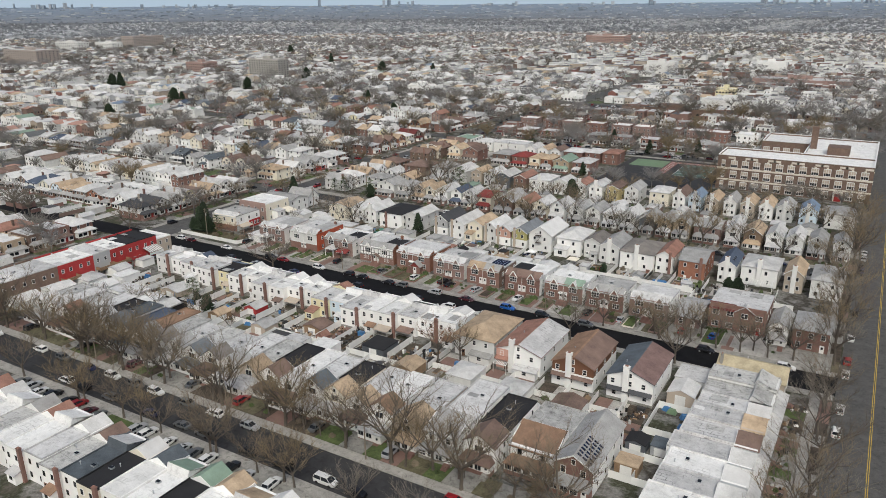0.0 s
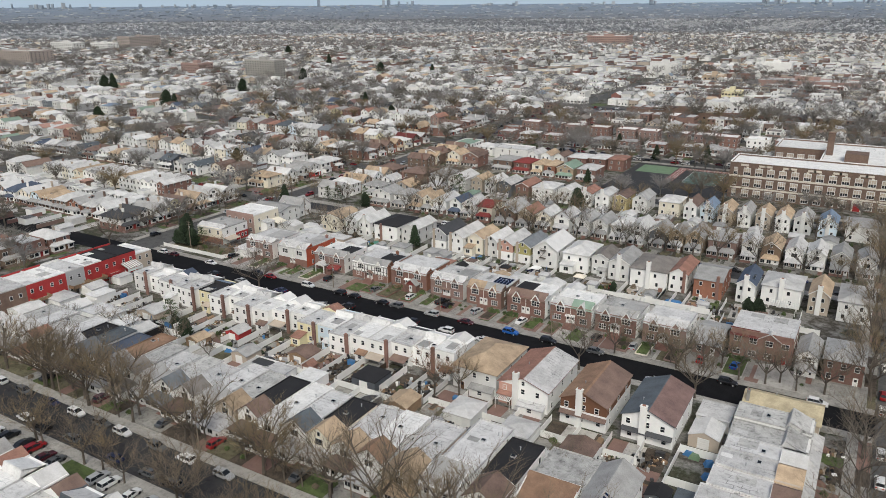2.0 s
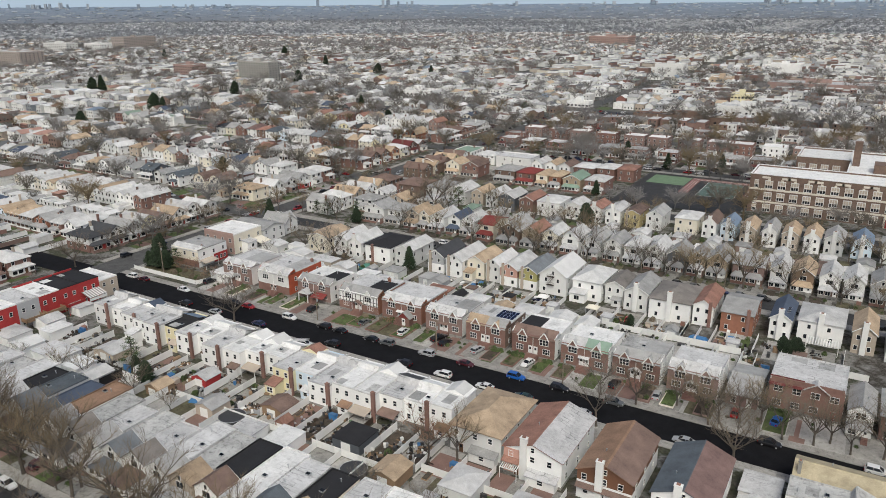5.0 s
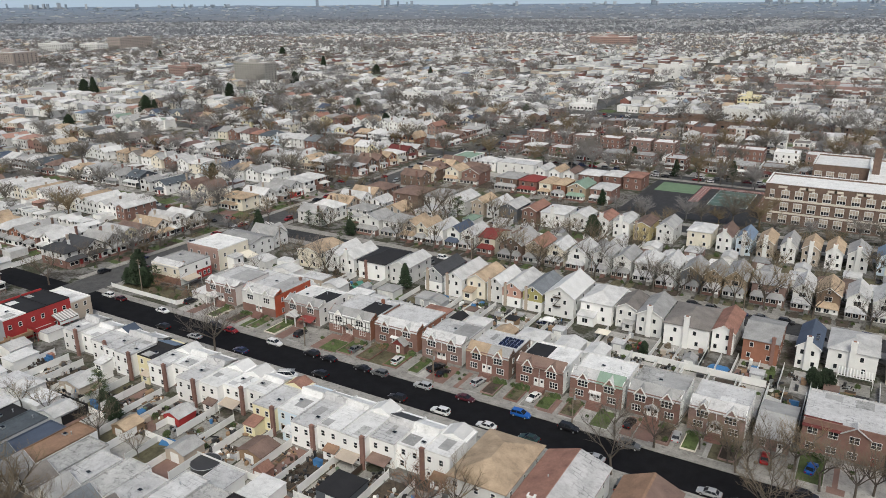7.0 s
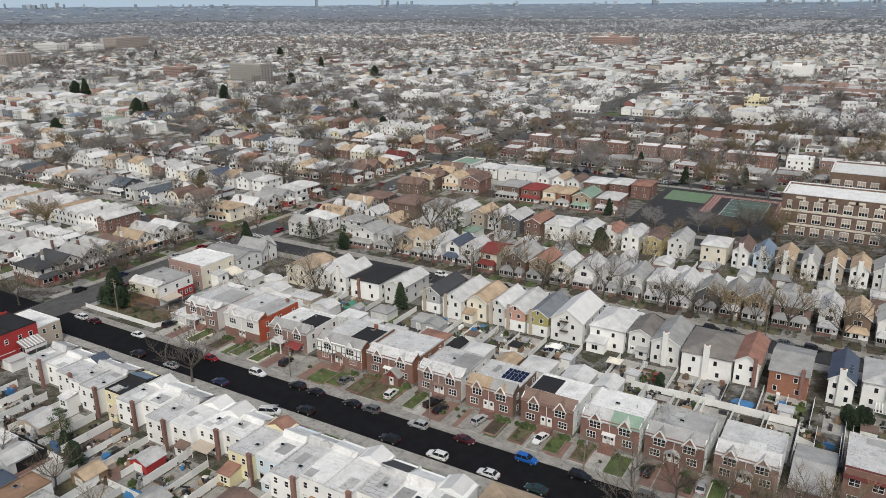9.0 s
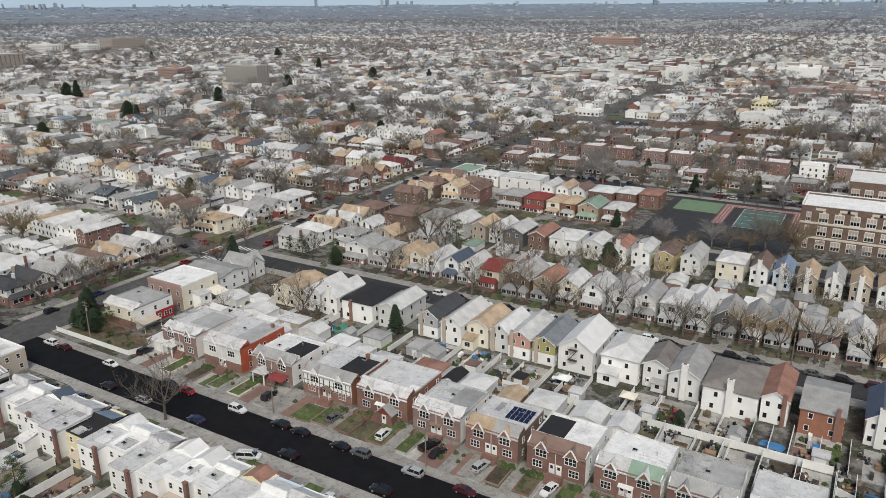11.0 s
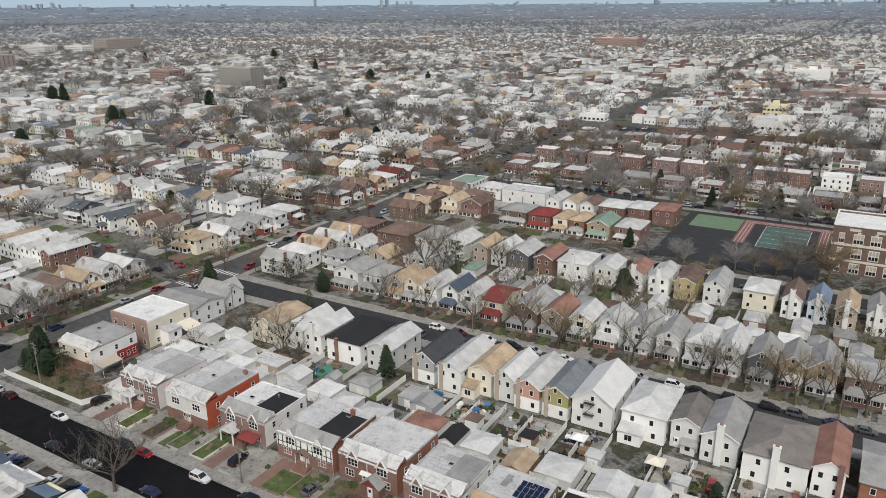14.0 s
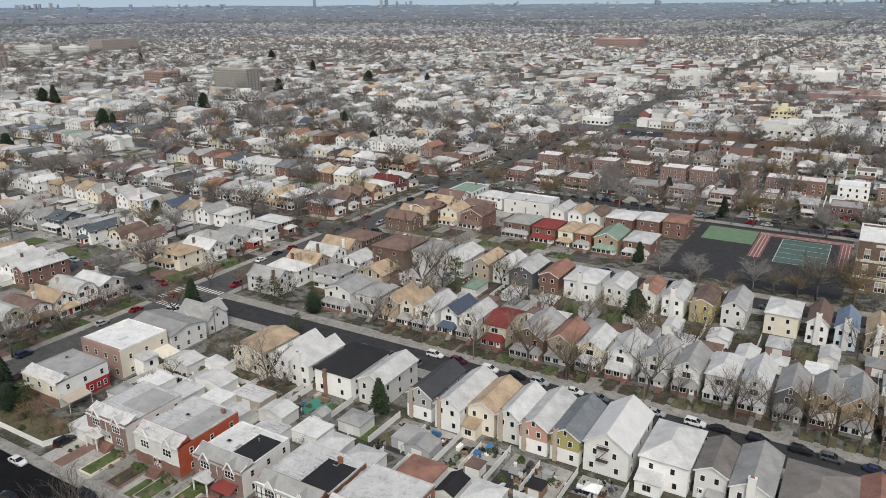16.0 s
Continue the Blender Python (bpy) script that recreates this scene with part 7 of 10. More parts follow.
FAR_WALL = palette("far_wall", [(0.46, (0.76, 0.76, 0.74)), (0.24, (0.60, 0.60, 0.58)), (0.10, (0.64, 0.60, 0.51)), (0.07, (0.21, 0.15, 0.125)), (0.04, (0.40, 0.34, 0.28)), (0.06, (0.34, 0.35, 0.36)), (0.03, (0.25, 0.12, 0.10))])
FAR_BRICK = palette("far_brick", [(0.40, (0.22, 0.14, 0.12)), (0.22, (0.19, 0.14, 0.12)), (0.18, (0.42, 0.37, 0.31)), (0.2, (0.66, 0.66, 0.64))])
FAR_ROOF = palette("far_roof", [(0.20, (0.64, 0.64, 0.635)), (0.31, (0.50, 0.50, 0.50)), (0.21, (0.35, 0.35, 0.345)), (0.10, (0.15, 0.15, 0.155)), (0.05, (0.20, 0.14, 0.115)), (0.06, (0.45, 0.36, 0.26)), (0.04, (0.34, 0.21, 0.17)), (0.02, (0.22, 0.27, 0.33)), (0.01, (0.24, 0.30, 0.25))])
FAR_FLAT = palette("far_flat", [(0.30, (0.64, 0.64, 0.63)), (0.32, (0.45, 0.45, 0.45)), (0.20, (0.29, 0.29, 0.29)), (0.18, (0.11, 0.11, 0.115))])

MID_ROOF = palette("mid_roof", [(0.20, (0.62, 0.62, 0.615)), (0.29, (0.50, 0.50, 0.50)), (0.18, (0.34, 0.34, 0.335)), (0.08, (0.12, 0.125, 0.13)), (0.05, (0.20, 0.14, 0.115)), (0.10, (0.43, 0.34, 0.25)), (0.06, (0.36, 0.22, 0.18)), (0.02, (0.17, 0.22, 0.29)), (0.02, (0.20, 0.27, 0.22))])
MID_FLAT = palette("mid_flat", [(0.25, (0.66, 0.66, 0.65)), (0.37, (0.47, 0.47, 0.47)), (0.25, (0.33, 0.33, 0.33)), (0.13, (0.11, 0.11, 0.115))])
MID_WALL = palette("mid_wall", [(0.46, (0.74, 0.74, 0.72)), (0.24, (0.56, 0.56, 0.55)), (0.10, (0.62, 0.58, 0.49)), (0.07, (0.22, 0.155, 0.13)), (0.05, (0.38, 0.32, 0.26)), (0.05, (0.24, 0.26, 0.28)), (0.03, (0.25, 0.14, 0.12))])


def rise_at(R):
    """Height of the land at a distance from the start: flat, then a rise under the horizon."""
    return 84 * ((max(R, 4230) - 4230) / 370)


class Many:
    """Many plain bodies in one mesh, kept as arrays."""

    def __init__(self):
        self.v, self.q, self.t, self.qm, self.tm = [], [], [], [], []

    def body(self, cx, cy, yaw, w, d, h, rise, kind, wm, rm, glass=0):
        c, s = math.cos(yaw), math.sin(yaw)
        lift = rise_at(math.hypot(cx - 92, cy + 194))
        def P(x, y, z):
            return (cx + x * c - y * s, cy + x * s + y * c, z + lift)
        X, Y = w / 2, d / 2
        v = self.v
        i = len(v)
        v += [P(-X, -Y, -0.2), P(X, -Y, -0.2), P(X, Y, -0.2), P(-X, Y, -0.2), P(-X, -Y, h), P(X, -Y, h), P(X, Y, h), P(-X, Y, h)]
        for a, b in ((0, 1), (1, 2), (2, 3), (3, 0)):
            self.q.append((i + a, i + b, i + b + 4, i + a + 4))
            self.qm.append(wm)
        if kind == "flat":
            self.q.append((i + 4, i + 5, i + 6, i + 7))
            self.qm.append(wm)
            j = len(v)
            e = 0.25
            v += [P(-X + e, -Y + e, h + 0.15), P(X - e, -Y + e, h + 0.15), P(X - e, Y - e, h + 0.15), P(-X + e, Y - e, h + 0.15)]
            self.q.append((j, j + 1, j + 2, j + 3))
            self.qm.append(rm)
        elif kind == "gable":
            o = 0.35
            j = len(v)
            z = h - o * rise / X
            v += [P(0, -Y, h + rise), P(0, Y, h + rise)]
            self.t += [(i + 4, i + 5, j), (i + 6, i + 7, j + 1)]
            self.tm += [wm, wm]
            j = len(v)
            v += [P(-X - o, -Y - o, z + 0.1), P(0, -Y - o, h + rise + 0.1), P(X + o, -Y - o, z + 0.1), P(-X - o, Y + o, z + 0.1), P(0, Y + o, h + rise + 0.1), P(X + o, Y + o, z + 0.1)]
            self.q += [(j, j + 1, j + 4, j + 3), (j + 1, j + 2, j + 5, j + 4)]
            self.qm += [rm, rm]
        else:
            r = min(X, Y)
            j = len(v)
            o = 0.35
            v += [P(-X - o, -Y - o, h), P(X + o, -Y - o, h), P(X + o, Y + o, h), P(-X - o, Y + o, h), P(-(X - r), -(Y - r), h + rise), P(X - r, -(Y - r), h + rise), P(X - r, Y - r, h + rise), P(-(X - r), Y - r, h + rise)]
            for a, b in ((0, 1), (1, 2), (2, 3), (3, 0)):
                self.q.append((j + a, j + b, j + b + 4, j + a + 4))
                self.qm.append(rm)
        if glass:
            n = max(1, int(w / 2.6))
            fl = max(1, int(h / 2.9))
            for sy in (-1, 1):
                for f in range(fl):
                    for k in range(n):
                        x = -X + w * (k + 0.5) / n
                        z0 = 1.1 + f * 2.9
                        j = len(v)
                        y = sy * (Y + 0.05)
                        v += [P(x - 0.5, y, z0), P(x + 0.5, y, z0), P(x + 0.5, y, z0 + 1.3), P(x - 0.5, y, z0 + 1.3)]
                        self.q.append((j, j + 1, j + 2, j + 3))
                        self.qm.append(4)

    def mesh(self, name, mats):
        me = bpy.data.meshes.new(name)
        me.from_pydata(self.v, [], self.q + self.t)
        me.polygons.foreach_set("material_index", self.qm + self.tm)
        for m in mats:
            me.materials.append(m)
        me.update()
        return me


def in_view(u, v, margin=60):
    """Whether a place lies in the wide wedge of land that stretches north-west from the avenue."""
    du, dv = u - 92, v + 194
    ahead = -0.5085 * du + 0.861 * dv
    across = 0.861 * du + 0.5085 * dv
    return ahead > 60 and abs(across) < 0.63 * ahead + margin


TREE_SPOTS = []
# plots of the taller buildings and open land among the houses
PLOTS = ((-1410, -1310, 735, 800), (-1340, -1270, 790, 850), (-1360, -1300, 860, 970), (-1190, -1060, 490, 650), (-765, -715, 525, 575), (-645, -560, 500, 560), (-560, -470, 440, 530), (-350, -300, 445, 495), (-505, -400, 1400, 1500), (-200, -140, 785, 830), (-70, -20, 870, 915), (-60, 60, 690, 780), (-140, -40, 745, 800), (-105, -14, 428, 450), (-56, 2, 490, 530), (-182, -136, 478, 500), (-155, -100, 436, 474), (-56, -32, 572, 596),
         (-405, -172, 92, 260), (-475, -172, 260, 345), (-425, -172, 345, 388), (-325, -172, 30, 92), (-335, -172, 8, 32), (-265, -172, -50, -20), (-172, 95, 255, 400))


def taken(u, v):
    return any(a < u < b and c < v < d for a, b, c, d in PLOTS)


far, hazy_far = Many(), Many()
near_far = Many()
roads = Shape()
fr = random.Random(21)
AVES = [-160.0]
x = -160.0
while x > -4200:
    x -= 195 if x == -160.0 else fr.choice((176, 200, 224))
    AVES.append(x)
AVES = sorted(AVES) + [100.0, 300, 480, 690, 880, 1080, 1290, 1480, 1690, 1890, 2100, 2300, 2500]
ROWS = [-95.0, -6.0, 80.0, 165.0, 260.0, 345.0, 430.0, 476.0]
y = 476.0
while y < 4350:
    y += 78 if y < 1500 else 92
    ROWS.append(y)
for i in range(len(ROWS) - 1):
    y0, y1 = ROWS[i] + 9, ROWS[i + 1] - 9
    for j in range(len(AVES) - 1):
        x0, x1 = AVES[j] + 11, AVES[j + 1] - 11
        if not in_view((x0 + x1) / 2, (y0 + y1) / 2, 220):
            continue
        if -165 < x0 and x1 < 95 and y1 < 262:
            continue
        dist = (y0 + y1) / 2 + 190 + abs((x0 + x1) / 2) * 0.3
        style = fr.choices(("rows", "detached", "mixed", "works"), (0.16, 0.62, 0.22, 0.0 if dist < 900 else 0.1))[0]
        if y0 < 440 and x0 > -170:
            style = "brickrows"
        if x1 < -165 and y0 < 440:
            style = "detached"
        step = 1.0 if dist < 2000 else 1.45
        mx, my = (x0 + x1) / 2, (y0 + y1) / 2
        if math.hypot(mx - 92, my + 194) > 4190:
            continue
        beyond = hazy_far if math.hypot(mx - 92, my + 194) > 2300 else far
        zone = noise.noise(Vector((mx * 0.0016, my * 0.0016, 4.2))) + 0.6 * noise.noise(Vector((mx * 0.005, my * 0.005, 1.7)))
        leafy = min(1.0, max(0.12, 0.62 + 1.3 * zone))
        if dist > 700 and (zone < -0.38 or (-300 < mx < 260 and 740 < my < 1150 and fr.random() < 0.12)):
            style = "works"
            leafy *= 0.7
        if -260 < mx < 200 and 400 < my < 760:
            leafy = 0.75
        for side in (0, 1):
            yc = y0 + 11 if side == 0 else y1 - 11
            x = x0 + 3
            while x < x1 - 5:
                if style == "works":
                    w = fr.uniform(10, 22)
                    if not taken(x + w / 2, yc):
                        beyond.body(x + w / 2, yc, 0, w - fr.uniform(2, 8), fr.uniform(12, 24), fr.uniform(4, 7), 0, "flat", fr.choice((0, 0, 1)), 3)
                    x += w
                    continue
                attached = style in ("rows", "brickrows") or (style == "mixed" and fr.random() < 0.5)
                w = (fr.uniform(6.0, 7.0) if attached else fr.uniform(6.2, 9.5)) * step
                gap = 0.0 if attached and fr.random() < 0.8 else fr.uniform(0.8, 2.4)
                d = fr.uniform(12.5, 17)
                h = fr.uniform(5.0, 6.8)
                kind = "flat" if attached else fr.choices(("gable", "hip", "flat"), (0.62, 0.3, 0.08))[0]
                yaw = 0.0 if fr.random() < 0.8 else math.pi / 2
                wm = 1 if style == "brickrows" or (style == "rows" and fr.random() < 0.6) else 0
                if fr.random() < 0.97 and not taken(x + w / 2, yc):
                    tgt = near_far if dist < 620 else beyond
                    if yaw:
                        tgt.body(x + w / 2, yc + fr.uniform(-1, 1), yaw, d, w, h, fr.uniform(1.4, 2.6), kind, wm, 3 if kind == "flat" else 2, dist < 1000)
                    else:
                        tgt.body(x + w / 2, yc + fr.uniform(-1, 1), 0, w, d, h, fr.uniform(1.4, 2.6), kind, wm, 3 if kind == "flat" else 2, dist < 1000)
                    if dist < 620 and not yaw:
                        # enclosed front porch and a chimney
                        sg = -1 if side == 0 else 1
                        tgt.body(x + w / 2, yc + sg * (d / 2 + 1.0), 0, w - 0.6, 2.2, 2.6, 0.6, "hip", wm, 2, True)
                        tgt.body(x + w * fr.uniform(0.2, 0.8), yc + fr.uniform(-3, 3), 0, 0.8, 0.7, h + fr.uniform(1.2, 2.6), 0, "flat", 1, 3)
                    if kind == "gable" and dist < 900 and fr.random() < 0.45:
                        tgt.body(x + w / 2 + fr.uniform(-0.3, 0.3) * w, yc + fr.uniform(-2, 2), math.pi / 2 if not yaw else 0.0, 2.6, w * 0.75, h + 0.9, 0.9, "gable", wm, 2)
                    if fr.random() < 0.85 and dist < 2200:
                        tgt.body(x + w / 2 + fr.uniform(-1, 1), (y0 + y1) / 2 + (-6 if side == 0 else 6) + fr.uniform(-1, 1), 0, fr.uniform(4.5, 6.2), 6.5, 2.6, 1.0, fr.choice(("flat", "hip")), 0, 2)
                x += w + gap
                if style == "brickrows" and fr.random() < 0.2:
                    TREE_SPOTS.append((x, yc + fr.choice((-11, 10, 13)) + fr.uniform(-2, 2), dist))
                if fr.random() < (0.2 if dist < 600 else leafy * 0.7 if dist < 1500 else leafy * 0.6):
                    TREE_SPOTS.append((x, (ROWS[i] + 7.2 if side == 0 else ROWS[i + 1] - 7.2) + fr.uniform(-0.5, 0.5), dist))
                if fr.random() < (0.16 if dist < 600 else leafy * 0.5):
                    TREE_SPOTS.append((x, (y0 + y1) / 2 + fr.uniform(-16, 16), dist))
        roads.box(x0 - 11, x1 + 11, ROWS[i] - 5, ROWS[i] + 5, -0.3, 0.015)
# garages and pale fences in the yards of the next blocks
for x0, x1, y in ((-330, -200, 127), (-350, -202, 211), (-430, -202, 301), (-150, 90, 308), (-330, -222, 50), (-150, 90, 350), (-420, -176, 392), (-330, -200, 2)):
    x = x0
    while x < x1:
        if fr.random() < 0.75:
            near_far.body(x + fr.uniform(-1, 1), y + fr.choice((-6, 5)) + fr.uniform(-1, 1), 0, fr.uniform(4.5, 6.5), fr.uniform(5.5, 7), 2.6, 1.0, fr.choice(("flat", "hip", "gable")), fr.choice((0, 6, 1)), fr.choice((2, 5, 3)))
        if fr.random() < 0.8:
            near_far.body(x + 4.5, y + fr.uniform(-3, 3), 0, 0.12, fr.uniform(9, 20), 1.7, 0, "flat", fr.choice((6, 6, 0)), 6)
        x += fr.uniform(7.5, 10.5)
for x in AVES:
    yy = -160.0
    while yy < 4300:
        yy += fr.uniform(9, 16) if yy < 900 else fr.uniform(18, 40)
        if in_view(x, yy) and not (yy < 262 and -170 < x < 110):
            TREE_SPOTS.append((x + fr.choice((-8.5, 8.5)), yy, yy + 190 + abs(x) * 0.3))
    if x not in (-160.0, 100.0):
        roads.box(x - 6.5, x + 6.5, max(-400, -170 - abs(x)) if x > 0 else -200, 4350, -0.3, 0.018)
for y in (251, 269.5, 338, 352, 300, 392, 424, 436):
    x = -440.0 if y > 280 else -150.0
    while x < 92:
        if not -168 < x < -152 and not (y < 260 and x > 20) and fr.random() < (0.3 if y < 310 else 0.45):
            TREE_SPOTS.append((x, y + fr.uniform(-1.5, 1.5), 500))
        x += fr.uniform(6, 12)
for y in (72.5, 88, 127, 156.5, 173.5, 210, 252, 270):
    x = -430.0
    while x < -176:
        if fr.random() < (0.45 if y > 150 else 0.2):
            TREE_SPOTS.append((x, y + fr.uniform(-1.5, 1.5), 500))
        x += fr.uniform(8, 14)
ob = solo("road", roads, ["asphalt_worn"], "grid of asphalt streets running to the horizon", "road", "structure")
ob = new("far_houses", near_far.mesh("far_houses", [MID_WALL, FAR_BRICK, MID_ROOF, MID_FLAT, M["glass"], M["shingle_pale"], M["siding_white"]]))
tagged(ob, "rows of small pale and brick houses on the next blocks", "houses", "", "stuff")
ob = new("distant_houses", far.mesh("distant_houses", [FAR_WALL, FAR_BRICK, FAR_ROOF, FAR_FLAT, M["glass"]]))
tagged(ob, "thousands of pale roofed houses spreading to the horizon", "houses", "", "stuff")
# distance haze is put into these pale blue-grey wall and roof colours
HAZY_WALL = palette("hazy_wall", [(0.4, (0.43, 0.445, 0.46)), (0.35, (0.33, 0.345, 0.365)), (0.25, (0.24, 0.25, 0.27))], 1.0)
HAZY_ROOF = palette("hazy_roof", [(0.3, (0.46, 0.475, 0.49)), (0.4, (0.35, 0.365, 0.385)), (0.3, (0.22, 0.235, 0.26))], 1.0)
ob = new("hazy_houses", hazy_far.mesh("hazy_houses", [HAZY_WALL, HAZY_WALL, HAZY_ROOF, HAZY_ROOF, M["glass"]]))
tagged(ob, "houses close under the horizon, coloured faint blue-grey for haze", "houses", "", "stuff")


def big_building(u0, u1, v0, v1, h, wall, roof, label, floors, bays, name="apartment_building"):
    t = thing(name, pose((u0 + u1) / 2, (v0 + v1) / 2, 0), label, "building")
    w, d = u1 - u0, v1 - v0
    s = Shape()
    s.box(-w / 2, w / 2, -d / 2, d / 2, 0, h)
    for x0, x1, y0, y1 in ((-w / 2, w / 2, -d / 2, -d / 2 + 0.4), (-w / 2, w / 2, d / 2 - 0.4, d / 2), (-w / 2, -w / 2 + 0.4, -d / 2 + 0.4, d / 2 - 0.4), (w / 2 - 0.4, w / 2, -d / 2 + 0.4, d / 2 - 0.4)):
        s.box(x0, x1, y0, y1, h, h + 1)
    part("wall", s, [wall], t)
    s = Shape()
    s.box(-w / 2 + 0.4, w / 2 - 0.4, -d / 2 + 0.4, d / 2 - 0.4, h, h + 0.15)
    part("roof", s, [roof], t)
    s = Shape()
    s.box(-w * 0.15, w * 0.1, -2, 4, h + 0.15, h + 4)
    part("bulkhead", s, [wall], t)
    # rows of windows, each a pane over a pale sill
    g = Shape()
    side = max(1, int(bays * d / w))
    for f in range(floors):
        z = 1.2 + f * (h - 1.0) / floors
        for k in range(bays):
            x = -w / 2 + w * (k + 0.5) / bays
            g.box(x - 0.9, x + 0.9, -d / 2 - 0.08, -d / 2 + 0.05, z, z + 1.5)
            g.box(x - 1.0, x + 1.0, -d / 2 - 0.14, -d / 2 + 0.05, z - 0.12, z, 1)
        for k in range(side):
            y = -d / 2 + d * (k + 0.5) / side
            g.box(w / 2 - 0.05, w / 2 + 0.08, y - 0.9, y + 0.9, z, z + 1.5)
            g.box(w / 2 - 0.05, w / 2 + 0.14, y - 1.0, y + 1.0, z - 0.12, z, 1)
    ob = part("glazing", g, ["glass", "trim"], t)
    tagged(ob, "", "", "", "stuff")
    return t


big_building(-628, -578, 528, 548, 23, "concrete_light", "roof_silver", "grey eight-storey apartment block above the houses", 8, 12)
big_building(-1400, -1325, 760, 785, 19, "siding_light", "roof_white", "pale six-storey apartment block far off", 6, 12)
big_building(-1335, -1280, 805, 830, 17, "siding_light", "roof_white", "pale five-storey apartment block far off", 5, 10)
big_building(-1350, -1310, 880, 960, 26, "brick_pale", "roof_grey", "mauve brick apartment block far off", 8, 7)
big_building(-1170, -1080, 520, 560, 22, "brick_pale", "roof_silver", "brown brick apartment block far off", 7, 14)
big_building(-755, -720, 535, 560, 14, "brick_rose", "roof_silver", "tan brick apartment block behind the stores", 4, 8)
big_building(-345, -308, 460, 482, 9, "siding_white", "roof_white", "white flat-roofed store with red stripe", 2, 8, "store")
big_building(-552, -515, 470, 492, 6, "siding_light", "roof_white", "long pale flat-roofed store below the apartment block", 1, 8, "store")
big_building(-512, -478, 480, 508, 5, "siding_grey", "roof_silver", "grey flat-roofed store beside a car park", 1, 6, "store")
big_building(-498, -412, 1420, 1470, 20, "brick_rose", "roof_white", "long red brick factory with pale window bands", 5, 20, "factory")
big_building(-186, -150, 800, 820, 15, "siding_light", "roof_silver", "white windowless warehouse above the roofs", 1, 3, "warehouse")
big_building(-64, -28, 885, 905, 13, "siding_white", "roof_white", "pale warehouse beyond the car park", 1, 3, "warehouse")
big_building(-40, 58, 700, 740, 8, "brick_rose", "roof_silver", "long low brick works building with flat roof", 1, 14, "factory")
big_building(-102, -80, 722, 740, 9, "brick_tan", "roof_white", "small tan flat-roofed building beside the car park", 2, 5, "store")
big_building(-102, -18, 434, 446, 5, "brick_brown", "roof_dark", "long low brick store row with dark roofing", 1, 14, "store")
big_building(-50, -4, 498, 522, 6.5, "siding_light", "roof_silver", "pale flat-roofed store with a row of windows", 1, 9, "store")
big_building(-178, -157, 484, 496, 4.6, "siding_white", "roof_white", "white flat-roofed filling station beside the crossing", 1, 6, "filling_station")
big_building(-54, -36, 576, 592, 8, "siding_yellow", "roof_silver", "yellow two-storey flat-roofed building among houses", 2, 6, "store")
sheet("car_park", -152, -104, 438, 472, 0.0, 0.06, "asphalt", "grey asphalt car park beside the crossing", "car park")
sheet("lawn", -150, -138, 480, 496, 0.0, 0.06, "grass", "green grass strip beside the filling station", "lawn")
sheet("car_park", -140, -45, 745, 800, 0.0, 0.06, "asphalt", "dark asphalt car park beyond the houses", "car park")
# distant skyline and the wooded, built-up rise under the horizon
def distance_material(name, low, high, fleck, amount):
    """Land too far off to tell apart: woods painted bluish as if by haze, more so higher up, with pale flecks of
    buildings drawn out sideways.
    """
    m = bpy.data.materials.new(name)
    m.use_nodes = True
    n, l = m.node_tree.nodes, m.node_tree.links
    b = n["Principled BSDF"]
    b.inputs["Roughness"].default_value, b.inputs["Specular IOR Level"].default_value = 1.0, 0.0
    g = n.new("ShaderNodeNewGeometry")
    sep = n.new("ShaderNodeSeparateXYZ")
    l.new(g.outputs["Position"], sep.inputs["Vector"])
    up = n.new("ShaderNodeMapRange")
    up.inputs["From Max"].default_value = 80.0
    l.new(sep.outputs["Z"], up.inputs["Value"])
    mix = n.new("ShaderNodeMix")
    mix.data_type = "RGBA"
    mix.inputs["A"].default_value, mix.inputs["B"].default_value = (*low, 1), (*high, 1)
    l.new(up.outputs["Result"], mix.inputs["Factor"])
    mp = n.new("ShaderNodeMapping")
    mp.inputs["Scale"].default_value = (0.011, 0.006, 0.16)
    l.new(g.outputs["Position"], mp.inputs["Vector"])
    tex = n.new("ShaderNodeTexNoise")
    tex.inputs["Scale"].default_value, tex.inputs["Detail"].default_value, tex.inputs["Roughness"].default_value = 1.0, 8.0, 0.8
    l.new(mp.outputs["Vector"], tex.inputs["Vector"])
    pick = n.new("ShaderNodeMapRange")
    pick.inputs["From Min"].default_value, pick.inputs["From Max"].default_value, pick.inputs["To Max"].default_value = 0.5, 0.7, amount
    l.new(tex.outputs["Fac"], pick.inputs["Value"])
    mix2 = n.new("ShaderNodeMix")
    mix2.data_type = "RGBA"
    mix2.inputs["B"].default_value = (*fleck, 1)
    l.new(pick.outputs["Result"], mix2.inputs["Factor"])
    l.new(mix.outputs["Result"], mix2.inputs["A"])
    l.new(mix2.outputs["Result"], b.inputs["Base Color"])
    return m


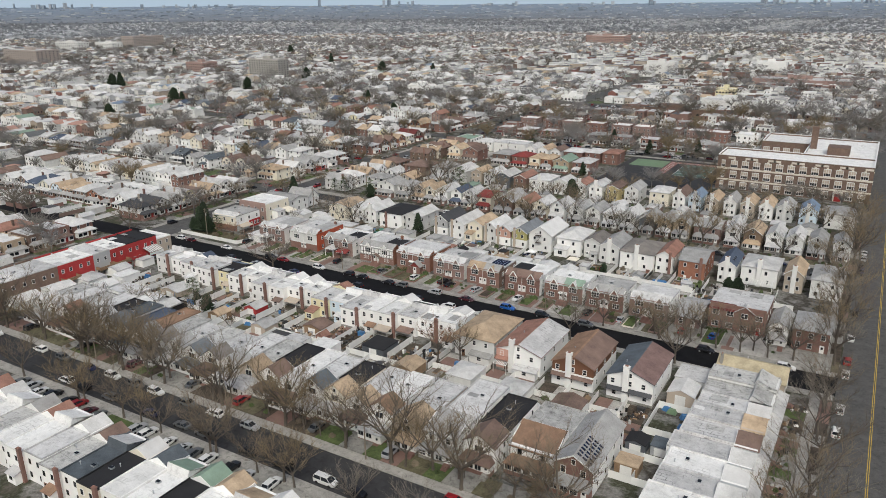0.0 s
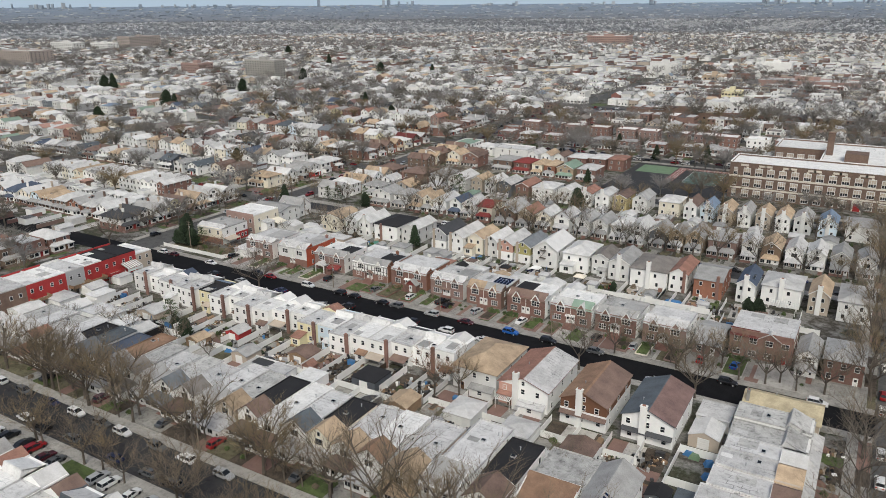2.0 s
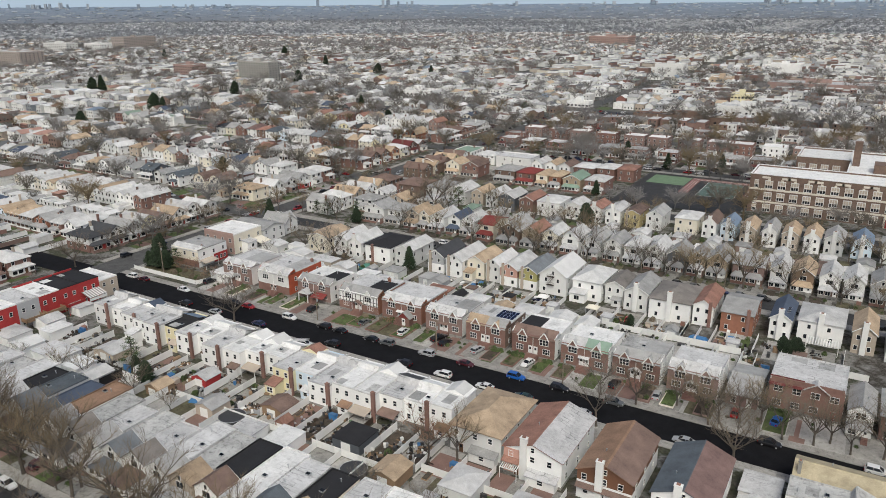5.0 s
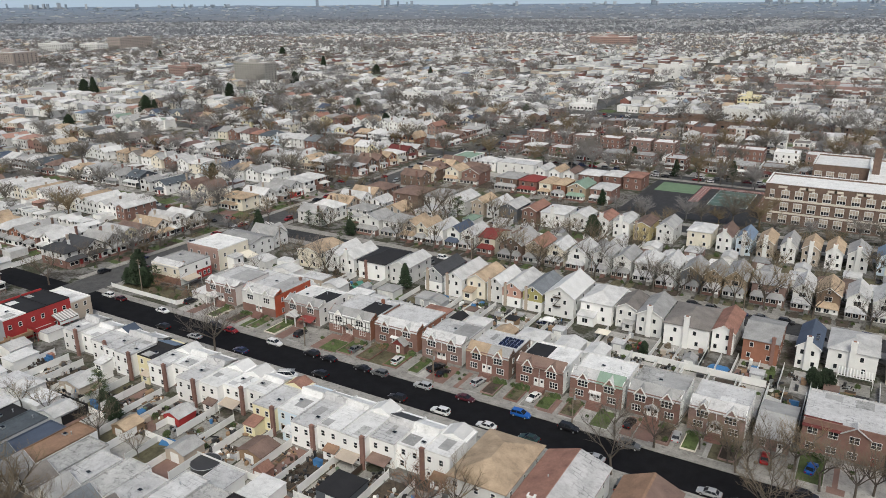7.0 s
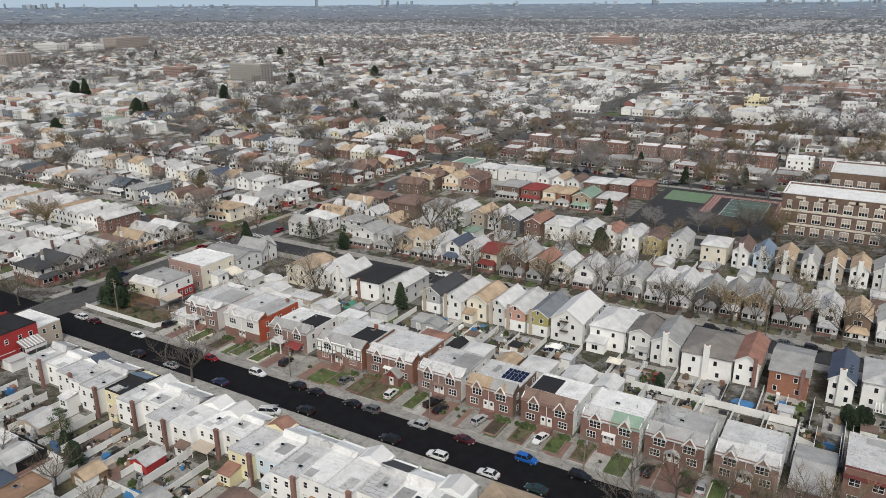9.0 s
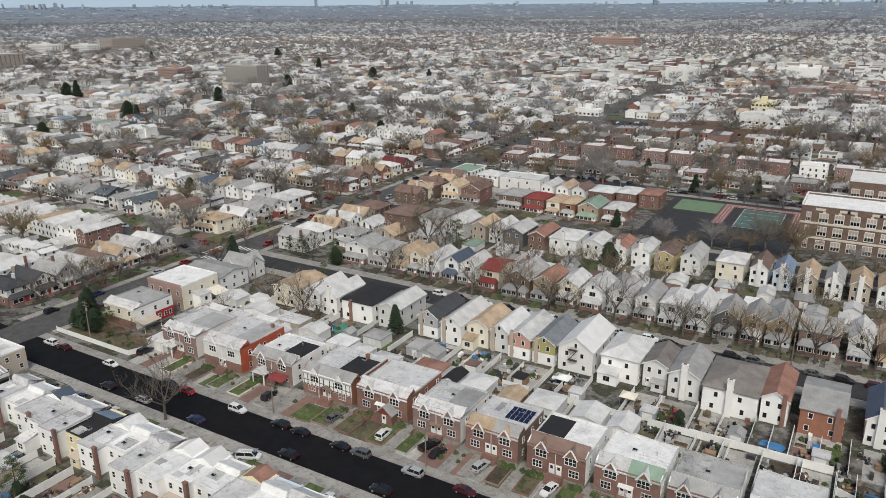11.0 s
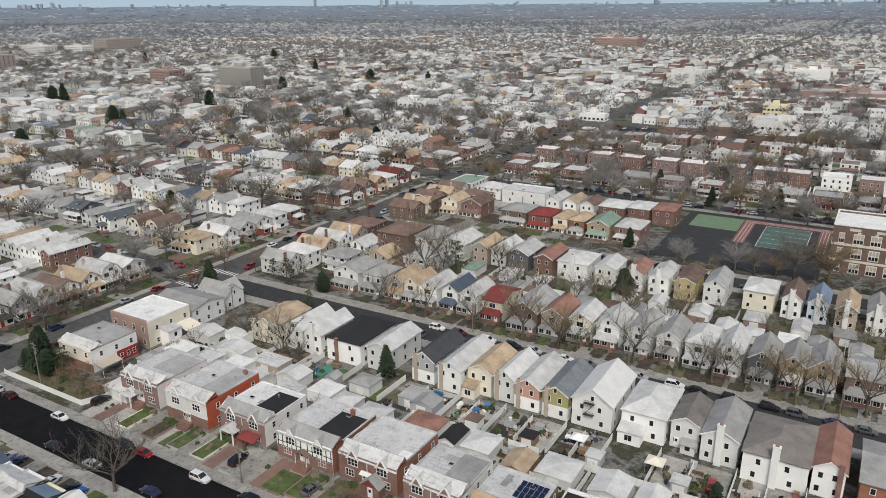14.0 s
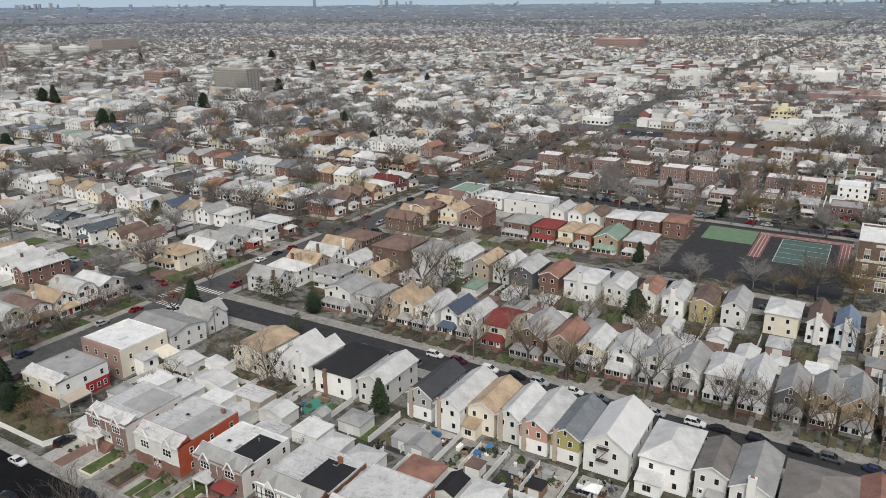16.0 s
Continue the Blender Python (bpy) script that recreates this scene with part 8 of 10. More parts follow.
# haze over the rise is part of its colour, bluer with height
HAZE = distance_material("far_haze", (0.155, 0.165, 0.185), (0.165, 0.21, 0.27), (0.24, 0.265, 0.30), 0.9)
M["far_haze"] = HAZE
# towers and buildings on the rise: haze mixed into their base colours
M["haze_block"] = palette("haze_block", [(0.3, (0.22, 0.265, 0.32)), (0.3, (0.25, 0.295, 0.35)), (0.25, (0.29, 0.33, 0.38)), (0.15, (0.34, 0.375, 0.415))], 1.0)
M["haze_pale"] = palette("haze_pale", [(0.4, (0.22, 0.25, 0.285)), (0.35, (0.30, 0.325, 0.35)), (0.25, (0.42, 0.44, 0.455))], 1.0)
sr = random.Random(5)
rim_land = Many()
for k in range(150):
    a = radians(sr.uniform(-44, 44) + 30.6)
    R = 4240 + 358 * sr.random() ** 1.3
    w, h = sr.uniform(10, 45), sr.uniform(2.5, 6)
    if sr.random() < 0.16:
        h, w = h + sr.uniform(3, 9), sr.uniform(8, 20)
# clusters of towers on the skyline
for bearing, n, spread_, tall in ((-26.5, 9, 2.6, 30), (-18, 12, 3.2, 20), (-9, 1, 0.1, 46), (-4.5, 2, 0.8, 34), (-2.6, 3, 0.6, 38), (4.5, 4, 1.4, 24), (12, 3, 1.2, 22), (15, 2, 0.4, 30), (23, 7, 1.6, 26), (27.5, 10, 2.4, 28)):
    for k in range(n):
        a = radians(30.6 - bearing + sr.uniform(-spread_, spread_))
        w = sr.uniform(8, 20)
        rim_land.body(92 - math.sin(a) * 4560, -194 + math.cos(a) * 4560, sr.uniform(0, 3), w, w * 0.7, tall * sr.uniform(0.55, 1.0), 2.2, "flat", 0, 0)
# belts of woods and streets of buildings that run across the rise
for k in range(1500):
    b = sr.uniform(-44, 44)
    a = radians(b + 30.6)
    f = sr.random()
    R = 4235 + 350 * f
    belt = noise.noise(Vector((b * 0.16, f * 7.0, 2.0)))
    wooded = sr.random() < 0.35 + 0.9 * belt
    w = sr.uniform(8, 30) if wooded else sr.uniform(6, 30)
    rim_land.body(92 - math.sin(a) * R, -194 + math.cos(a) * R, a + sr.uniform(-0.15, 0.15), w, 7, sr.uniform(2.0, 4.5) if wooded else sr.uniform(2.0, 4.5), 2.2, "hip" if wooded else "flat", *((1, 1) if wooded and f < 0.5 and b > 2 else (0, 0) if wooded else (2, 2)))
for k in range(40):
    a = radians(sr.uniform(-44, 44) + 30.6)
    R = 4240 + 200 * sr.random()
    w, h = sr.uniform(10, 30), sr.uniform(2.5, 5)
    rim_land.body(92 - math.sin(a) * R, -194 + math.cos(a) * R, sr.uniform(0, 3), w, w * 0.6, h, 2.2, "flat", 0, 0)
ob = new("distant_skyline", rim_land.mesh("distant_skyline", [M["haze_block"], HAZE, M["haze_pale"]]))
tagged(ob, "woods, houses and towers along the horizon, coloured blue-grey for haze", "buildings", "", "stuff")
back = Shape()
N = 120
PROFILE = [4230, 4290, 4350, 4410, 4470, 4530, 4590, 4600]
for k in range(N + 1):
    a0 = radians(-46 + 92 * k / N + 30.6)
    for R in PROFILE:
        z = rise_at(R) + (5 * noise.noise(Vector((k * 0.2, R * 0.02, 0))) + 4 * noise.noise(Vector((k * 0.9, R * 0.05, 3)))) * (R - 4230) / 370
        back.v.append((92 - math.sin(a0) * R, -194 + math.cos(a0) * R, z if R < 4595 else -20))
n = len(PROFILE)
for k in range(N):
    for q in range(n - 1):
        back.f.append((n * k + q + 1, n * k + q, n * k + n + q, n * k + n + q + 1))
        back.m.append(0)
N = 60
sky_band = Shape()
for k in range(N):
    a0, a1 = (radians(-46 + 92 * q / N + 30.6) for q in (k, k + 1))
    p, q = (92 - math.sin(a0) * 4690, -194 + math.cos(a0) * 4690), (92 - math.sin(a1) * 4690, -194 + math.cos(a1) * 4690)
    sky_band.poly([(*p, 0), (*q, 0), (*q, 420), (*p, 420)])
GLOW = bpy.data.materials.new("overcast_sky")
GLOW.use_nodes = True
GLOW.node_tree.nodes["Principled BSDF"].inputs["Base Color"].default_value = (0, 0, 0, 1)
GLOW.node_tree.nodes["Principled BSDF"].inputs["Emission Color"].default_value = (0.37, 0.47, 0.57, 1)
GLOW.node_tree.nodes["Principled BSDF"].inputs["Emission Strength"].default_value = 1.0
solo("sky_backdrop", sky_band, [GLOW], "pale blue bright overcast sky at the horizon", "backdrop", "structure")
solo("backdrop", back, [HAZE], "wooded distance under the horizon, coloured blue-grey for haze", "backdrop", "structure")


# ---- trees ----
TREES = [bare_tree(11.5, 9, 1), bare_tree(10, 8, 2, "bark", "twig_grey"), bare_tree(13, 10, 3), bare_tree(9, 8, 4, "bark", "twig_bud"), bare_tree(12, 9, 5, "bark", "twig_bud"), bare_tree(8, 7.5, 6, "bark", "twig_red"), bare_tree(11, 15, 8, "bark", "twig_dark")]
tr = random.Random(11)
USED = set()


def tree(u, v, k=None, scale=1.0, yaw=None):
    k = tr.randrange(5) if k is None else k
    m = pose(u, v, 0.1, 0, 0, tr.uniform(0, 360) if yaw is None else yaw)
    if k not in USED:
        USED.add(k)
        TREES[k].matrix_basis = m @ Matrix.Scale(scale, 4)
        return TREES[k]
    c = copy_thing(TREES[k], m)
    c.matrix_basis = m @ Matrix.Scale(scale, 4)
    return c


for u, v, k, sc in ((-85.6, -12.9, 6, 1.4), (25.7, -13.2, 1, 1.25), (54.5, -13.0, 2, 1.05), (47, -0.2, 0, 1.0), (62, 1.5, 1, 1.15), (22, 0.6, 1, 1.0), (30.5, 0.4, 2, 0.85), (53, 4, 0, 1.05), (68, 2.5, 2, 0.9), (75, 2.5, 1, 1.0), (45, 2.5, 3, 1.0), (39, 4.5, 4, 0.8), (57, 6, 4, 0.95), (49, 1.2, 1, 1.0), (71, 5, 0, 1.0), (81, 4, 2, 1.0), (0.5, -43.5, 5, 1.45), (-44, 7, 5, 0.5), (-118, 8, 5, 0.7),
                    (2, 93, 0, 0.85), (-35, 91.5, 3, 0.9), (20, 92, 4, 1.05), (-8, 92, 1, 0.85), (8, 93, 1, 0.95), (78, 92, 3, 1.0), (-97, 92, 1, 1.0), (-112, 50, 2, 0.9), (-96.4, 47.3, 1, 1.35), (5.5, 90, 1, 1.15), (-35, 89, 4, 1.15), (24.6, 88, 4, 1.1), (-158, -50, 0, 1.0),
                    (-128, 89, 0, 1.0), (-150, 92, 3, 1.0), (-97.5, 120.5, 2, 1.45), (-93, 126, 0, 1.3), (-161.5, 88.6, 4, 0.9), (-152.5, 66, 4, 0.95), (-158.9, 172, 3, 1.1), (-152.6, 142.6, 3, 1.1), (-128.5, 10, 5, 0.75), (-133, 9, 5, 0.7), (-172, 40, 1, 1.0), (-172.5, 22, 1, 1.2), (-173, -5, 0, 1.1), (-172, 62, 3, 0.8), (-104, 122, 1, 1.0), (-10, 124, 3, 0.8), (84, 88, 4, 1.0), (88, 60, 4, 1.0), (90, 110, 3, 1.1), (86, 30, 3, 0.9)):
    tree(u, v, k, sc)
for u, k, sc in ((-92, 1, 1.1), (-78, 3, 1.3), (-62, 0, 1.1), (-46, 4, 1.3), (-29, 6, 0.95), (-14, 1, 1.45), (14, 6, 1.0), (30, 3, 1.5), (40, 4, 1.35), (53, 0, 1.3), (68, 6, 1.0)):
    tree(u + tr.uniform(-1, 1), 90.2 + tr.uniform(-0.6, 0.6), k, sc)
# rows of trees along the nearest street, the avenue and the school
for k in range(26):
    u = tr.uniform(-135, 62)
    tree(u, tr.choice((-86.8, -86.4, -84.5, -83.5)) + tr.uniform(-0.8, 0.8), tr.choice((0, 1, 2, 3, 3, 4, 4)), tr.choice((0.6, 0.8, 0.95, 1.1, 1.3)) * tr.uniform(0.9, 1.1) * (1.0 if u < -30 else 0.8))
for k in range(9):
    tree(tr.uniform(-120, 50), -57.5 + tr.uniform(-2, 2), tr.choice((0, 1, 3)), tr.uniform(0.5, 0.9))
for k in range(9):
    tree(-64 + k * 14 + tr.uniform(-3, 3), -103, None, tr.uniform(0.8, 1.05))
for v, k, sc in ((-80, 4, 1.3), (-69, 1, 1.35), (-58, 0, 1.2), (-44, 6, 1.15), (-34, 1, 1.1), (-21, 6, 1.0), (-17, 0, 1.0), (6, 1, 1.2), (15, 4, 1.1), (26, 0, 1.3), (38, 1, 1.2), (47, 3, 1.2), (58, 0, 1.25), (68, 1, 1.1), (95, 4, 1.2), (107, 0, 1.3), (118, 1, 1.2), (130, 3, 1.3), (141, 0, 1.2), (152, 4, 1.1)):
    tree(90.3 + tr.uniform(-0.5, 0.5), v, k, sc * 1.2)
for k in range(8):
    tree(84.6 + tr.uniform(-1, 1), (-74, -52, 12, 31, 46, 63, 100, 124)[k], tr.choice((0, 3, 1)), tr.uniform(0.55, 0.9))
for k in range(26):
    TREE_SPOTS.append((113 + tr.uniform(-2, 6), -60 + k * 11 + tr.uniform(-3, 3), 500))
for k in range(17):
    TREE_SPOTS.append((-34 + k * 7.2 + tr.uniform(-2, 2), 175 + tr.uniform(-1.5, 3), 400))
for k in range(26):
    TREE_SPOTS.append((-150 + k * 9.6 + tr.uniform(-3, 3), 252 + tr.uniform(-1, 1), 500))
for k in range(16):
    tree(-150 + k * 16 + tr.uniform(-5, 5), 157 + tr.uniform(-1, 1), None, tr.uniform(0.6, 0.95))
    tree(-150 + k * 9 + tr.uniform(-5, 5), 118 + tr.uniform(-8, 10), None, tr.uniform(0.6, 0.95))

FIRS = [evergreen(8.5, 4.6, 1), evergreen(10, 7.0, 2, "needle", False), pine(11, 8.0, 3)]
fused = set()
for u, v, k, sc in ((-66.5, 52.5, 0, 1.0), (-142, 9.5, 1, 0.75), (-145, 10.5, 0, 1.5), (-147.5, 10.5, 0, 1.25), (-139.5, 12, 2, 0.7), (-150, 9, 1, 0.6), (-151.3, 72.8, 0, 1.25), (-141, 91.5, 2, 0.65), (-135.5, 92, 2, 0.75), (-120.2, 93.2, 2, 0.8), (-89, 128, 2, 1.05), (-89.4, -45.2, 2, 0.72), (-78.3, -49.8, 1, 0.62), (-30, 131, 1, 1.1), (-114.5, 103, 0, 0.5), (-13.5, 40, 0, 0.35), (16, 43, 1, 0.4), (57.6, 44.5, 1, 0.5), (60, 45.5, 1, 0.58), (56.4, 46.6, 1, 0.5), (59, 47.6, 1, 0.5), (-118, 90, 1, 0.7), (-112, 76, 2, 0.6), (-45, 186, 0, 0.9),
                    (-30, 262, 0, 1.1), (-2, 268, 0, 1.2), (-105, 258, 2, 0.9), (-98, 262, 2, 0.9), (-260, 320, 1, 1.2), (-330, 380, 0, 1.5), (-420, 360, 0, 1.5), (-505, 400, 1, 1.6), (-250, 140, 1, 0.8), (-652, 352, 0, 2.3), (-1000, 724, 0, 2.2), (-650, 724, 0, 2.2), (-900, 920, 2, 1.6), (-86.5, -46.5, 1, 0.42), (-190, 420, 2, 1.0), (70, 300, 2, 0.9), (-60, 285, 0, 1.2), (-647, 338, 1, 1.9), (-476, 277, 1, 1.8), (-470, 281, 0, 1.7), (-448, 188, 1, 1.5), (-525, 520, 1, 1.7), (-484, 623, 1, 1.9), (-430, 662, 0, 1.8), (-880, 890, 1, 1.8)):
    m = pose(u, v, 0, 0, 0, tr.uniform(0, 360))
    if k in fused:
        c = copy_thing(FIRS[k], m)
    else:
        fused.add(k)
        c = FIRS[k]
    c.matrix_basis = m @ Matrix.Scale(sc, 4)

for u, v, k, sc, yaw in ((-90, -84, 3, 1.35, 20), (-72, -86, 4, 1.3, 75), (-62, -85, 3, 1.35, 140), (-54, -84.5, 1, 1.25, 200), (-79, -84.5, 0, 1.2, 260), (-108, -84.5, 4, 1.15, 310), (-8, -86.5, 3, 1.25, 40), (-13, -84.5, 4, 1.1, 95), (2.5, -85, 1, 1.15, 15), (18.6, -86.5, 3, 1.35, 170), (24, -84.5, 4, 1.25, 220), (30, -84.5, 3, 1.2, 290), (42, -84.5, 0, 1.15, 330), (5.3, -39.8, 4, 0.95, 120)):
    tree(u, v, k, sc, yaw)

for k in range(11):
    tree(-118 + k * 17 + tr.uniform(-3, 3), -87.2 + tr.uniform(-0.6, 0.6), tr.choice((0, 2, 4)), tr.uniform(1.25, 1.6))
    if k % 2 == 0:
        tree(-108 + k * 11 + tr.uniform(-3, 3), -102.6, tr.choice((0, 3, 4)), tr.uniform(1.0, 1.35))
# woods of the blocks beyond: bare crowns, many bodies in one mesh
def triangles(*shapes):
    v, tri, off = [], [], 0
    for s in shapes:
        v += s.v
        tri += [(f[0] + off, f[k] + off, f[k + 1] + off) for f in s.f for k in range(1, len(f) - 1)]
        off += len(s.v)
    return np.array(v), np.array(tri)


def sprays(s, r, p, d, n, length, width):
    """Fine twigs that fan out from a branch, each a sliver."""
    for _ in range(n):
        o = (d * 0.6 + Vector((r.uniform(-1, 1), r.uniform(-1, 1), r.uniform(-0.4, 0.9)))).normalized()
        side = o.cross(Vector((r.uniform(-1, 1), r.uniform(-1, 1), r.uniform(-1, 1)))).normalized() * width * r.uniform(0.6, 1.3)
        q = p + d * r.uniform(-0.6, 0.8)
        i = len(s.v)
        s.v += [tuple(q - side), tuple(q + side), tuple(q + o * length * r.uniform(0.6, 1.3))]
        s.f.append((i, i + 1, i + 2))
        s.m.append(0)


def wood_template(seed, n, boughs, length, width, height=9.0):
    """A bare crown far off: trunk, branches and fans of slivers."""
    r = random.Random(seed)
    s = Shape()
    if boughs > 8:
        s.tube((0, 0, 0), (0, 0, height * 0.42), 0.24, 0.15, 3)
    for k in range(boughs):
        a = 2 * math.pi * (k * 0.382)
        d = Vector((math.cos(a), math.sin(a), r.uniform(0.35, 1.6))).normalized()
        p = Vector((0, 0, height * r.uniform(0.25, 0.42)))
        q = p + d * height * r.uniform(0.25, 0.52)
        if boughs > 8:
            s.tube(p, q, 0.1, 0.0, 3)
        sprays(s, r, p + (q - p) * r.uniform(0.55, 1.0), d, n, length, width)
    return triangles(s)


def wood(name, spots, templates, mats, label):
    vs, fs, ms, off = [], [], [], 0
    for x, y, sc in spots:
        k = tr.randrange(len(templates))
        v, f = templates[k]
        a = tr.uniform(0, 6.28)
        c, s_ = math.cos(a) * sc, math.sin(a) * sc
        vs.append(np.stack([x + v[:, 0] * c - v[:, 1] * s_, y + v[:, 0] * s_ + v[:, 1] * c, v[:, 2] * sc + rise_at(math.hypot(x - 92, y + 194))], 1))
        fs.append(f + off)
        ms += [tr.randrange(len(mats))] * len(f)
        off += len(v)
    v, f = np.concatenate(vs), np.concatenate(fs)
    me = bpy.data.meshes.new(name)
    me.vertices.add(len(v))
    me.vertices.foreach_set("co", v.ravel())
    me.loops.add(len(f) * 3)
    me.loops.foreach_set("vertex_index", f.ravel())
    me.polygons.add(len(f))
    me.polygons.foreach_set("loop_start", np.arange(0, len(f) * 3, 3))
    me.polygons.foreach_set("loop_total", np.full(len(f), 3))
    me.polygons.foreach_set("material_index", ms)
    for m in mats:
        me.materials.append(M[m])
    me.update()
    me.validate()
    return tagged(new(name, me), label, "trees", "", "stuff")


# drives, lawns, soil and shrubs on the lots of the next blocks
LOT_MATS = ["concrete", "concrete_light", "lawn_dry", "grass", "soil", "asphalt_worn"]
lot_ground, shrubs = Shape(), []
for x0, x1, y0, y1 in ((-150, -62, 173, 252), (-150, 88, 270, 338), (-150, 88, 352, 423), (-420, -177, 92, 155), (-420, -177, 174, 251), (-460, -177, 270, 337), (-420, -177, 352, 423), (-340, -202, 10, 70), (-265, -177, -58, -16)):
    y = y0
    while y < y1 - 3:
        d = min(tr.uniform(5, 10), y1 - y)
        x = x0
        while x < x1 - 2:
            w = min(tr.uniform(3, 8), x1 - x)
            q = tr.random()
            if q < 0.85:
                lot_ground.box(x, x + w - 0.1, y, y + d - 0.1, 0.0, 0.035, tr.choice((0, 0, 0, 1, 1, 2, 3, 4, 5)))
            if q > 0.45:
                for _ in range(tr.choice((1, 2, 3))):
                    shrubs.append((x + tr.uniform(0, w), y + tr.uniform(0, d), tr.uniform(0.7, 1.6)))
            x += w
        y += d
solo("lot", lot_ground, LOT_MATS, "concrete drives, thin lawns and soil between the houses of the next blocks", "ground", "stuff")


def shrub_template(seed):
    return triangles(bush_mesh(seed, 1.7, 1.4, 14))


OPEN = ((-184, -98, 428, 502), (-56, 2, 490, 498), (-104, -14, 446, 470), (-168, -152, 90, 900))
TREE_SPOTS = [p for p in TREE_SPOTS if not any(a < p[0] < b and c < p[1] < d for a, b, c, d in OPEN)]
mid = [(x, y, tr.choice((0.8, 1.0, 1.2, 1.5, 1.9)) * tr.uniform(0.9, 1.1)) for x, y, d in TREE_SPOTS if d < 620 and in_view(x, y)]
out = [(x, y, tr.choice((0.8, 1.1, 1.5, 1.9)) * tr.uniform(0.9, 1.1)) for x, y, d in TREE_SPOTS if 620 <= d < 1500 and in_view(x, y) and tr.random() < 0.8]
rim = [(x, y, tr.uniform(1.0, 1.7)) for x, y, d in TREE_SPOTS if d >= 1500 and in_view(x, y) and math.hypot(x - 92, y + 194) < 2300]
haze = [(x, y, tr.uniform(1.1, 1.9)) for x, y, d in TREE_SPOTS if d >= 1500 and in_view(x, y) and 2300 <= math.hypot(x - 92, y + 194) < 4230 and tr.random() < 0.7]
wood("bare_woods", mid, [wood_template(k, 14, 44, 1.9, 0.034, 10.0) for k in range(7)], ["twig_far", "twig_grey", "twig_pale", "twig_bud", "twig_far"], "leafless brown street trees between the next blocks")
wood("garden_shrubs", shrubs, [shrub_template(k) for k in range(5)], ["needle", "twig_grey", "twig_dark", "needle"], "evergreen and bare shrubs in the gardens of the next blocks")
# twig_pale lightens the far crowns: distance haze put into their colour
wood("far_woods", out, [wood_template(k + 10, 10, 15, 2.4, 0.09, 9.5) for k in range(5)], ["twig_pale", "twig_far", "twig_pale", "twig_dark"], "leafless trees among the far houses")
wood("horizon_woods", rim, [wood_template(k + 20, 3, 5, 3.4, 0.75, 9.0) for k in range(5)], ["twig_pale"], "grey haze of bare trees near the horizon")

# trees beyond 2300 m take a twig colour with haze in it
wood("hazy_woods", haze, [wood_template(k + 30, 3, 5, 3.6, 0.9, 9.0) for k in range(5)], ["twig_haze"], "bare trees close under the horizon, coloured blue-grey for haze")

# woods on the rise, their haze painted as blue twigs
brow = []
for k in range(4200):
    b, f = tr.uniform(-44, 44), tr.random()
    if tr.random() < 0.6 + 0.9 * noise.noise(Vector((b * 0.16, f * 7.0, 2.0))):
        a, R = radians(b + 30.6), 4232 + 362 * f
        brow.append((92 - math.sin(a) * R, -194 + math.cos(a) * R, tr.uniform(0.5, 1.0) * (1 - 0.45 * f)))
wood("blue_woods", brow, [wood_template(k + 40, 3, 6, 3.2, 1.3, 8.0) for k in range(5)], ["twig_blue_haze"], "woods on the low rise under the skyline, coloured blue-grey for haze")

# ---- cars ----
cr = random.Random(3)
COL = ["black", "grey", "white", "silver", "black", "navy", "maroon", "red", "white", "grey"]
FIXED = [("suv", "blue", 0.8, -2.0, 0), ("suv", "white", -15.8, -10.0, 180), ("sedan", "white", -3.8, -10.2, 180), ("suv", "black", 12.4, -2.0, 0), ("suv", "silver", -25.6, -2.0, 180), ("sedan", "maroon", -13.6, -2.0, 0), ("suv", "black", -27.8, -9.9, 180),
         ("suv", "black", -60.8, -1.9, 180), ("sedan", "black", -55, -1.9, 180), ("sedan", "black", -44, -1.9, 180), ("suv", "grey", -38.6, -1.9, 180), ("suv", "black", -51.4, -9.8, 180), ("sedan", "green", 6.5, -10.0, 180), ("sedan", "silver", 21, -10.0, 180), ("suv", "grey", 26, -1.9, 0), ("suv", "white", 80, -2.0, 0),
         ("suv", "white", -74, -1.9, 0), ("sedan", "navy", -79, -9.8, 180), ("sedan", "red", -91, -1.8, 0), ("suv", "black", -97, -1.8, 0), ("sedan", "silver", -97, -9.8, 180), ("suv", "black", -110, -9.8, 180), ("sedan", "white", -120, -1.8, 0), ("sedan", "white", -151, -9.8, 180), ("suv", "white", -146, -1.8, 180), ("sedan", "maroon", -140, -1.8, 180), ("suv", "black", 60, -2.0, 0), ("sedan", "silver", 44, -10, 180)]
for spec in FIXED:
    car(*spec)
DRIVE = [("suv", "silver", -14.6, 6.4, 80), ("sedan", "white", 0.3, 6.2, -100), ("suv", "black", 23.5, 6.4, 85), ("pickup", "black", -27.5, 7.6, 75), ("sedan", "red", 51.5, 7.2, 90), ("sedan", "blue", 60, 8.0, 80), ("sedan", "white", -35, -17.7, 100), ("sedan", "white", 2.0, -17.7, 100), ("sedan", "black", -8, -17.7, 90), ("suv", "silver", -114.5, -17.7, 95), ("suv", "navy", -111, -17.7, 95), ("sedan", "black", -122, -17.7, 90), ("sedan", "white", -62, -17.7, 100),
         ("suv", "black", -118, 7.5, 90), ("sedan", "red", 14.5, 46.5, 95), ("sedan", "navy", -14.5, 47.5, 180), ("van", "white", -22, 38, 100)]
for kind, colour, u, v, yaw in DRIVE:
    car(kind, colour, u, v, yaw, 0.2, "parked on a driveway")
patch(-90, 20, -111.6, -103.2, "concrete", "concrete driveways before the row", "driveway", 0.2)
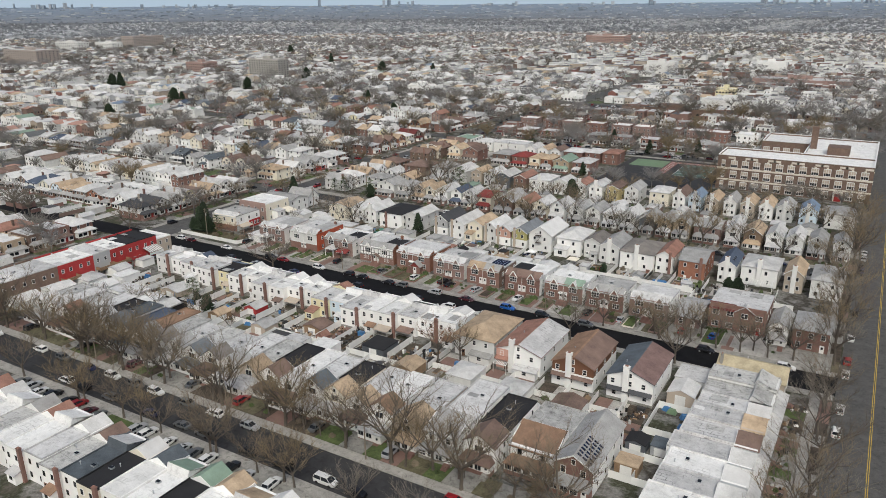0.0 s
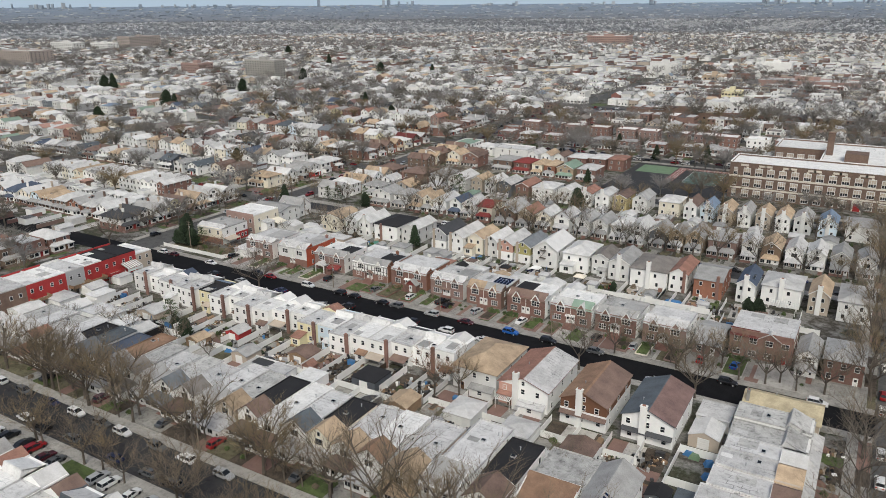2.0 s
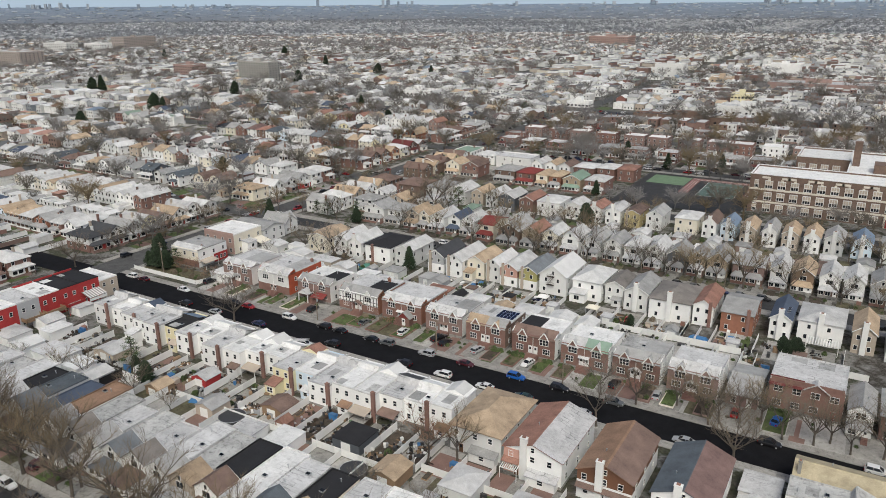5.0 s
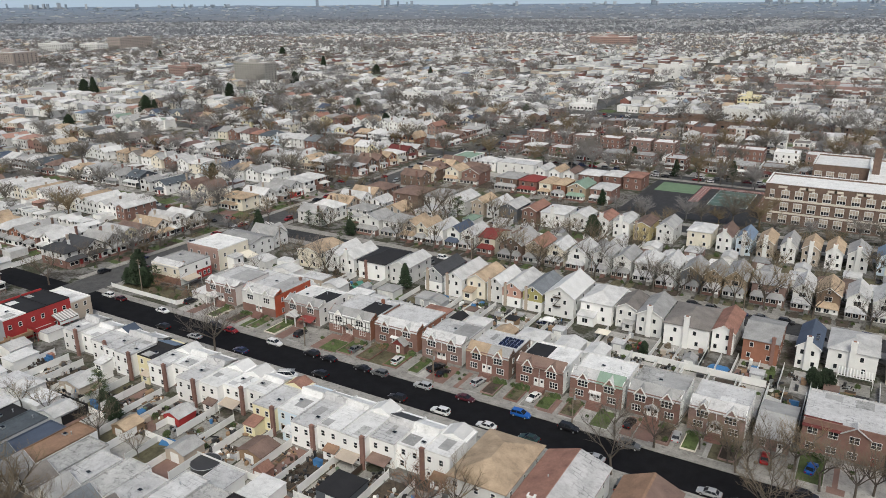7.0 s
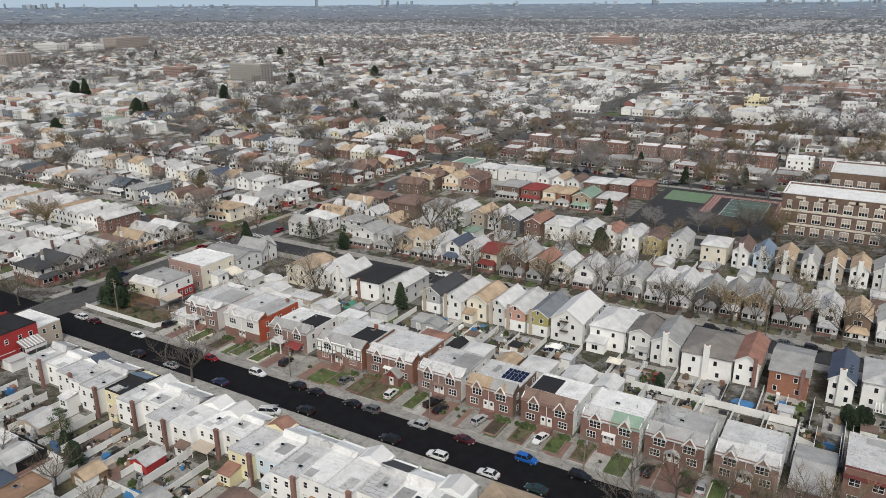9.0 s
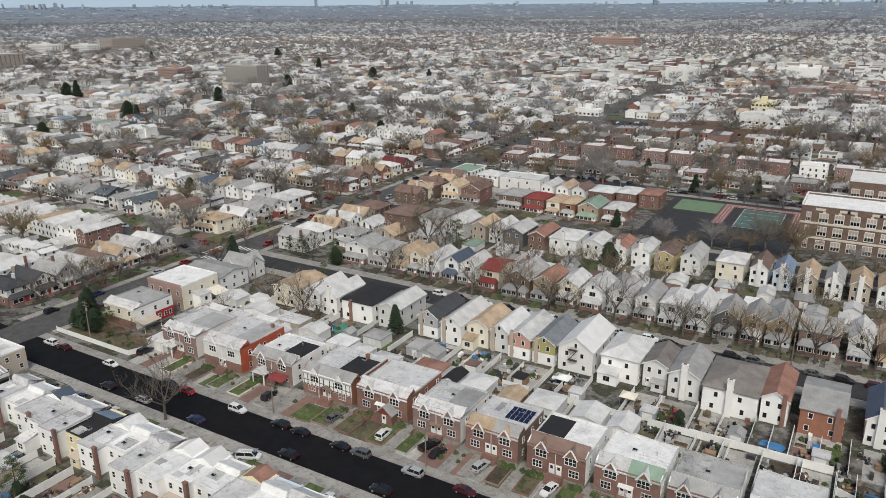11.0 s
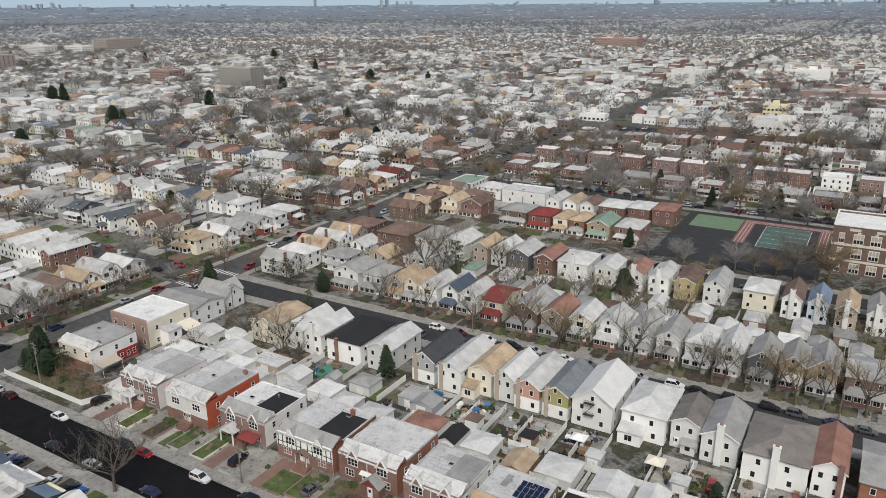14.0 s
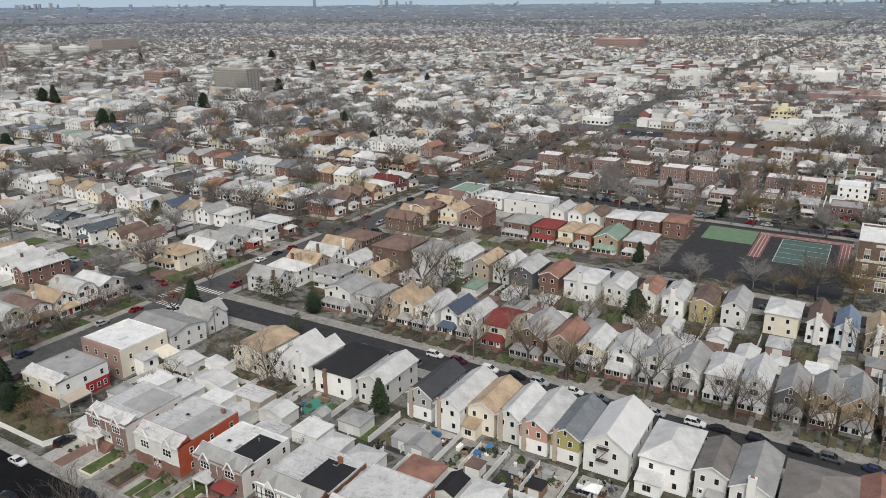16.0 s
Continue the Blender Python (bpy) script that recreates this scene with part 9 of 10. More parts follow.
for kind, colour, u, v in (("sedan", "grey", -84, -105.2), ("suv", "silver", -79.5, -105.0), ("sedan", "white", -75.5, -106), ("suv", "black", -70.9, -105.2), ("sedan", "black", -65.1, -105.3), ("suv", "red", -61.6, -105.0), ("sedan", "maroon", -56.5, -106.0), ("sedan", "grey", -53.2, -105.8), ("suv", "silver", -40.4, -105.0), ("suv", "white", -36.9, -105.0), ("sedan", "white", -30.1, -105.4), ("sedan", "silver", -25.4, -105.4), ("suv", "grey", -21.9, -105.6), ("suv", "white", -17.8, -105.4), ("suv", "black", -11.5, -105.2), ("sedan", "silver", -7.0, -105.8), ("suv", "white", -0.5, -105.0)):
    car(kind, colour, u, v, 92 + cr.uniform(-5, 5), 0.2, "parked on a driveway")
patch(-51.5, -43, -111.5, -103.4, "grass", "small green front lawn between the driveways", "front_lawn", 0.21)
for y, yaw, a, b, step in ((-98.8, 180, -130, 40, 8.5), (-91.6, 0, -130, 40, 9.5), (83.2, 0, -70, 88, 7.2), (76.8, 180, -90, 88, 9.0), (161.6, 180, -150, 90, 14), (168.6, 0, -150, 90, 13)):
    x = a
    while x < b:
        if cr.random() < (0.9 if y == 83.2 else 0.6):
            car(cr.choice(["sedan", "sedan", "suv", "suv", "van" if cr.random() < 0.2 else "suv"]), cr.choice(COL), x, y, yaw + (180 if cr.random() < 0.1 else 0))
        x += step * cr.uniform(0.75, 1.3)
for x, yaw, a, b in ((-166.4, 90, 30, 240), (-155.6, -90, 95, 240), (93.4, 90, -90, 120), (106.4, -90, -90, 60)):
    y = a
    while y < b:
        if cr.random() < 0.45:
            car(cr.choice(["sedan", "suv"]), cr.choice(COL), x, y, yaw)
        y += cr.uniform(6, 12)

for y, yaw, a, b, step, share in ((83.4, 0, -330, -176, 7.5, 0.75), (76.6, 180, -330, -176, 8, 0.6), (163.5, 180, -340, -176, 9, 0.6), (257.0, 180, -40, 90, 6.8, 0.85), (263.2, 0, -150, 90, 7.2, 0.8), (346.5, 0, -330, 90, 12, 0.5)):
    x = a
    while x < b:
        if cr.random() < share:
            car(cr.choice(["sedan", "suv", "suv"]), cr.choice(COL), x, y, yaw)
        x += step * cr.uniform(0.8, 1.3)
for x, yaw in ((-166.2, 90), (-155.8, -90)):
    y = 242.0
    while y < 440:
        if cr.random() < 0.5 and not 252 < y < 268 and not 338 < y < 352:
            car(cr.choice(["sedan", "suv"]), cr.choice(COL), x, y, yaw)
        y += cr.uniform(6.5, 11)
for k in range(20):
    car(cr.choice(["sedan", "suv"]), cr.choice(COL), cr.uniform(-150, -106), 444 + (k % 4) * 7.5, 90)
x = -330.0
while x < -178:
    w = cr.uniform(3.5, 6)
    patch(x, x + w - 0.05, 87.2, 93.8, cr.choice(["grass", "grass", "concrete_light", "lawn_dry", "concrete", "paver_red"]), "small lawn or driveway before the houses", "front_yard")
    x += w
gazebo(3.4, 46.5, 3.4, 3.0, "siding_cream", "small gazebo with a cream canopy in a backyard")
gazebo(-13, 47, 3.0, 2.6, "trim", "white canopy tent behind a tall house")
car("van", "white", -58, -14.6, 25, 0.17, "standing on the pavement before the row")
for u, v, mat in ((60.2, -38.2, "court_green"), (63.4, -39.2, "tarp_blue"), (64, -43.8, "tarp_blue"), (59, -37.5, "tarp_blue")):
    s = Shape()
    s.solid([(-1.1, -0.7, 0), (1.1, -0.7, 0), (1.2, 0.7, 0), (-1, 0.8, 0)], [(-0.7, -0.4, 1.0), (0.6, -0.5, 1.1), (0.8, 0.3, 0.9), (-0.6, 0.5, 1.2)])
    solo("covered_furniture", s, [mat], "garden furniture heaped under a coloured tarpaulin", "tarpaulin", "", pose(u, v, 0, 0, 0, u * 9), "tarpaulins")
for p in ((57, -49.5, 57, -37.5), (57, -37.3, 65, -37.3), (57, -49.7, 65, -49.7)):
    fence(*p, 1.9)
# ---- front gardens and driveways on the black street ----
for k in range(26):
    a = -118 + k * 8
    patch(a, a + 7.97, 1.82, 13.0, cr.choice(["concrete", "concrete_light", "flagstone", "concrete"]), "concrete front yard before the brick pairs", "front_yard", 0.172)
for k in range(19):
    a = -120 + k * 8
    patch(a, a + 7.97, -22.0, -13.92, "flagstone", "concrete front yard before the row", "front_yard", 0.172)
for a, b, c, d, mat, label in ((-33, -29, 2.2, 10.4, "concrete_light", "pale concrete driveway"), (-27.5, -23, 2.2, 10.4, "paver_red", "pink paved driveway"), (-18, -12.5, 2.2, 10.4, "concrete", "concrete driveway"), (-11.5, -8.6, 2.2, 9.5, "grass", "small green lawn"), (-1.5, 2.2, 2.2, 10.4, "concrete", "concrete driveway"), (3, 6.6, 2.2, 9, "paver_red", "red paved front yard"), (8, 14, 2.2, 10.4, "concrete_light", "pale concrete driveway"),
                              (15.5, 19.5, 2.2, 9.5, "grass", "small green lawn"), (25.5, 33, 2.2, 9.8, "paver_red", "red paved front yard"), (34, 40, 2.2, 10.4, "concrete", "concrete driveway"), (41, 47, 2.2, 9, "lawn_dry", "dry front lawn"), (-62, -56, 2.4, 9, "grass", "small green lawn"), (-48, -40, 2.4, 10, "lawn_dry", "planted front garden"), (58, 64, 4, 14, "concrete", "concrete driveway"), (65, 72, 4, 14, "concrete_light", "pale concrete front yard"),
                              (-92, -88, 2.4, 8, "grass", "small green lawn"), (-74, -68, 2.4, 9.4, "concrete", "concrete front yard")):
    patch(a, b, c, d, mat, label, "front_yard")
for k in range(16):
    a = -124 + k * 7.9
    patch(a, a + 3.2, -21.9, -14.3, "concrete", "concrete driveway before the row", "driveway")
    patch(a + 3.3, a + 7.2, -19.5, -14.6, cr.choice(["grass", "grass", "lawn_dry", "soil", "paver_red"]), "small front garden before the row", "front_yard")

# ---- backyards: fences, sheds, pools ----
WOODF = "weathered brown timber fence between backyards"
for k in range(21):
    e = EDGE + UNIT * k
    q = cr.random()
    if q < 0.9:
        fence(e, -36.2, e, -50 + cr.uniform(0, 3), cr.choice((1.7, 2.0)))
    elif q < 0.97:
        fence(e, -36.2, e, -50 + cr.uniform(0, 3), 1.6, "wood_dark", WOODF)
    if cr.random() < 0.75:
        fence(e, -50.5, e + UNIT, -50.5, 1.7)
for k in range(18):
    e = -122 + 6.6 * k
    patch(e + 0.2, e + 6.4, -59.2, -50.7, cr.choice(["concrete_light", "concrete", "concrete_light", "paver_red", "lawn_dry", "concrete"]), "paved yard behind the narrow house", "back_yard", 0.06)
    if k not in (4, 5):
        fence(e, -58.8, e, -50.7, cr.choice((1.7, 2.0)))
for e in (14, 29, 43, 57):
    fence(e, -39.5, e, -52, 1.7)
for e in (-35, -21, -7.4, 6.7, 20.7, 34, 47.6, 56):
    fence(e, 24.6, e, 39, 1.7)
for e in (-91, -82, -69, -56, -50, -41, -28, -14.5, 0, 13.5, 27.5, 40.5):
    fence(e, 28, e, 39.3, 1.8)
for e in (-67, -53, -39, -25.5, -13, 10, 24, 34.5, 44):
    fence(e, 41, e, 51, 1.8)
for e in range(-50, 72, 12):
    if cr.random() < 0.7:
        fence(e, 39.5, e + cr.choice((7, 12)), 39.5, 1.8)
for e in (-87, -74.5, -61, -44.8, -33, -18, -7.6, 3, 18, 30.7, 38.4, 49.5, 58, 71):
    fence(e, 40.5, e, 53, 1.7)
for e in (-76, -62, -43.5, -27.6, -11, 4, 19, 33, 46, 60, 75):
    fence(e, 111, e, 138, 1.7)
SH = [(-112, -105, -55, -49, 2.4, "hip", "siding_light", "roof_silver"), (-103, -95, -47, -41, 2.3, "gable", "siding_tan", "roof_silver"), (-68, -63, -44.5, -39.5, 2.3, "gable", "brick_red", "roof_silver"), (-56, -50.5, -54, -48.5, 2.6, "gable", "siding_tan", "roof_grey"), (-74, -69.2, -53.5, -48.8, 2.3, "gable", "wood", "roof_tan"), (-43, -36.5, -46.5, -40.8, 2.4, "gable", "wood", "roof_brown"), (-35.2, -32.4, -50, -47.2, 2.4, "gable", "roof_terracotta", "roof_terracotta"),
      (-20, -13, -49, -42, 2.6, "flat", "siding_dark", "roof_black"), (-6, 0, -55, -48.5, 2.7, "gable", "wood", "roof_tan"), (8, 15, -52, -44, 2.8, "hip", "siding_light", "roof_silver"), (22, 29, -53, -46, 2.8, "hip", "siding_light", "roof_silver"), (36, 43, -54, -47, 2.8, "gable", "siding_light", "roof_brown")]
for a in SH:
    shed(*a)
for k in range(24):
    u = -118 + k * 8.4 + cr.uniform(-1, 1)
    shed(u, u + cr.uniform(4.5, 6), 117 + cr.uniform(-2, 2), 124 + cr.uniform(-2, 2), 2.6, cr.choice(["hip", "gable", "flat"]), cr.choice(["siding_white", "siding_light", "siding_tan", "brick_mauve"]), cr.choice(["roof_silver", "roof_grey", "roof_white", "roof_brown"]), window_=False)
SH2 = [(-48, -40, 31.5, 38.5, 2.8, "hip", "siding_light", "roof_terracotta"), (-38.5, -34.5, 31, 37.5, 2.6, "gable", "siding_white", "roof_black"), (-33, -26.5, 31, 38, 2.7, "hip", "siding_light", "roof_silver"), (-23, -17.5, 29, 36, 2.6, "gable", "wood", "roof_tan"), (-16, -8.5, 30.5, 38, 2.8, "hip", "siding_light", "roof_silver"), (-5, 2, 30, 37.5, 2.9, "gable", "siding_light", "roof_silver"), (3.5, 9, 30, 37, 2.9, "gable", "siding_light", "roof_silver"),
       (-68, -62, 31, 37, 2.8, "hip", "siding_light", "roof_silver"), (-76, -69, 33, 39, 2.8, "flat", "siding_white", "roof_white"), (-88, -81, 35.5, 41, 2.9, "gable", "siding_light", "roof_silver"), (-70, -64, 41.5, 47, 2.6, "hip", "siding_light", "roof_grey"), (-56, -50, 42, 48, 2.4, "flat", "siding_grey", "roof_grey")]
SH3 = [(-113, -107, 30, 37, 2.8, "flat", "siding_light", "roof_silver"), (-112, -103, 38.5, 44, 3.2, "gable", "siding_white", "roof_silver"), (-104, -97.5, 33, 38, 2.9, "flat", "siding_white", "roof_white"), (-99, -90, 38, 43.5, 2.8, "flat", "siding_tan", "roof_silver"), (-96, -90, 30, 35, 2.7, "gable", "siding_light", "roof_silver"), (-124, -117, 31, 37, 2.8, "flat", "siding_white", "roof_white"), (-127, -119, 42, 48, 3.0, "gable", "siding_light", "roof_silver"), (-126, -120, 24, 29, 2.6, "hip", "siding_light", "roof_grey"), (-118, -111, 47, 51, 2.6, "flat", "siding_white", "roof_white"), (-84, -77, 29, 34, 2.7, "flat", "siding_white", "roof_silver"), (-60, -53, 30, 36, 2.8, "hip", "siding_white", "roof_silver"), (-52, -46, 41, 46, 2.5, "gable", "siding_grey", "roof_grey")]
for a in SH3:
    shed(*a)
for p in ((-128, 30, -128, 50), (-116, 28, -116, 46), (-106, 28, -106, 38), (-128, 39.5, -114, 39.5), (-114, 46, -101, 46), (-101, 46, -101, 53), (-89, 28, -89, 52), (-89, 28, -74, 28), (-128, 50, -116, 50)):
    fence(*p, 1.7)
for u, v, k, sc in ((-121, 39, 1, 0.6), (-103, 47, 1, 0.75), (-96, 46, 0, 0.7), (-109, 27, 5, 0.5), (-92, 49, 1, 0.6), (-124, 34, 5, 0.5), (-70, 29, 1, 0.45)):
    tree(u, v, k, sc)
for a in SH2:
    shed(*a)
for u, v, w, d, kind, roof in ((-133, -30, 6, 5, "flat", "roof_silver"), (-132, -41, 7, 6, "gable", "roof_silver"), (-124, -44, 5.5, 7, "flat", "roof_white"), (-132, -52, 8, 7, "hip", "roof_silver"), (-122, -54, 7, 6.5, "gable", "roof_white"), (-113, -53, 6, 7, "flat", "roof_silver"), (-98, -54.5, 6, 6, "flat", "roof_white"),
                             (-90, -55.5, 6.5, 6, "gable", "roof_silver"), (-38, -55.5, 6, 6, "flat", "roof_silver"), (-29, -54, 6, 7, "flat", "roof_white"), (-133, -63, 8, 8, "gable", "roof_silver"), (-134, -74, 8, 8, "gable", "roof_white")):
    shed(u - w / 2, u + w / 2, v - d / 2, v + d / 2, 2.7, kind, "siding_white", roof, window_=False)
ring_pool(-46.6, -51.8, 3.1, 1.2, "metal_dark")
for p in ((-97.5, -57, -97.5, -50.5), (-97.5, -50.5, -86.5, -50.5), (-86.5, -57, -86.5, -50.5)):
    fence(*p, 2.3, "rubber", "black-stained timber fence round a rear terrace")
s = Shape()
s.solid([(-1.8, -0.9, 0), (1.7, -1.0, 0), (1.9, 0.8, 0), (-1.6, 0.9, 0)], [(-1.3, -0.5, 0.9), (1.2, -0.6, 1.1), (1.4, 0.4, 0.9), (-1.1, 0.5, 1.1)])
solo("covered_table", s, ["tarp_blue"], "garden table heaped under a blue tarpaulin", "tarpaulin", "", pose(-60.2, -50.0, 0.05, 0, 0, 20), "tarpaulins")
s = Shape()
s.solid([(-2.6, -1.0, 0), (2.4, -1.3, 0), (2.7, 0.9, 0), (-2.2, 1.1, 0)], [(-2.0, -0.6, 0.7), (1.7, -0.8, 0.5), (2.0, 0.5, 0.8), (-1.6, 0.6, 0.6)])
solo("tarpaulin", s, ["tarp_blue"], "blue tarpaulin drawn over things in a backyard", "tarpaulin", "", pose(35, 44.5, 0.05, 0, 0, -8), "tarpaulins")
for x0, y0, x1, y1 in ((19, 39.7, 33, 39.7), (33, 39.7, 47, 39.7), (30.7, 40, 30.7, 52), (47.8, 30, 47.8, 39), (56.5, 30, 56.5, 52)):
    fence(x0, y0, x1, y1, 1.9)
ring_pool(-10.5, -54.2, 2.8, 1.2, "metal_dark")
s = Shape()
s.box(-83.5, -78.5, 43.5, 50, 0.0, 0.25)
solo("pool_cover", s, ["pool_green"], "rectangular green pool cover in a backyard", "pool cover")
for a in ((-80, -76, 44, 50), (44, 48, 42, 50), (-66, -61, 41, 47)):
    patch(*a, "grass", "small green back lawn", "back_lawn", 0.06)
for k in range(22):
    a = EDGE + 0.4 + UNIT * k
    patch(a, a + 5.4, -49.5, -36.5, cr.choice(["concrete", "concrete_light", "soil", "lawn_dry", "concrete", "paver_red"]), "paved backyard", "back_yard", 0.05)
for a, b in ((-34, -22), (-20, -8.5), (-7, 6), (7.5, 20), (21.5, 33), (35, 47)):
    patch(a, b, 24, 39, cr.choice(["concrete", "concrete_light"]), "paved shared driveway behind the house", "back_yard", 0.05)
for a, b in ((-60, -45), (-44, -34), (-32, -19), (-17, -8), (3.5, 17.5), (19, 30), (39, 49), (52, 70)):
    x = a
    while x < b - 2:
        w = min(cr.uniform(3, 5.5), b - x)
        patch(x, x + w - 0.02, 40.5, 46.5, cr.choice(["concrete", "concrete_light", "soil", "lawn_dry", "paver_red", "asphalt"]), "worn backyard surface", "back_yard", 0.05)
        patch(x, x + w - 0.02, 46.52, 53, cr.choice(["concrete", "concrete_light", "concrete", "concrete_light"]), "paved backyard", "back_yard", 0.05)
        x += w

for u, v, h in ((-137.8, 4.9, 12.2), (-24.5, 1.2, 9.5), (-66, 1.4, 9.0), (12, 1.0, 9.0), (-14.5, 86.5, 9.5), (34, 86.5, 9.5), (-60, 86.4, 9), (-78, -88.4, 9.5), (-30, -88.4, 9.5), (10, -88.4, 9.5), (-96, 198, 11), (-130, 62, 10), (-12, 253, 10)):
    utility_pole(u, v, h, 90 if v > 50 else 0)


# ---- backyard clutter ----
def patio_table(u, v, yaw):
    t = thing("patio_table", pose(u, v, 0.05, 0, 0, yaw), "round dark patio table with folded umbrella", "table", "patio tables")
    s = Shape()
    s.tube((0, 0, 0.7), (0, 0, 0.75), 0.6, 0.6, 14)
    part("tabletop", s, ["metal_dark"], t)
    for k in range(4):
        s = Shape()
        a = k * math.pi / 2
        s.tube((math.cos(a) * 0.45, math.sin(a) * 0.45, 0), (math.cos(a) * 0.3, math.sin(a) * 0.3, 0.7), 0.025, 0.025, 4)
        part("leg", s, ["metal_dark"], t)
    s = Shape()
    s.tube((0, 0, 0.75), (0, 0, 1.2), 0.025, 0.025, 5)
    s.tube((0, 0, 1.2), (0, 0, 2.3), 0.16, 0.0, 6)
    part("umbrella", s, [cr.choice(["tarp_blue", "siding_cream", "court_green", "trim"])], t)


def trash_bin(u, v, yaw, mat):
    t = thing("trash_bin", pose(u, v, 0.05, 0, 0, yaw), "plastic wheeled bin with a lid in a yard", "bin", "bins")
    s = Shape()
    s.solid([(-0.22, -0.25, 0), (0.22, -0.25, 0), (0.22, 0.25, 0), (-0.22, 0.25, 0)], [(-0.3, -0.33, 0.95), (0.3, -0.33, 0.95), (0.3, 0.33, 0.95), (-0.3, 0.33, 0.95)])
    part("body", s, [mat], t)
    s = Shape()
    s.solid([(-0.32, -0.35, 0.95), (0.32, -0.35, 0.95), (0.32, 0.35, 0.95), (-0.32, 0.35, 0.95)], [(-0.25, -0.25, 1.07), (0.25, -0.25, 1.07), (0.25, 0.25, 1.07), (-0.25, 0.25, 1.07)])
    part("lid", s, [mat], t)


def garden_bed(u, v, yaw, L, W):
    t = thing("garden_bed", pose(u, v, 0.04, 0, 0, yaw), "raised timber garden bed with bare soil", "garden bed", "garden beds")
    s = Shape()
    ring = [(-L / 2, -W / 2), (L / 2, -W / 2), (L / 2, W / 2), (-L / 2, W / 2)]
    s.box(-L / 2, L / 2, -W / 2, W / 2, 0, 0.3)
    part("edging", s, ["wood"], t)
    s = Shape()
    s.box(-L / 2 + 0.08, L / 2 - 0.08, -W / 2 + 0.08, W / 2 - 0.08, 0.304, 0.36)
    part("soil", s, ["soil"], t)


def storage_box(u, v, yaw, mat, L=1.5, W=0.8, H=0.9):
    t = thing("storage_box", pose(u, v, 0.05, 0, 0, yaw), "garden storage box with a sloped lid", "storage box", "storage boxes")
    s = Shape()
    s.box(-L / 2, L / 2, -W / 2, W / 2, 0, H)
    part("body", s, [mat], t)
    s = Shape()
    s.slab([(-L / 2 - 0.05, -W / 2 - 0.05, H + 0.05), (L / 2 + 0.05, -W / 2 - 0.05, H + 0.05), (L / 2 + 0.05, W / 2 + 0.05, H + 0.25), (-L / 2 - 0.05, W / 2 + 0.05, H + 0.25)], 0.05)
    part("lid", s, [mat], t)


BUSH = [bush_mesh(k, 1.5, 1.1).mesh("bush", ["leaf"]) for k in range(3)] + [bush_mesh(9, 1.6, 1.2).mesh("bush", ["twig"])]


def bush(u, v, sc=1.0, k=None):
    k = cr.randrange(4) if k is None else k
    ob = new("bush" if k < 3 else "bare_shrub", BUSH[k])
    ob.matrix_basis = pose(u, v, 0.05, 0, 0, cr.uniform(0, 360)) @ Matrix.Diagonal((sc, sc, sc * cr.uniform(0.7, 1.1), 1))
    return tagged(ob, "rounded garden shrub beside a wall" if k < 3 else "leafless brown garden shrub beside a fence", "bush", "shrubs")


def clutter(u0, u1, v0, v1):
    for _ in range(cr.choice((3, 4, 5))):
        u, v, yaw = cr.uniform(u0 + 0.8, u1 - 0.8), cr.uniform(v0 + 0.8, v1 - 0.8), cr.uniform(0, 360)
        k = cr.random()
        if k < 0.04:
            patio_table(u, v, yaw)
        elif k < 0.24:
            trash_bin(u, v, yaw, cr.choice(["metal_dark", "metal_dark", "court_green", "roof_grey", "trim", "rubber", "tarp_blue"]))
        elif k < 0.55:
            garden_bed(u, v, cr.choice((0, 90)), cr.uniform(1.8, 3.5), cr.uniform(0.9, 1.5))
        elif k < 0.75:
            storage_box(u, v, cr.choice((0, 90, 180)), cr.choice(["wood", "siding_tan", "siding_grey", "trim", "tarp_blue", "roof_terracotta", "metal_dark"]), cr.uniform(1, 2.2), cr.uniform(0.7, 1.3), cr.uniform(0.6, 1.4))
        else:
            bush(u, v, cr.uniform(0.6, 1.3))


for k in range(20):
    clutter(EDGE + UNIT * k, EDGE + UNIT * (k + 1), -50, -37)
for a, b in ((-34, -22), (-20, -8.5), (-7, 6), (7.5, 20), (21.5, 33), (35, 47)):
    clutter(a, b, 25, 30)
for a, b in ((-60, -45), (-44, -34), (-32, -19), (-17, -8), (3.5, 17.5), (19, 30), (39, 49), (52, 70), (-85, -75)):
    for _ in range(3):
        clutter(a, b, 41, 52.5)
    u = (a + b) / 2 + cr.uniform(-3, 3)
    shed(u, u + 3.2, 41.2, 44.4, 2.2, cr.choice(["gable", "flat"]), cr.choice(["wood", "siding_tan", "siding_grey", "trim"]), cr.choice(["roof_grey", "roof_brown", "roof_silver", "roof_black"]), "", 0.8, "s", "garden_shed", False)
for u in range(-108, 88, 3):
    if cr.random() < 0.55:
        bush(u + cr.uniform(-1, 1), cr.uniform(5, 9.6), cr.uniform(0.5, 1.0))
    if cr.random() < 0.6 and -90 < u:
        bush(u + cr.uniform(-1, 1), cr.uniform(89.5, 93.2), cr.uniform(0.5, 1.0))
for a in range(-128, -88, 8):
    for v in (24, 33, 42):
        clutter(a, a + 8, v, v + 8)
        patch(a + 0.3, a + 7.7, v + 0.3, v + 8.6, cr.choice(["concrete", "concrete_light", "lawn_dry", "soil", "concrete"]), "worn backyard surface", "back_yard", 0.05)


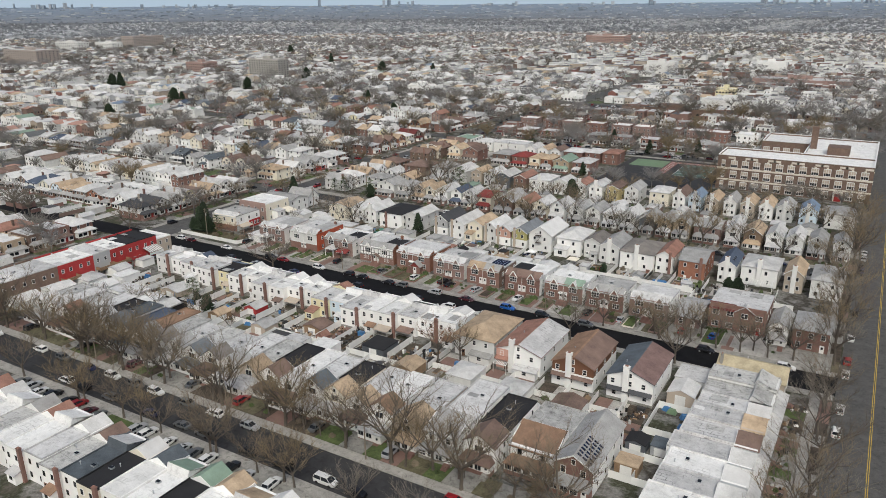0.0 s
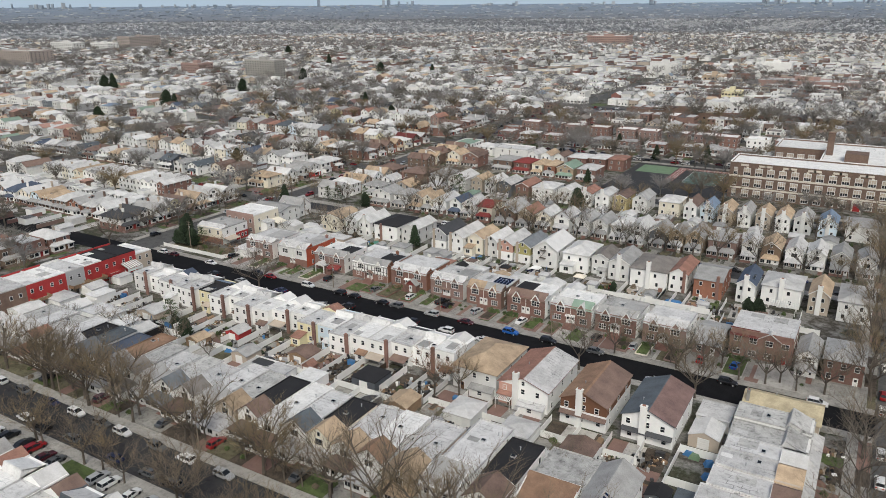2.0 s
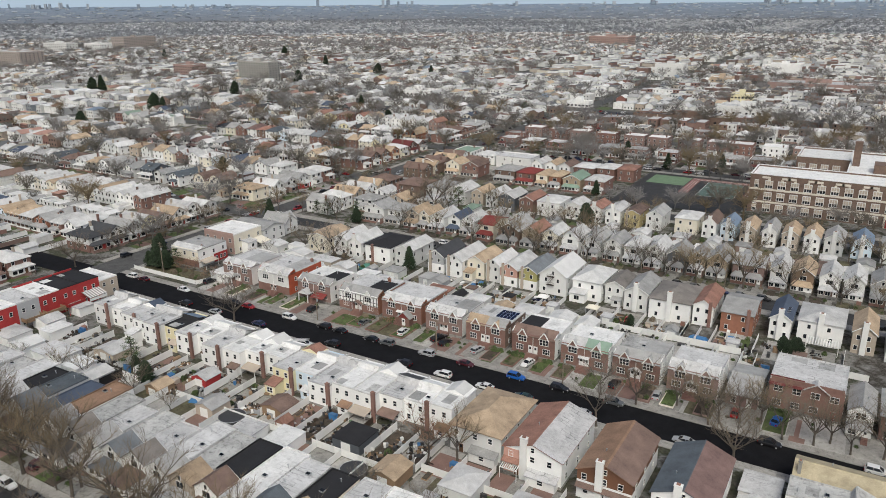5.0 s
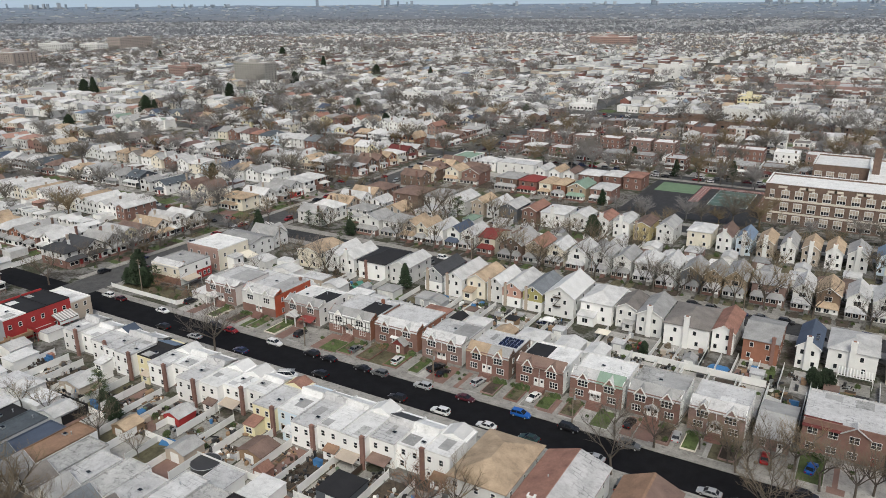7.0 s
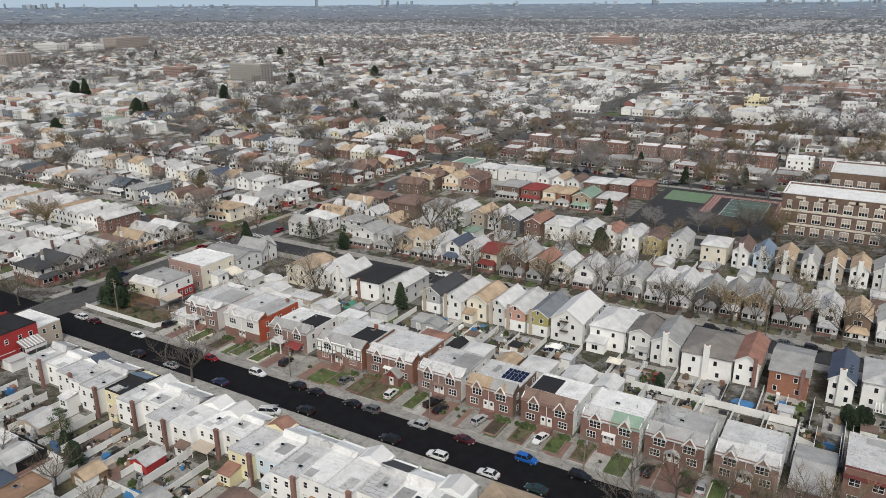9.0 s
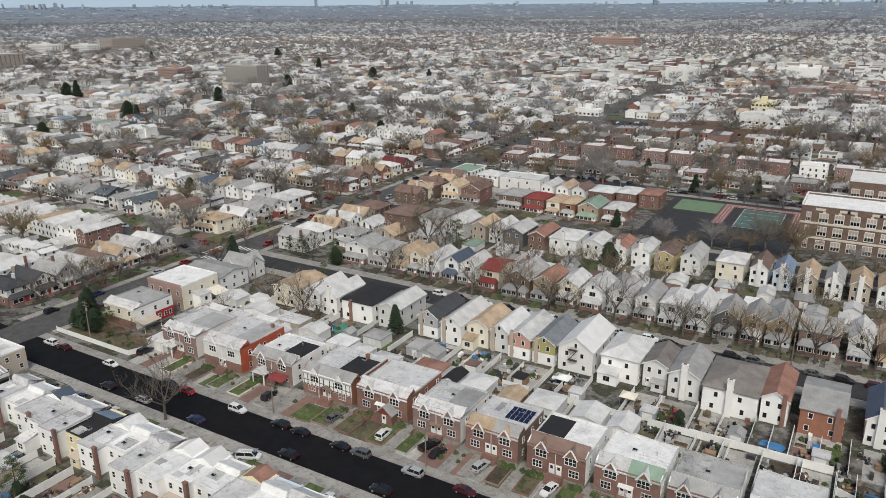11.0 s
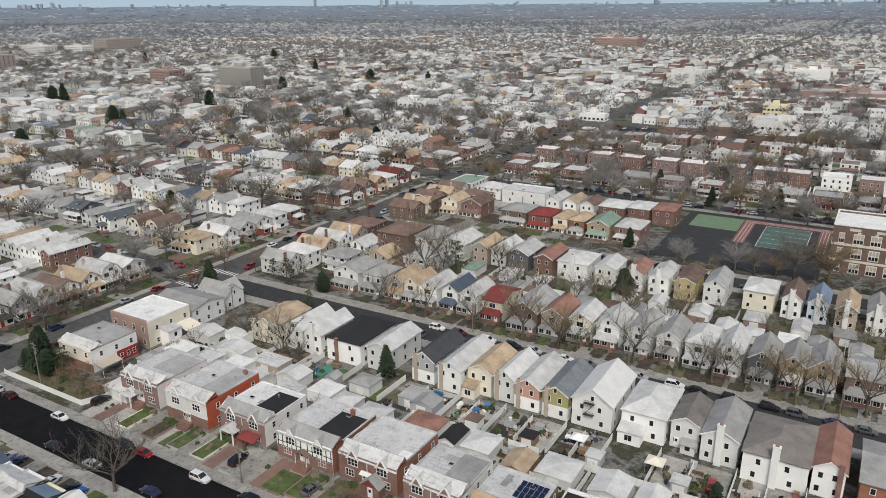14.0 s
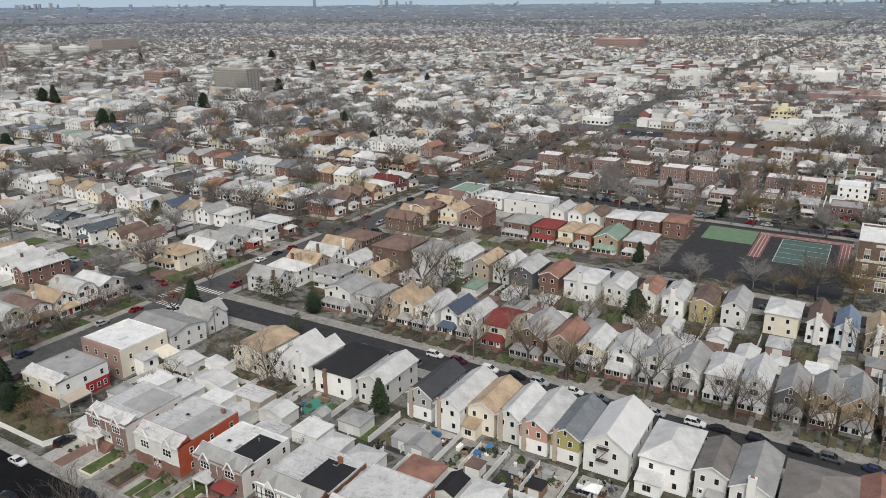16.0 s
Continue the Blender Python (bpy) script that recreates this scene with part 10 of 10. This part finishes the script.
# ---- odds and ends stored in the yards ----
def heap_mesh(seed):
    """Boards, bins, crates and pots lying together."""
    r = random.Random(seed)
    s = Shape()
    for k in range(r.randint(16, 26)):
        x, y, a = r.gauss(0, 1.1), r.gauss(0, 0.8), r.uniform(0, math.pi)
        L, W, H = r.choice(((0.4, 0.4, 0.6), (1.3, 0.12, 0.1), (0.6, 0.45, 0.4), (0.3, 0.3, 0.35), (0.9, 0.6, 0.2), (1.6, 0.2, 0.06)))
        z = r.choice((0.0, 0.0, 0.0, 0.25))
        c, d = math.cos(a), math.sin(a)
        q = [(x + p * L / 2 * c - o * W / 2 * d, y + p * L / 2 * d + o * W / 2 * c) for p, o in ((-1, -1), (1, -1), (1, 1), (-1, 1))]
        lift = r.uniform(0, 0.25)
        s.solid([(*p, z) for p in q], [(p[0] * 0.97, p[1] * 0.97, z + H + (lift if i < 2 else 0)) for i, p in enumerate(q)], r.randrange(5))
    return s


HEAPS = [heap_mesh(k).mesh("yard_clutter", mats) for k, mats in enumerate((["wood", "metal_dark", "trim", "siding_grey", "wood_dark"], ["wood_dark", "metal_dark", "siding_grey", "soil", "rubber"], ["metal_dark", "wood", "rubber", "trim", "siding_tan"], ["wood_dark", "rubber", "metal", "roof_grey", "metal_dark"], ["wood", "concrete_light", "metal_dark", "rubber", "wood_dark"], ["rubber", "wood_dark", "roof_grey", "metal_dark", "soil"]))]


def heap(u, v):
    ob = new("yard_clutter", HEAPS[cr.randrange(6)])
    k = cr.uniform(0.7, 1.4)
    ob.matrix_basis = pose(u, v, 0.06, 0, 0, cr.uniform(0, 360)) @ Matrix.Scale(k, 4)
    return tagged(ob, "boards, bins and garden things stored in a yard", "yard clutter", "yard clutter", "stuff")


for k in range(20):
    e = EDGE + UNIT * k
    for _ in range(3):
        heap(cr.uniform(e + 1, e + 5.3), cr.uniform(-50, -37.5))
for a, b in ((2, 13), (15, 28), (30, 42), (44, 56)):
    for _ in range(3):
        heap(cr.uniform(a, b), cr.uniform(-53, -41))
for a, b in ((-60, -45), (-44, -34), (-32, -19), (-17, -8), (3.5, 17.5), (19, 30), (39, 49), (52, 70)):
    for _ in range(4):
        heap(cr.uniform(a, b), cr.uniform(40.5, 52.5))
    heap(cr.uniform(a, b), cr.uniform(25, 29))
for a in range(-118, 86, 7):
    heap(a + cr.uniform(-2, 2), cr.uniform(112, 137))
for a in range(-126, -90, 9):
    heap(a + cr.uniform(0, 5), cr.uniform(28, 50))
# front gardens on the north side of the third street
for k in range(16):
    bush(cr.uniform(-100, -86), cr.uniform(45, 64) if k % 2 else cr.uniform(44, 52), cr.uniform(0.8, 1.6), 3)
u = -150.0
while u < 88:
    w = cr.uniform(3.0, 7.0)
    patch(u, u + w - 0.05, -87.2, -81.5, cr.choice(["lawn_dry", "soil", "soil", "lawn_dry", "grass", "paver_red", "concrete", "concrete"]), "leaf-strewn front garden or driveway", "front_yard")
    if cr.random() < 0.6:
        bush(u + w / 2, cr.uniform(-86.5, -83.5), cr.uniform(0.6, 1.1), cr.choice((0, 3, 3)))
    u += w
for k in range(7):
    car(cr.choice(["sedan", "suv"]), cr.choice(COL), -110 + k * 21 + cr.uniform(-4, 4), -84.3, 90, 0.2, "parked on a driveway")
# garages, trees and shrubs in the yards behind the fourth street
for k in range(15):
    u = -112 + k * 13 + cr.uniform(-1.5, 1.5)
    shed(u, u + cr.uniform(4.5, 6), 128 + cr.uniform(-2, 1), 134 + cr.uniform(-1, 2), 2.6, cr.choice(["hip", "gable", "flat"]), cr.choice(["siding_white", "siding_light", "brick_mauve"]), cr.choice(["roof_silver", "roof_grey", "roof_white", "roof_green"]), window_=False)
    patch(u + 6.2, u + 12.4, 126, 137, cr.choice(["grass", "lawn_dry", "soil", "lawn_dry", "concrete_light"]), "backyard lawn behind the house", "back_yard", 0.05)
    tree(u + 8 + cr.uniform(-2, 2), cr.uniform(113, 137), None, cr.uniform(0.7, 1.15))
    bush(u + 7, cr.uniform(112, 137), cr.uniform(0.8, 1.5))
    bush(u + 10, cr.uniform(112, 137), cr.uniform(0.8, 1.5))
u = -92.0
while u < 86:
    w = cr.uniform(2.6, 4.6)
    patch(u, u + w - 0.9, 88.2, 93.2, cr.choice(["grass", "lawn_dry", "lawn_dry", "concrete", "soil", "soil"]), "small front garden before the porches", "front_yard")
    u += w + 0.4

# corner yard and the front gardens across the avenue
patch(-151, -122, 5, 13.5, "lawn_dry", "thin corner lawn with bare shrubs inside a white fence", "front_yard", 0.1)
for k in range(14):
    bush(cr.uniform(-138, -123), cr.uniform(6, 13), cr.uniform(0.9, 1.6), 3 if k % 3 else 1)
    heap(cr.uniform(-128, -118), cr.uniform(30, 50))
v = 12.0
while v < 150:
    w = cr.uniform(2.5, 5)
    if not 72 < v + w / 2 < 90:
        patch(-176.2, -171.1, v, v + w - 0.05, cr.choice(["grass", "grass", "soil", "paver_red", "lawn_dry", "concrete"]), "small front garden beside the avenue", "front_yard")
        if cr.random() < 0.75:
            bush(cr.uniform(-175.5, -172), v + w / 2, cr.uniform(0.6, 1.2))
        if cr.random() < 0.2:
            tree(-173.5, v + w / 2, None, cr.uniform(0.6, 0.9))
    v += w
for u, v, yaw in ((-167, 64, 90), (-167, 52, 90), (-167, 28, 90), (-167, 12, 90), (-155.2, 58, -90), (-155.2, 40, -90), (-155.3, 20, -90)):
    car(cr.choice(["sedan", "suv"]), cr.choice(COL), u, v, yaw)
car("van", "white", -155.7, 69.1, 20)

# front gardens of the row on the east avenue
v = -80.0
while v < -22:
    w = cr.uniform(2.4, 4.2)
    patch(82.7, 86.85, v, v + w - 0.05, cr.choice(["soil", "concrete", "paver_red", "grass", "soil", "concrete_light"]), "small front garden beside the avenue", "front_yard", 0.17)
    bush(cr.uniform(83.4, 86.2), v + w / 2, cr.uniform(0.6, 1.2))
    if cr.random() < 0.5:
        heap(cr.uniform(83.5, 86), v + 0.8)
    v += w
# hedges, beds and low walls before the brick pairs
def planter(u, v, L, W, mat):
    t = thing("planting_bed", pose(u, v, 0.17), "planting bed with a low masonry edge and clipped shrubs", "planting bed", "planting beds")
    s = Shape()
    for x0, x1, y0, y1 in ((-L / 2, L / 2, -W / 2, -W / 2 + 0.18), (-L / 2, L / 2, W / 2 - 0.18, W / 2), (-L / 2, -L / 2 + 0.18, -W / 2 + 0.18, W / 2 - 0.18), (L / 2 - 0.18, L / 2, -W / 2 + 0.18, W / 2 - 0.18)):
        s.box(x0, x1, y0, y1, 0, 0.4)
    part("edging", s, [mat], t)
    s = Shape()
    s.box(-L / 2 + 0.18, L / 2 - 0.18, -W / 2 + 0.18, W / 2 - 0.18, 0, 0.25)
    part("soil", s, [cr.choice(["soil", "grass", "lawn_dry", "grass"])], t)


PAIRS = ((-115, -102, 11.5), (-98.4, -85.2, 10.8), (-82.8, -69.6, 12.3), (-65.8, -51.2, 11.8), (-50, -36.2, 12.3), (-34, -22, 11.2), (-20.4, -8.4, 10.5), (-6.4, 5.9, 10.5), (7.6, 20.2, 10.5), (21.3, 33.1, 10.5), (34.9, 46.6, 10.5), (57, 72.4, 14.5))
for i, (a, b, v) in enumerate(PAIRS):
    mid_x = (a + b) / 2
    patch(mid_x - 1.6, mid_x + 1.6, 1.84, v - 2.6, cr.choice(["concrete_light", "paver_red", "concrete_light"]), "paved path from the pavement to the steps", "front_path", 0.178)
    for sx in (-1, 1):
        inner, outer = mid_x + sx * 2.0, (b if sx > 0 else a) - sx * 0.2
        x0, x1 = min(inner, outer), max(inner, outer)
        if (i + (sx > 0)) % 3 == 0:
            # a driveway and a narrow bed
            patch(x0 + 0.9, x1, 1.84, v - 0.1, cr.choice(["concrete_light", "paver_red", "concrete_light"]), "paved driveway beside the steps", "driveway", 0.182)
            for _ in range(2):
                bush(x0 + 0.5, cr.uniform(4, v - 1), cr.uniform(0.5, 0.8), cr.choice((0, 1, 2)))
        else:
            planter((x0 + x1) / 2, 2.6 + (v - 3.6) / 2, x1 - x0 - 0.4, v - 3.8, cr.choice(["brick", "concrete_light", "stone", "brick_mauve"]))
            n = 4 if sx > 0 else 5
            for k in range(n):
                bush(x0 + 0.7 + (x1 - x0 - 1.4) * k / (n - 1), v - 1.3 + cr.uniform(-0.3, 0.3), cr.uniform(0.9, 1.5), cr.choice((0, 1, 2, 3)))
            for _ in range(cr.choice((1, 2, 3))):
                bush(cr.uniform(x0 + 0.6, x1 - 0.6), cr.uniform(3.4, v - 2.5), cr.uniform(0.6, 1.1), cr.choice((0, 1, 3)))
for kind, colour, u, yaw in (("suv", "black", -71.8, 95), ("sedan", "grey", -52.2, 85), ("suv", "white", -38.4, 92), ("sedan", "black", -24.6, 80), ("sedan", "silver", 33.8, 95)):
    car(kind, colour, u, 6.2, yaw, 0.2, "parked on a driveway")
for kind, colour, u, v, yaw in (("sedan", "white", -98.5, -17.7, 100), ("suv", "black", -93, -17.7, 95), ("sedan", "blue", -90.5, -17.7, 95), ("sedan", "black", 9, -17.7, 90), ("suv", "grey", 28.8, -16.4, 90), ("sedan", "white", -26, -17.7, 85)):
    car(kind, colour, u, v, yaw, 0.2, "parked on a driveway")
# shared yards behind the brick pairs
for a, b in ((-34, -22), (-20, -8.5), (-7, 6), (7.5, 20), (21.5, 33), (35, 47), (48, 56), (57, 72)):
    m = (a + b) / 2 + cr.uniform(-1, 1)
    fence(m, 25, m, 39.4, 1.8)
    fence(a, 31.5 + cr.uniform(-2, 2), m, 31.5, 1.8)
    clutter(a, b, 32, 39)
    for _ in range(3):
        heap(cr.uniform(a + 1, b - 1), cr.uniform(26, 38.5))
        bush(cr.uniform(a + 1, b - 1), cr.uniform(26, 38.5), cr.uniform(0.6, 1.2))
    patch(a + 0.4, m - 0.2, 33, 39, cr.choice(["soil", "grass", "lawn_dry", "paver_red", "soil"]), "worn backyard surface", "back_yard", 0.06)

# yards behind the detached pairs
for a, b in ((0.8, 14), (14.5, 28.6), (29.4, 42.6), (43.4, 56.4)):
    x = a
    while x < b - 1.5:
        w = min(cr.uniform(3.0, 5.0), b - x)
        patch(x, x + w - 0.03, -56, -47, cr.choice(["concrete", "soil", "lawn_dry", "paver_red", "concrete_light", "grass"]), "worn backyard surface", "back_yard", 0.07)
        patch(x, x + w - 0.03, -46.97, -39.2, cr.choice(["concrete", "concrete_light", "paver_red", "soil"]), "paved backyard", "back_yard", 0.07)
        x += w
    fence(a, -46.5, a + (b - a) * 0.55, -46.5, 1.8)
    fence((a + b) / 2, -39.5, (a + b) / 2, -54, 1.8)
    clutter(a, b, -55, -40)
    clutter(a, b, -55, -40)
    u = a + cr.uniform(1, 6)
    shed(u, u + 3.0, -57, -54, 2.2, cr.choice(["gable", "flat"]), cr.choice(["siding_grey", "siding_white", "wood"]), cr.choice(["roof_slate", "roof_silver", "roof_weathered"]), "", 0.7, "s", "garden_shed", False)


def pergola(u, v, w, d):
    t = thing("pergola", pose(u, v, 0.05), "white slatted pergola roof over a rear terrace", "pergola")
    for x in (-w / 2 + 0.1, w / 2 - 0.1):
        for y in (-d / 2 + 0.1, d / 2 - 0.1):
            q = Shape()
            q.box(x - 0.07, x + 0.07, y - 0.07, y + 0.07, 0, 2.5)
            part("post", q, ["trim"], t)
    for y in (-d / 2 + 0.1, d / 2 - 0.1):
        q = Shape()
        q.box(-w / 2, w / 2, y - 0.06, y + 0.06, 2.5, 2.66)
        part("beam", q, ["trim"], t)
    q = Shape()
    q.box(-0.13, 0.13, -d / 2 - 0.2, d / 2 + 0.2, 2.66, 2.76)
    me = q.mesh("slat", ["trim"])
    n = int(w / 0.62)
    for k in range(n):
        part("slat", me, None, t, "", pose(-w / 2 + w * (k + 0.5) / n, 0, 0))


pergola(65.4, 52.6, 8.0, 4.6)


def ladder(u, v, z, yaw, L=4.6):
    t = thing("ladder", pose(u, v, z, 0, 0, yaw), "aluminium ladder lying on the roof of a van", "ladder", "ladders")
    for y in (-0.2, 0.2):
        s = Shape()
        s.box(-L / 2, L / 2, y - 0.03, y + 0.03, 0, 0.09)
        part("rail", s, ["metal"], t)
    s = Shape()
    s.box(-0.02, 0.02, -0.17, 0.17, 0.03, 0.06)
    me = s.mesh("rung", ["metal"])
    for k in range(12):
        part("rung", me, None, t, "", pose(-L / 2 + 0.25 + k * (L - 0.5) / 11, 0, 0))


for d in (-0.45, 0.45):
    ladder(-58 - d * math.sin(radians(25)) - 0.4, -14.6 + d * math.cos(radians(25)), 2.07, 25)
